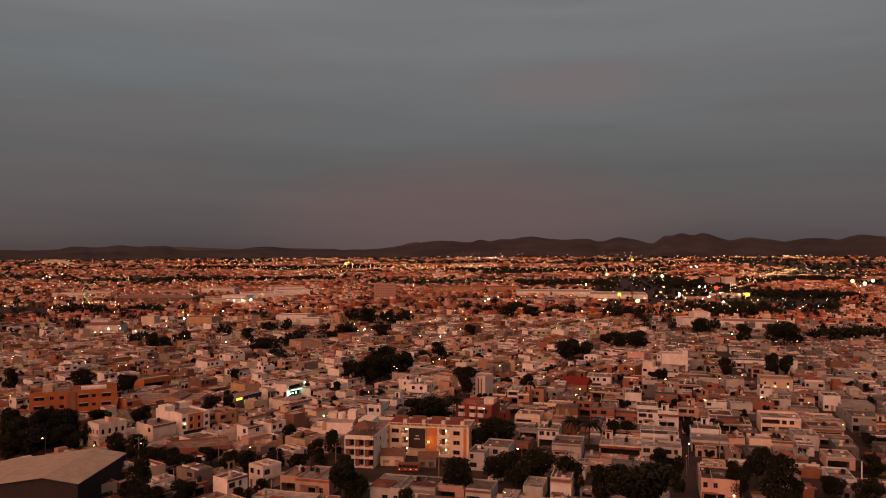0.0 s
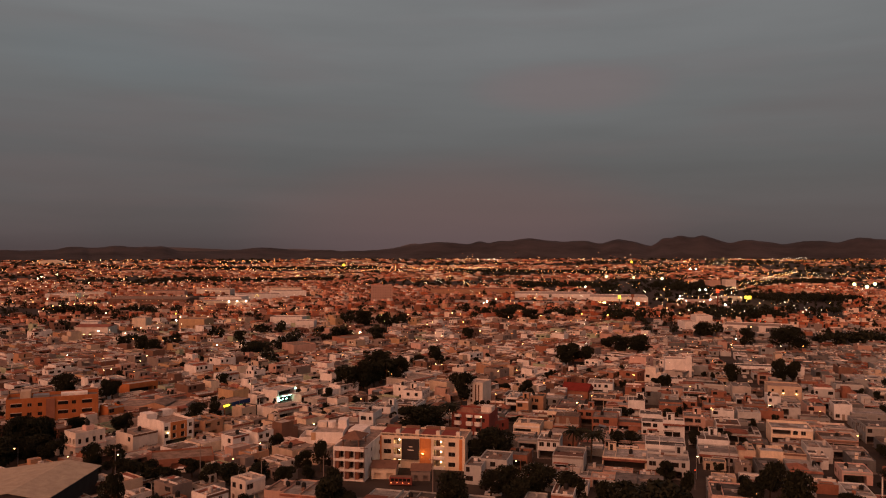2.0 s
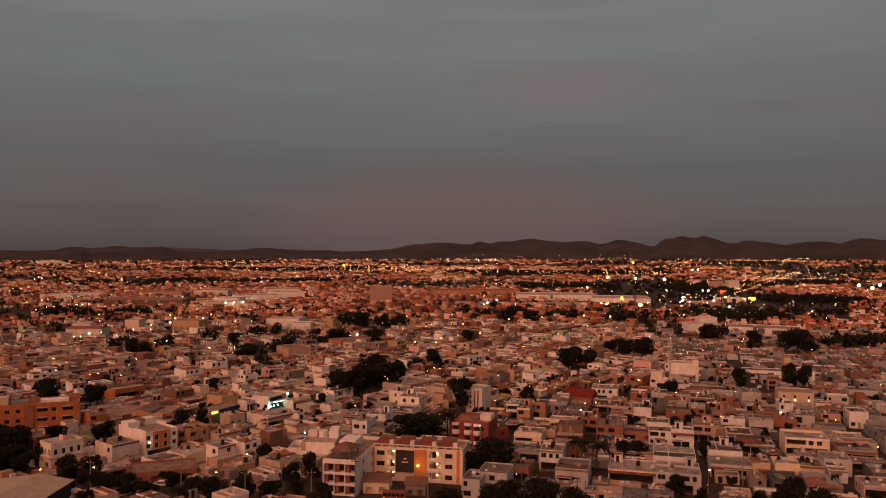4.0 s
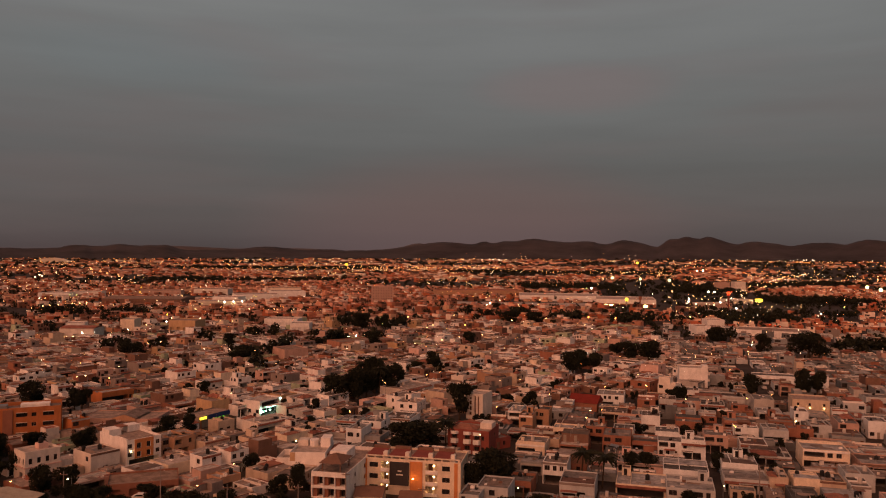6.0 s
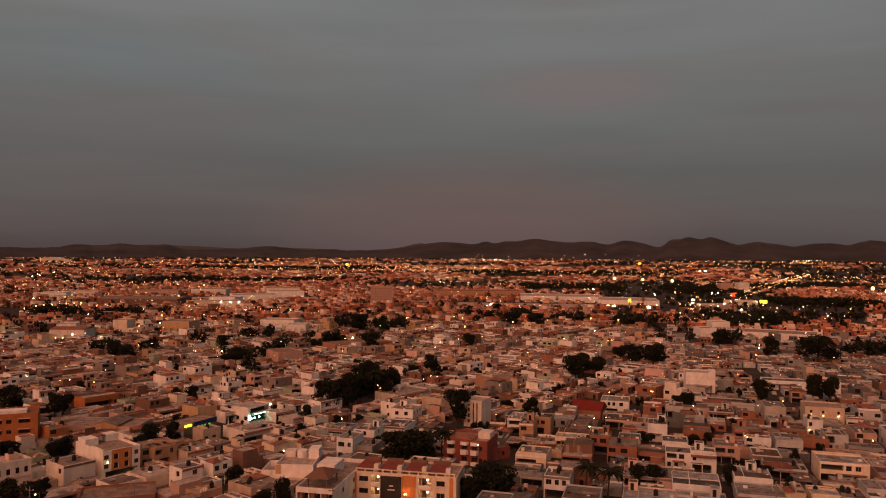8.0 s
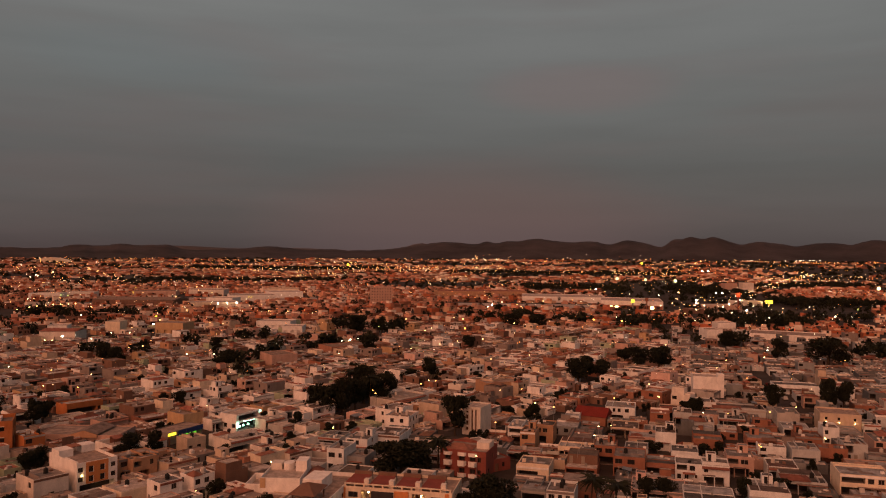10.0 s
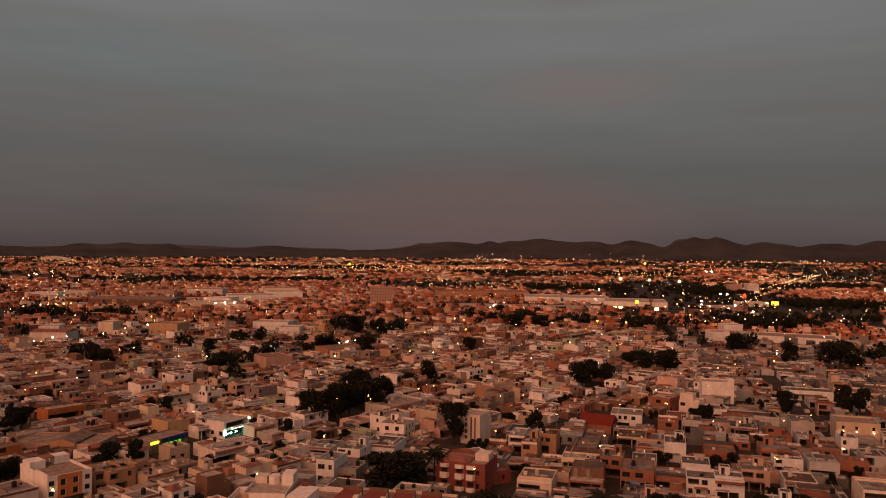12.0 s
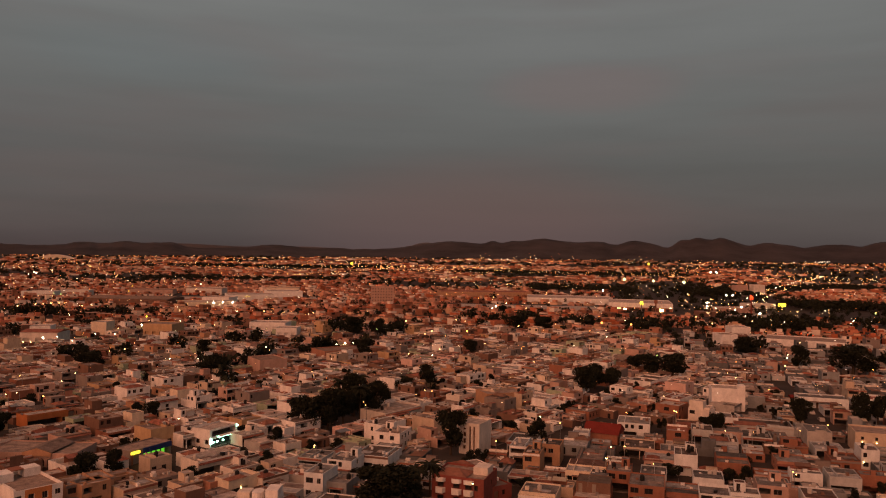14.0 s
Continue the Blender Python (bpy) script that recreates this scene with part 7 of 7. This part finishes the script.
    bead("white_far", -140, 507, 6, 0.46)
    bead("amber_far", -136, 508, 6, 0.46)
    bead("white_far", -118, 493, 6, 0.44)
    bead("white_far", -117, 493, 6, 0.44)
    bead("amber_far", -135, 663, 6, 0.59)
    bead("amber_far", -103, 578, 6, 0.51)
    bead("amber_far", -102, 597, 6, 0.53)
    bead("sodium_far", -79, 603, 6, 0.97)
    bead("amber_far", -91, 676, 6, 0.59)
    bead("amber_far", -100, 687, 6, 0.60)
    bead("amber_far", -59, 540, 6, 0.47)
    bead("amber_far", -80, 505, 6, 0.44)
    bead("white_far", -79, 480, 6, 0.42)
    bead("amber_far", -92, 481, 6, 0.42)
    bead("amber_far", -26, 471, 6, 0.41)
    bead("white_far", -86, 818, 6, 1.32)
    bead("white_far", -86, 850, 6, 1.37)
    bead("white_far", -77, 823, 6, 0.72)
    bead("white_far", -80, 896, 6, 0.78)
    bead("amber_far", -55, 833, 6, 0.73)
    bead("amber_far", -37, 926, 6, 0.81)
    bead("yellow_far", -9, 713, 6, 0.63)
    bead("amber_far", -22, 678, 6, 0.59)
    bead("amber_far", -48, 651, 6, 0.57)
    bead("white_far", -0, 855, 6, 0.75)
    bead("sodium_far", 13, 702, 6, 1.15)
    bead("sodium_far", 35, 696, 6, 1.14)
    bead("yellow_far", 61, 942, 6, 1.56)
    bead("white_far", 139, 1007, 6, 1.71)
    bead("white_far", 130, 947, 6, 1.61)
    bead("white_far", 192, 1186, 6, 2.04)
    bead("white_far", 201, 1191, 6, 2.06)
    bead("white_far", 164, 944, 6, 1.64)
    bead("white_far", 163, 853, 6, 1.49)
    bead("yellow_far", 212, 974, 6, 1.73)
    bead("green_far", 37, 512, 6, 0.85)
    bead("white_far", 11, 483, 6, 0.79)
    bead("red_far", 227, 1204, 6, 1.14)
    bead("yellow_far", 103, 624, 6, 0.58)
    bead("amber_far", 100, 651, 6, 0.60)
    bead("white_far", 227, 799, 6, 0.80)
    bead("green_far", 280, 901, 6, 0.92)
    bead("white_far", 106, 526, 6, 0.50)
    bead("amber_far", 97, 494, 6, 0.47)
    bead("red_far", 151, 670, 6, 0.65)
    bead("red_far", 153, 662, 6, 0.64)
    bead("red_far", 155, 656, 6, 0.64)
    bead("amber_far", 100, 729, 6, 0.67)
    bead("white_far", 86, 893, 6, 0.81)
    bead("amber_far", 104, 943, 6, 0.86)
    bead("white_far", 149, 897, 6, 0.84)
    bead("white_far", 142, 813, 6, 0.76)
    bead("amber_far", 161, 807, 6, 0.77)
    bead("amber_far", 208, 990, 6, 0.95)
    bead("white_far", 163, 764, 6, 0.73)
    bead("amber_far", 206, 891, 6, 0.86)
    bead("white_far", 114, 772, 6, 0.71)
    bead("amber_far", 97, 794, 6, 0.73)
    bead("white_far", 193, 1032, 6, 0.97)
    bead("white_far", 133, 914, 6, 0.85)
    bead("amber_far", 142, 1189, 6, 1.09)
    bead("white_far", 106, 1104, 6, 1.00)
    bead("white_far", -1026, 1394, 6, 1.68)
    bead("white_far", -958, 1292, 6, 1.56)
    bead("white_far", -1066, 1499, 6, 3.28)
    bead("white_far", -984, 1346, 6, 1.62)
    bead("white_far", -416, 3650, 6, 3.19)
    bead("white_far", -369, 3715, 6, 3.24)
    bead("white_far", -346, 3748, 6, 3.27)
    bead("white_far", 29, 1239, 6, 2.03)
    bead("green_far", 21, 1235, 6, 1.09)
    bead("white_far", 373, 2460, 6, 4.21)
    bead("white_far", 391, 2467, 6, 4.25)
    bead("amber_far", 462, 3199, 6, 2.96)
    # the avenue that runs away from the junction, a row of lamps on each side
    bends = [(165, 955), (210, 1089), (330, 1454), (504, 1957), (658, 2380)]
    for (x0, y0), (x1, y1) in zip(bends, bends[1:]):
        n = int(math.hypot(x1 - x0, y1 - y0) / 27)
        for i in range(n):
            x, y = x0 + (x1 - x0) * i / n, y0 + (y1 - y0) * i / n
            for e in (-9, 9):
                if rng.random() < 0.8:
                    bead(rng.choice(("amber_far", "amber_far", "white_far", "sodium_far")), x + e + rng.uniform(-3, 3), y + rng.uniform(-8, 8), 8, y * 0.00045 * rng.uniform(0.6, 1.5))
    # golden avenues of the plain, seen nearly end on
    for x0, y0, x1, y1, n, k in ((-696, 2327, -205, 2441, 60, "amber_far"), (-691, 2366, -206, 2473, 25, "sodium_far"), (-1219, 1835, -691, 1167, 30, "amber_far"), (991, 3796, 1364, 4086, 40, "white_far"), (-1400, 3154, -953, 3705, 30, "amber_far")):
        for i in range(n):
            f = (i + rng.uniform(-0.4, 0.4)) / n
            x, y = x0 + (x1 - x0) * f + rng.uniform(-9, 9), y0 + (y1 - y0) * f + rng.uniform(-9, 9)
            bead(k, x, y, 8, math.hypot(x, y) * 0.0004 * rng.uniform(0.6, 1.2))
    # lit quarters round the junction and beside the halls
    for q, n in ((((132.1, 1273.9), (265.2, 1331.3), (169.9, 711.5), (103.1, 770.1)), 75), (((-439.6, 914.3), (-312.3, 966.3), (-209.1, 667.9), (-317.2, 632.2)), 60)):
        for _ in range(n):
            f, g = rng.random(), rng.random()
            x = (q[0][0] * (1 - f) + q[1][0] * f) * (1 - g) + (q[3][0] * (1 - f) + q[2][0] * f) * g
            y = (q[0][1] * (1 - f) + q[1][1] * f) * (1 - g) + (q[3][1] * (1 - f) + q[2][1] * f) * g
            bead(rng.choice(("amber_far", "sodium_far", "white_far", "amber_far")), x, y, rng.uniform(5, 9), math.hypot(x, y) * 0.00047 * (rng.uniform(0.35, 0.7) if rng.random() < 0.8 else rng.uniform(0.9, 1.5)))
    # hamlets on the lower slopes of the hills
    for _ in range(70):
        a, r = radians(rng.uniform(85, 98)), rng.uniform(3850, 4250)
        bead(rng.choice(("amber_far", "white_far", "dim_far")), r * math.cos(a), r * math.sin(a), 8 + max(0, (r - 4000) * 0.1), 1.25 * rng.uniform(0.6, 1.1))
    for k, sh in s.items():
        tagged(part("city_lights", sh, None), "scattered glowing street lamps of the distant city", "street lights", kind="stuff")


far_lights()


def floodlight(x, y, h, r, mat):
    """A tall mast with a bright head."""
    ob = thing("floodlight_mast", "tall floodlight mast glowing over the distant city", "floodlight", "floodlight masts")
    p = Shape()
    tube(p, (0, 0, 0), (0, 0, h), 0.4, 0.25, "metal")
    part("mast", p, ob)
    b = Shape()
    for i in range(8):
        for j in range(5):
            q = []
            for ii, jj in ((i, j), (i + 1, j), (i + 1, j + 1), (i, j + 1)):
                th, ph = 6.28318 * ii / 8, math.pi * jj / 5
                q.append((r * math.sin(ph) * math.cos(th), r * math.sin(ph) * math.sin(th), h + r * math.cos(ph)))
            b.face(q[::-1], mat)
    part("lamp_head", b, ob, "glowing lamp head")
    ob.matrix_basis = pose(x, y, plain_z(x, y))


floodlight(77, 1561, 12, 2.7, "flood")
floodlight(126, 1522, 12, 2.4, "flood")
floodlight(174, 1484, 12, 2.7, "flood")
floodlight(230, 2855, 14, 4.3, "yellow_far")
floodlight(-702, 2393, 13, 4.1, "yellow_far")
floodlight(412, 1164, 14, 2.7, "flood")
floodlight(426, 1253, 14, 2.6, "flood")
floodlight(464, 1278, 14, 2.6, "flood")


def sign_pylon(x, y, h, w, post, board, label):
    """A tall roadside sign on a square post."""
    ob = thing("sign_pylon", label, "sign", "roadside signs")
    p = Shape()
    p.box(-0.6, 0.6, -0.6, 0.6, 0, h - 2.0, post)
    part("post", p, ob)
    b = Shape()
    b.box(-w / 2, w / 2, -0.5, 0.5, h - 3.6, h, board, bottom=True)
    part("board", b, ob, "glowing sign board")
    ob.matrix_basis = pose(x, y, 0, 0, 0, 10)


sign_pylon(59, 910, 11.0, 3.0, "metal", "yellow_far", "tall glowing yellow sign beside the shopping mall")
sign_pylon(74, 917, 12.5, 3.4, "brick", "brick", "brick-red sign tower beside the shopping mall")
sign_pylon(157, 862, 22.0, 2.8, "deepred", "red_far", "tall red pylon sign over the junction")
sign_pylon(217, 996, 8.0, 8.0, "metal", "yellow_far", "broad glowing yellow billboard by the avenue")


def lamp_kind(mat, label):
    ob = thing("street_lamp", label, "street lamp", "street lamps")
    p = Shape()
    tube(p, (0, 0, 0), (0, 0, 6.3), 0.09, 0.06, "metal")
    part("pole", p, ob)
    a = Shape()
    tube(a, (0, 0, 6.2), (0, -1.2, 6.6), 0.05, 0.04, "metal", 5)
    part("arm", a, ob)
    h = Shape()
    h.box(-0.16, 0.16, -1.7, -1.1, 6.58, 6.74, "metal", bottom=True)
    head = part("head", h, ob)
    b = Shape()
    for i in range(8):
        for j in range(4):
            q = []
            for ii, jj in ((i, j), (i + 1, j), (i + 1, j + 1), (i, j + 1)):
                th, ph = 6.28318 * ii / 8, math.pi * jj / 4
                q.append((0.19 * math.sin(ph) * math.cos(th), -1.4 + 0.19 * math.sin(ph) * math.sin(th), 6.44 + 0.16 * math.cos(ph)))
            b.face(q[::-1], mat)
    part("bulb", b, head, "glowing lamp globe")
    return [ob, False]


SODIUM = lamp_kind("sodium", "tall steel street lamp with a glowing orange bulb")
COOL = lamp_kind("cool", "tall steel street lamp with a glowing pale bulb")
LAMP_RNG = random.Random(8)
def street_lamp(x, y):
    plant(SODIUM if LAMP_RNG.random() < 0.65 else COOL, pose(x, y + 1.4, 0))


street_lamp(49.5, 290.1)
street_lamp(-28.0, 263.7)
street_lamp(-27.1, 305.1)
street_lamp(-31.1, 361.5)
street_lamp(-22.9, 366.0)
street_lamp(-88.7, 342.2)
street_lamp(34.0, 225.2)
street_lamp(7.6, 196.1)
street_lamp(42.1, 194.5)
street_lamp(-85.9, 201.3)
street_lamp(-129.2, 195.7)
street_lamp(-169.0, 226.7)
street_lamp(-148.6, 200.6)
street_lamp(127.3, 369.4)
street_lamp(85.4, 293.4)
street_lamp(85.1, 257.8)
street_lamp(3.6, 293.9)
street_lamp(-9.6, 333.6)
street_lamp(-74.7, 286.4)
street_lamp(-117.6, 199.9)
street_lamp(75.2, 352.2)
street_lamp(29.1, 362.0)
street_lamp(49.1, 336.1)
street_lamp(20.1, 182.6)
street_lamp(-13.6, 173.3)
street_lamp(-203.4, 256.8)
street_lamp(29.2, 361.1)
street_lamp(5.1, 306.5)
street_lamp(-87.0, 343.7)
street_lamp(-90.1, 338.7)
street_lamp(-79.1, 350.0)
street_lamp(-76.7, 344.5)
street_lamp(-62.6, 378.4)
street_lamp(-59.5, 377.0)
street_lamp(-63.9, 368.6)
street_lamp(28.7, 362.6)
street_lamp(40.8, 335.3)
street_lamp(63.9, 341.5)
street_lamp(49.4, 292.2)
street_lamp(-75.1, 287.9)
street_lamp(12.2, 355.4)
street_lamp(28.0, 389.9)
street_lamp(64.3, 444.6)
street_lamp(101.8, 409.6)
street_lamp(135.8, 489.4)
street_lamp(-203.9, 333.2)
street_lamp(-190.9, 330.2)
street_lamp(3.3, 293.8)
street_lamp(9.0, 308.3)
street_lamp(-204.8, 359.0)
street_lamp(-211.7, 376.9)
street_lamp(-205.6, 329.9)
street_lamp(-127.3, 309.2)
street_lamp(-228.2, 365.0)


# ---- vehicles ----
def car_kind(paint, label):
    """A parked saloon, nose along +x."""
    ob = thing("car", label, "car", "parked cars")
    s = Shape()
    prof = [(-2.1, 0.35), (-2.1, 0.85), (-1.5, 0.95), (-1.0, 1.42), (0.5, 1.42), (1.15, 0.95), (2.0, 0.82), (2.1, 0.35)]
    for (xa, za), (xb, zb) in zip(prof, prof[1:]):
        s.face(((xa, -0.85, za), (xa, 0.85, za), (xb, 0.85, zb), (xb, -0.85, zb)), paint)
    for y in (-0.85, 0.85):
        q = [(x, y, z) for x, z in prof]
        s.face(q if y > 0 else q[::-1], paint)
    s.face(((-2.1, 0.85, 0.35), (-2.1, -0.85, 0.35), (2.1, -0.85, 0.35), (2.1, 0.85, 0.35)), "dark")
    part("body", s, ob)
    for y in (-0.862, 0.862):
        g = Shape()
        q = [(-1.35, y, 0.95), (0.95, y, 0.95), (0.45, y, 1.34), (-0.95, y, 1.34)]
        g.face(q if y < 0 else q[::-1], "glass")
        part("side_window", g, ob)
    g = Shape()
    g.face(((1.13, -0.75, 0.99), (1.13, 0.75, 0.99), (0.56, 0.7, 1.405), (0.56, -0.7, 1.405)), "glass")
    part("windscreen", g, ob)
    for x in (-1.3, 1.3):
        for y in (-0.88, 0.68):
            t = Shape()
            tube(t, (x, y, 0.32), (x, y + 0.2, 0.32), 0.32, 0.32, "dark", 12)
            wheel, rim = part("wheel", t, ob), Shape()
            tube(rim, (x, y - 0.01 if y < 0 else y + 0.2, 0.32), (x, y - 0.02 if y < 0 else y + 0.21, 0.32), 0.18, 0.17, "metal", 10)
            part("rim", rim, wheel)
    return [ob, False]


CARS = [car_kind("white", "white parked saloon car"), car_kind("grey", "grey parked saloon car"), car_kind("red", "dark red parked saloon car")]
def parked(i, x, y, ang):
    plant(CARS[i], pose(x, y, 0, 0, 0, ang))


parked(0, -103.8, 208.1, 13)
parked(1, 38.6, 265.3, 86)
parked(0, -18.3, 203.0, 1)
parked(0, -176.2, 306.1, 46)
parked(1, -167.6, 314.6, 46)
parked(0, -134.5, 309.0, 51)
parked(1, -109.0, 250.3, 39)
parked(1, 84.4, 403.1, 88)
parked(0, 85.2, 425.3, 88)
parked(1, 84.1, 389.8, 88)
parked(0, 41.3, 203.9, 86)
parked(0, -74.1, 196.3, 3)
parked(2, 85.6, 437.1, 88)
parked(1, -106.7, 289.7, 56)
parked(0, -104.6, 298.5, 56)


def bus(x, y, ang):
    ob = thing("bus", "dark red bus with lit lamps standing before the apartments", "bus")
    s = Shape()
    s.box(-3.6, 3.6, -1.2, 1.2, 0.45, 2.9, "deepred", "brown", True)
    part("body", s, ob)
    for i in range(5):
        plate(ob, "window", -3.2 + i * 1.32, -2.1 + i * 1.32, -1.23, -1.2, 1.6, 2.5, "glass")
    for i in range(4):
        lamp_box(ob, -3.0 + i * 1.9, -1.3, 1.0, "dim_far", 0.25, 0.12, 0.2)
    for cx in (-2.4, 2.4):
        for cy in (-1.22, 0.98):
            t = Shape()
            tube(t, (cx, cy, 0.5), (cx, cy + 0.24, 0.5), 0.5, 0.5, "dark", 14)
            part("wheel", t, ob)
    ob.matrix_basis = pose(x, y, 0, 0, 0, ang) @ Matrix.Diagonal((0.8, 0.8, 0.8, 1))


bus(-42.7, 207.6, 4)

def white_pole(x, y):
    # Plain white street pole without a flag.
    ob = thing("flagpole", "slender white steel pole beside the road", "pole")
    p = Shape()
    tube(p, (0, 0, 0), (0, 0, 9.0), 0.22, 0.16, "white", 10)
    part("shaft", p, ob)
    f = Shape()
    f.box(-0.4, 0.4, -0.4, 0.4, 0, 0.15, "pave")
    part("base", f, ob)
    ob.matrix_basis = pose(x, y, 0)


white_pole(71.7, 203.9)


def utility_pole(x, y, ang):
    ob = thing("utility_pole", "dull cement utility pole with a crossarm", "utility pole", "utility poles")
    p = Shape()
    tube(p, (0, 0, 0), (0, 0, 9.5), 0.15, 0.10, "dim", 8)
    part("pole", p, ob)
    a = Shape()
    a.box(-1.0, 1.0, -0.06, 0.06, 8.7, 8.85, "brown", bottom=True)
    part("crossarm", a, ob)
    for i in (-0.9, 0.0, 0.9):
        q = Shape()
        q.box(i - 0.06, i + 0.06, -0.05, 0.05, 8.85, 9.05, "white")
        part("insulator", q, ob)
    ob.matrix_basis = pose(x, y, 0, 0, 0, ang)


for x, y, a in ((-60.2, 197.2, 3), (-115.7, 195.7, -5), (27.2, 196.1, 7), (-75.2, 194.0, 1), (-52.8, 208.5, 3), (43.7, 233.3, 83), (-33.2, 201.0, 3), (44.3, 259.9, 83), (1.1, 201.2, 3), (-95.9, 203.0, -5)):
    utility_pole(x, y, a)


def traffic_light(x, y):
    ob = thing("traffic_light", "traffic light showing red on a slim post", "traffic light")
    p = Shape()
    tube(p, (0, 0, 0), (0, 0, 4.5), 0.08, 0.07, "metal")
    part("post", p, ob)
    h = Shape()
    h.box(-0.18, 0.18, -0.15, 0.15, 4.3, 5.3, "dark", bottom=True)
    part("housing", h, ob)
    q = Shape()
    q.box(-0.13, 0.13, -0.2, -0.151, 5.0, 5.26, "red_far", bottom=True)
    part("red_lamp", q, ob, "glowing red lamp")
    ob.matrix_basis = pose(x, y, 0)


traffic_light(32.1, 216.9)


def string_lights(x0, y0, x1, y1, z, n):
    """Small bulbs on a sagging wire between two posts."""
    ob = thing("string_lights", "string of small warm bulbs over a yard", "string lights")
    pts = [(x0 + (x1 - x0) * i / n - x0, y0 + (y1 - y0) * i / n - y0, z - 0.8 * math.sin(math.pi * i / n)) for i in range(n + 1)]
    w = Shape()
    for a, b in zip(pts, pts[1:]):
        tube(w, a, b, 0.012, 0.012, "dark", 4)
    part("wire", w, ob)
    for q in (pts[0], pts[-1]):
        t = Shape()
        tube(t, (q[0], q[1], 0), q, 0.06, 0.05, "metal", 6)
        part("post", t, ob)
    for a in pts[1:-1]:
        b = Shape()
        b.box(a[0] - 0.022, a[0] + 0.022, a[1] - 0.022, a[1] + 0.022, a[2] - 0.07, a[2] - 0.01, "corridor", bottom=True)
        part("bulb", b, ob)
    ob.matrix_basis = pose(x0, y0, 0)


string_lights(-138.3, 231.0, -130.6, 237.2, 3.6, 11)
string_lights(-134.6, 228.3, -128.6, 233.2, 3.4, 8)
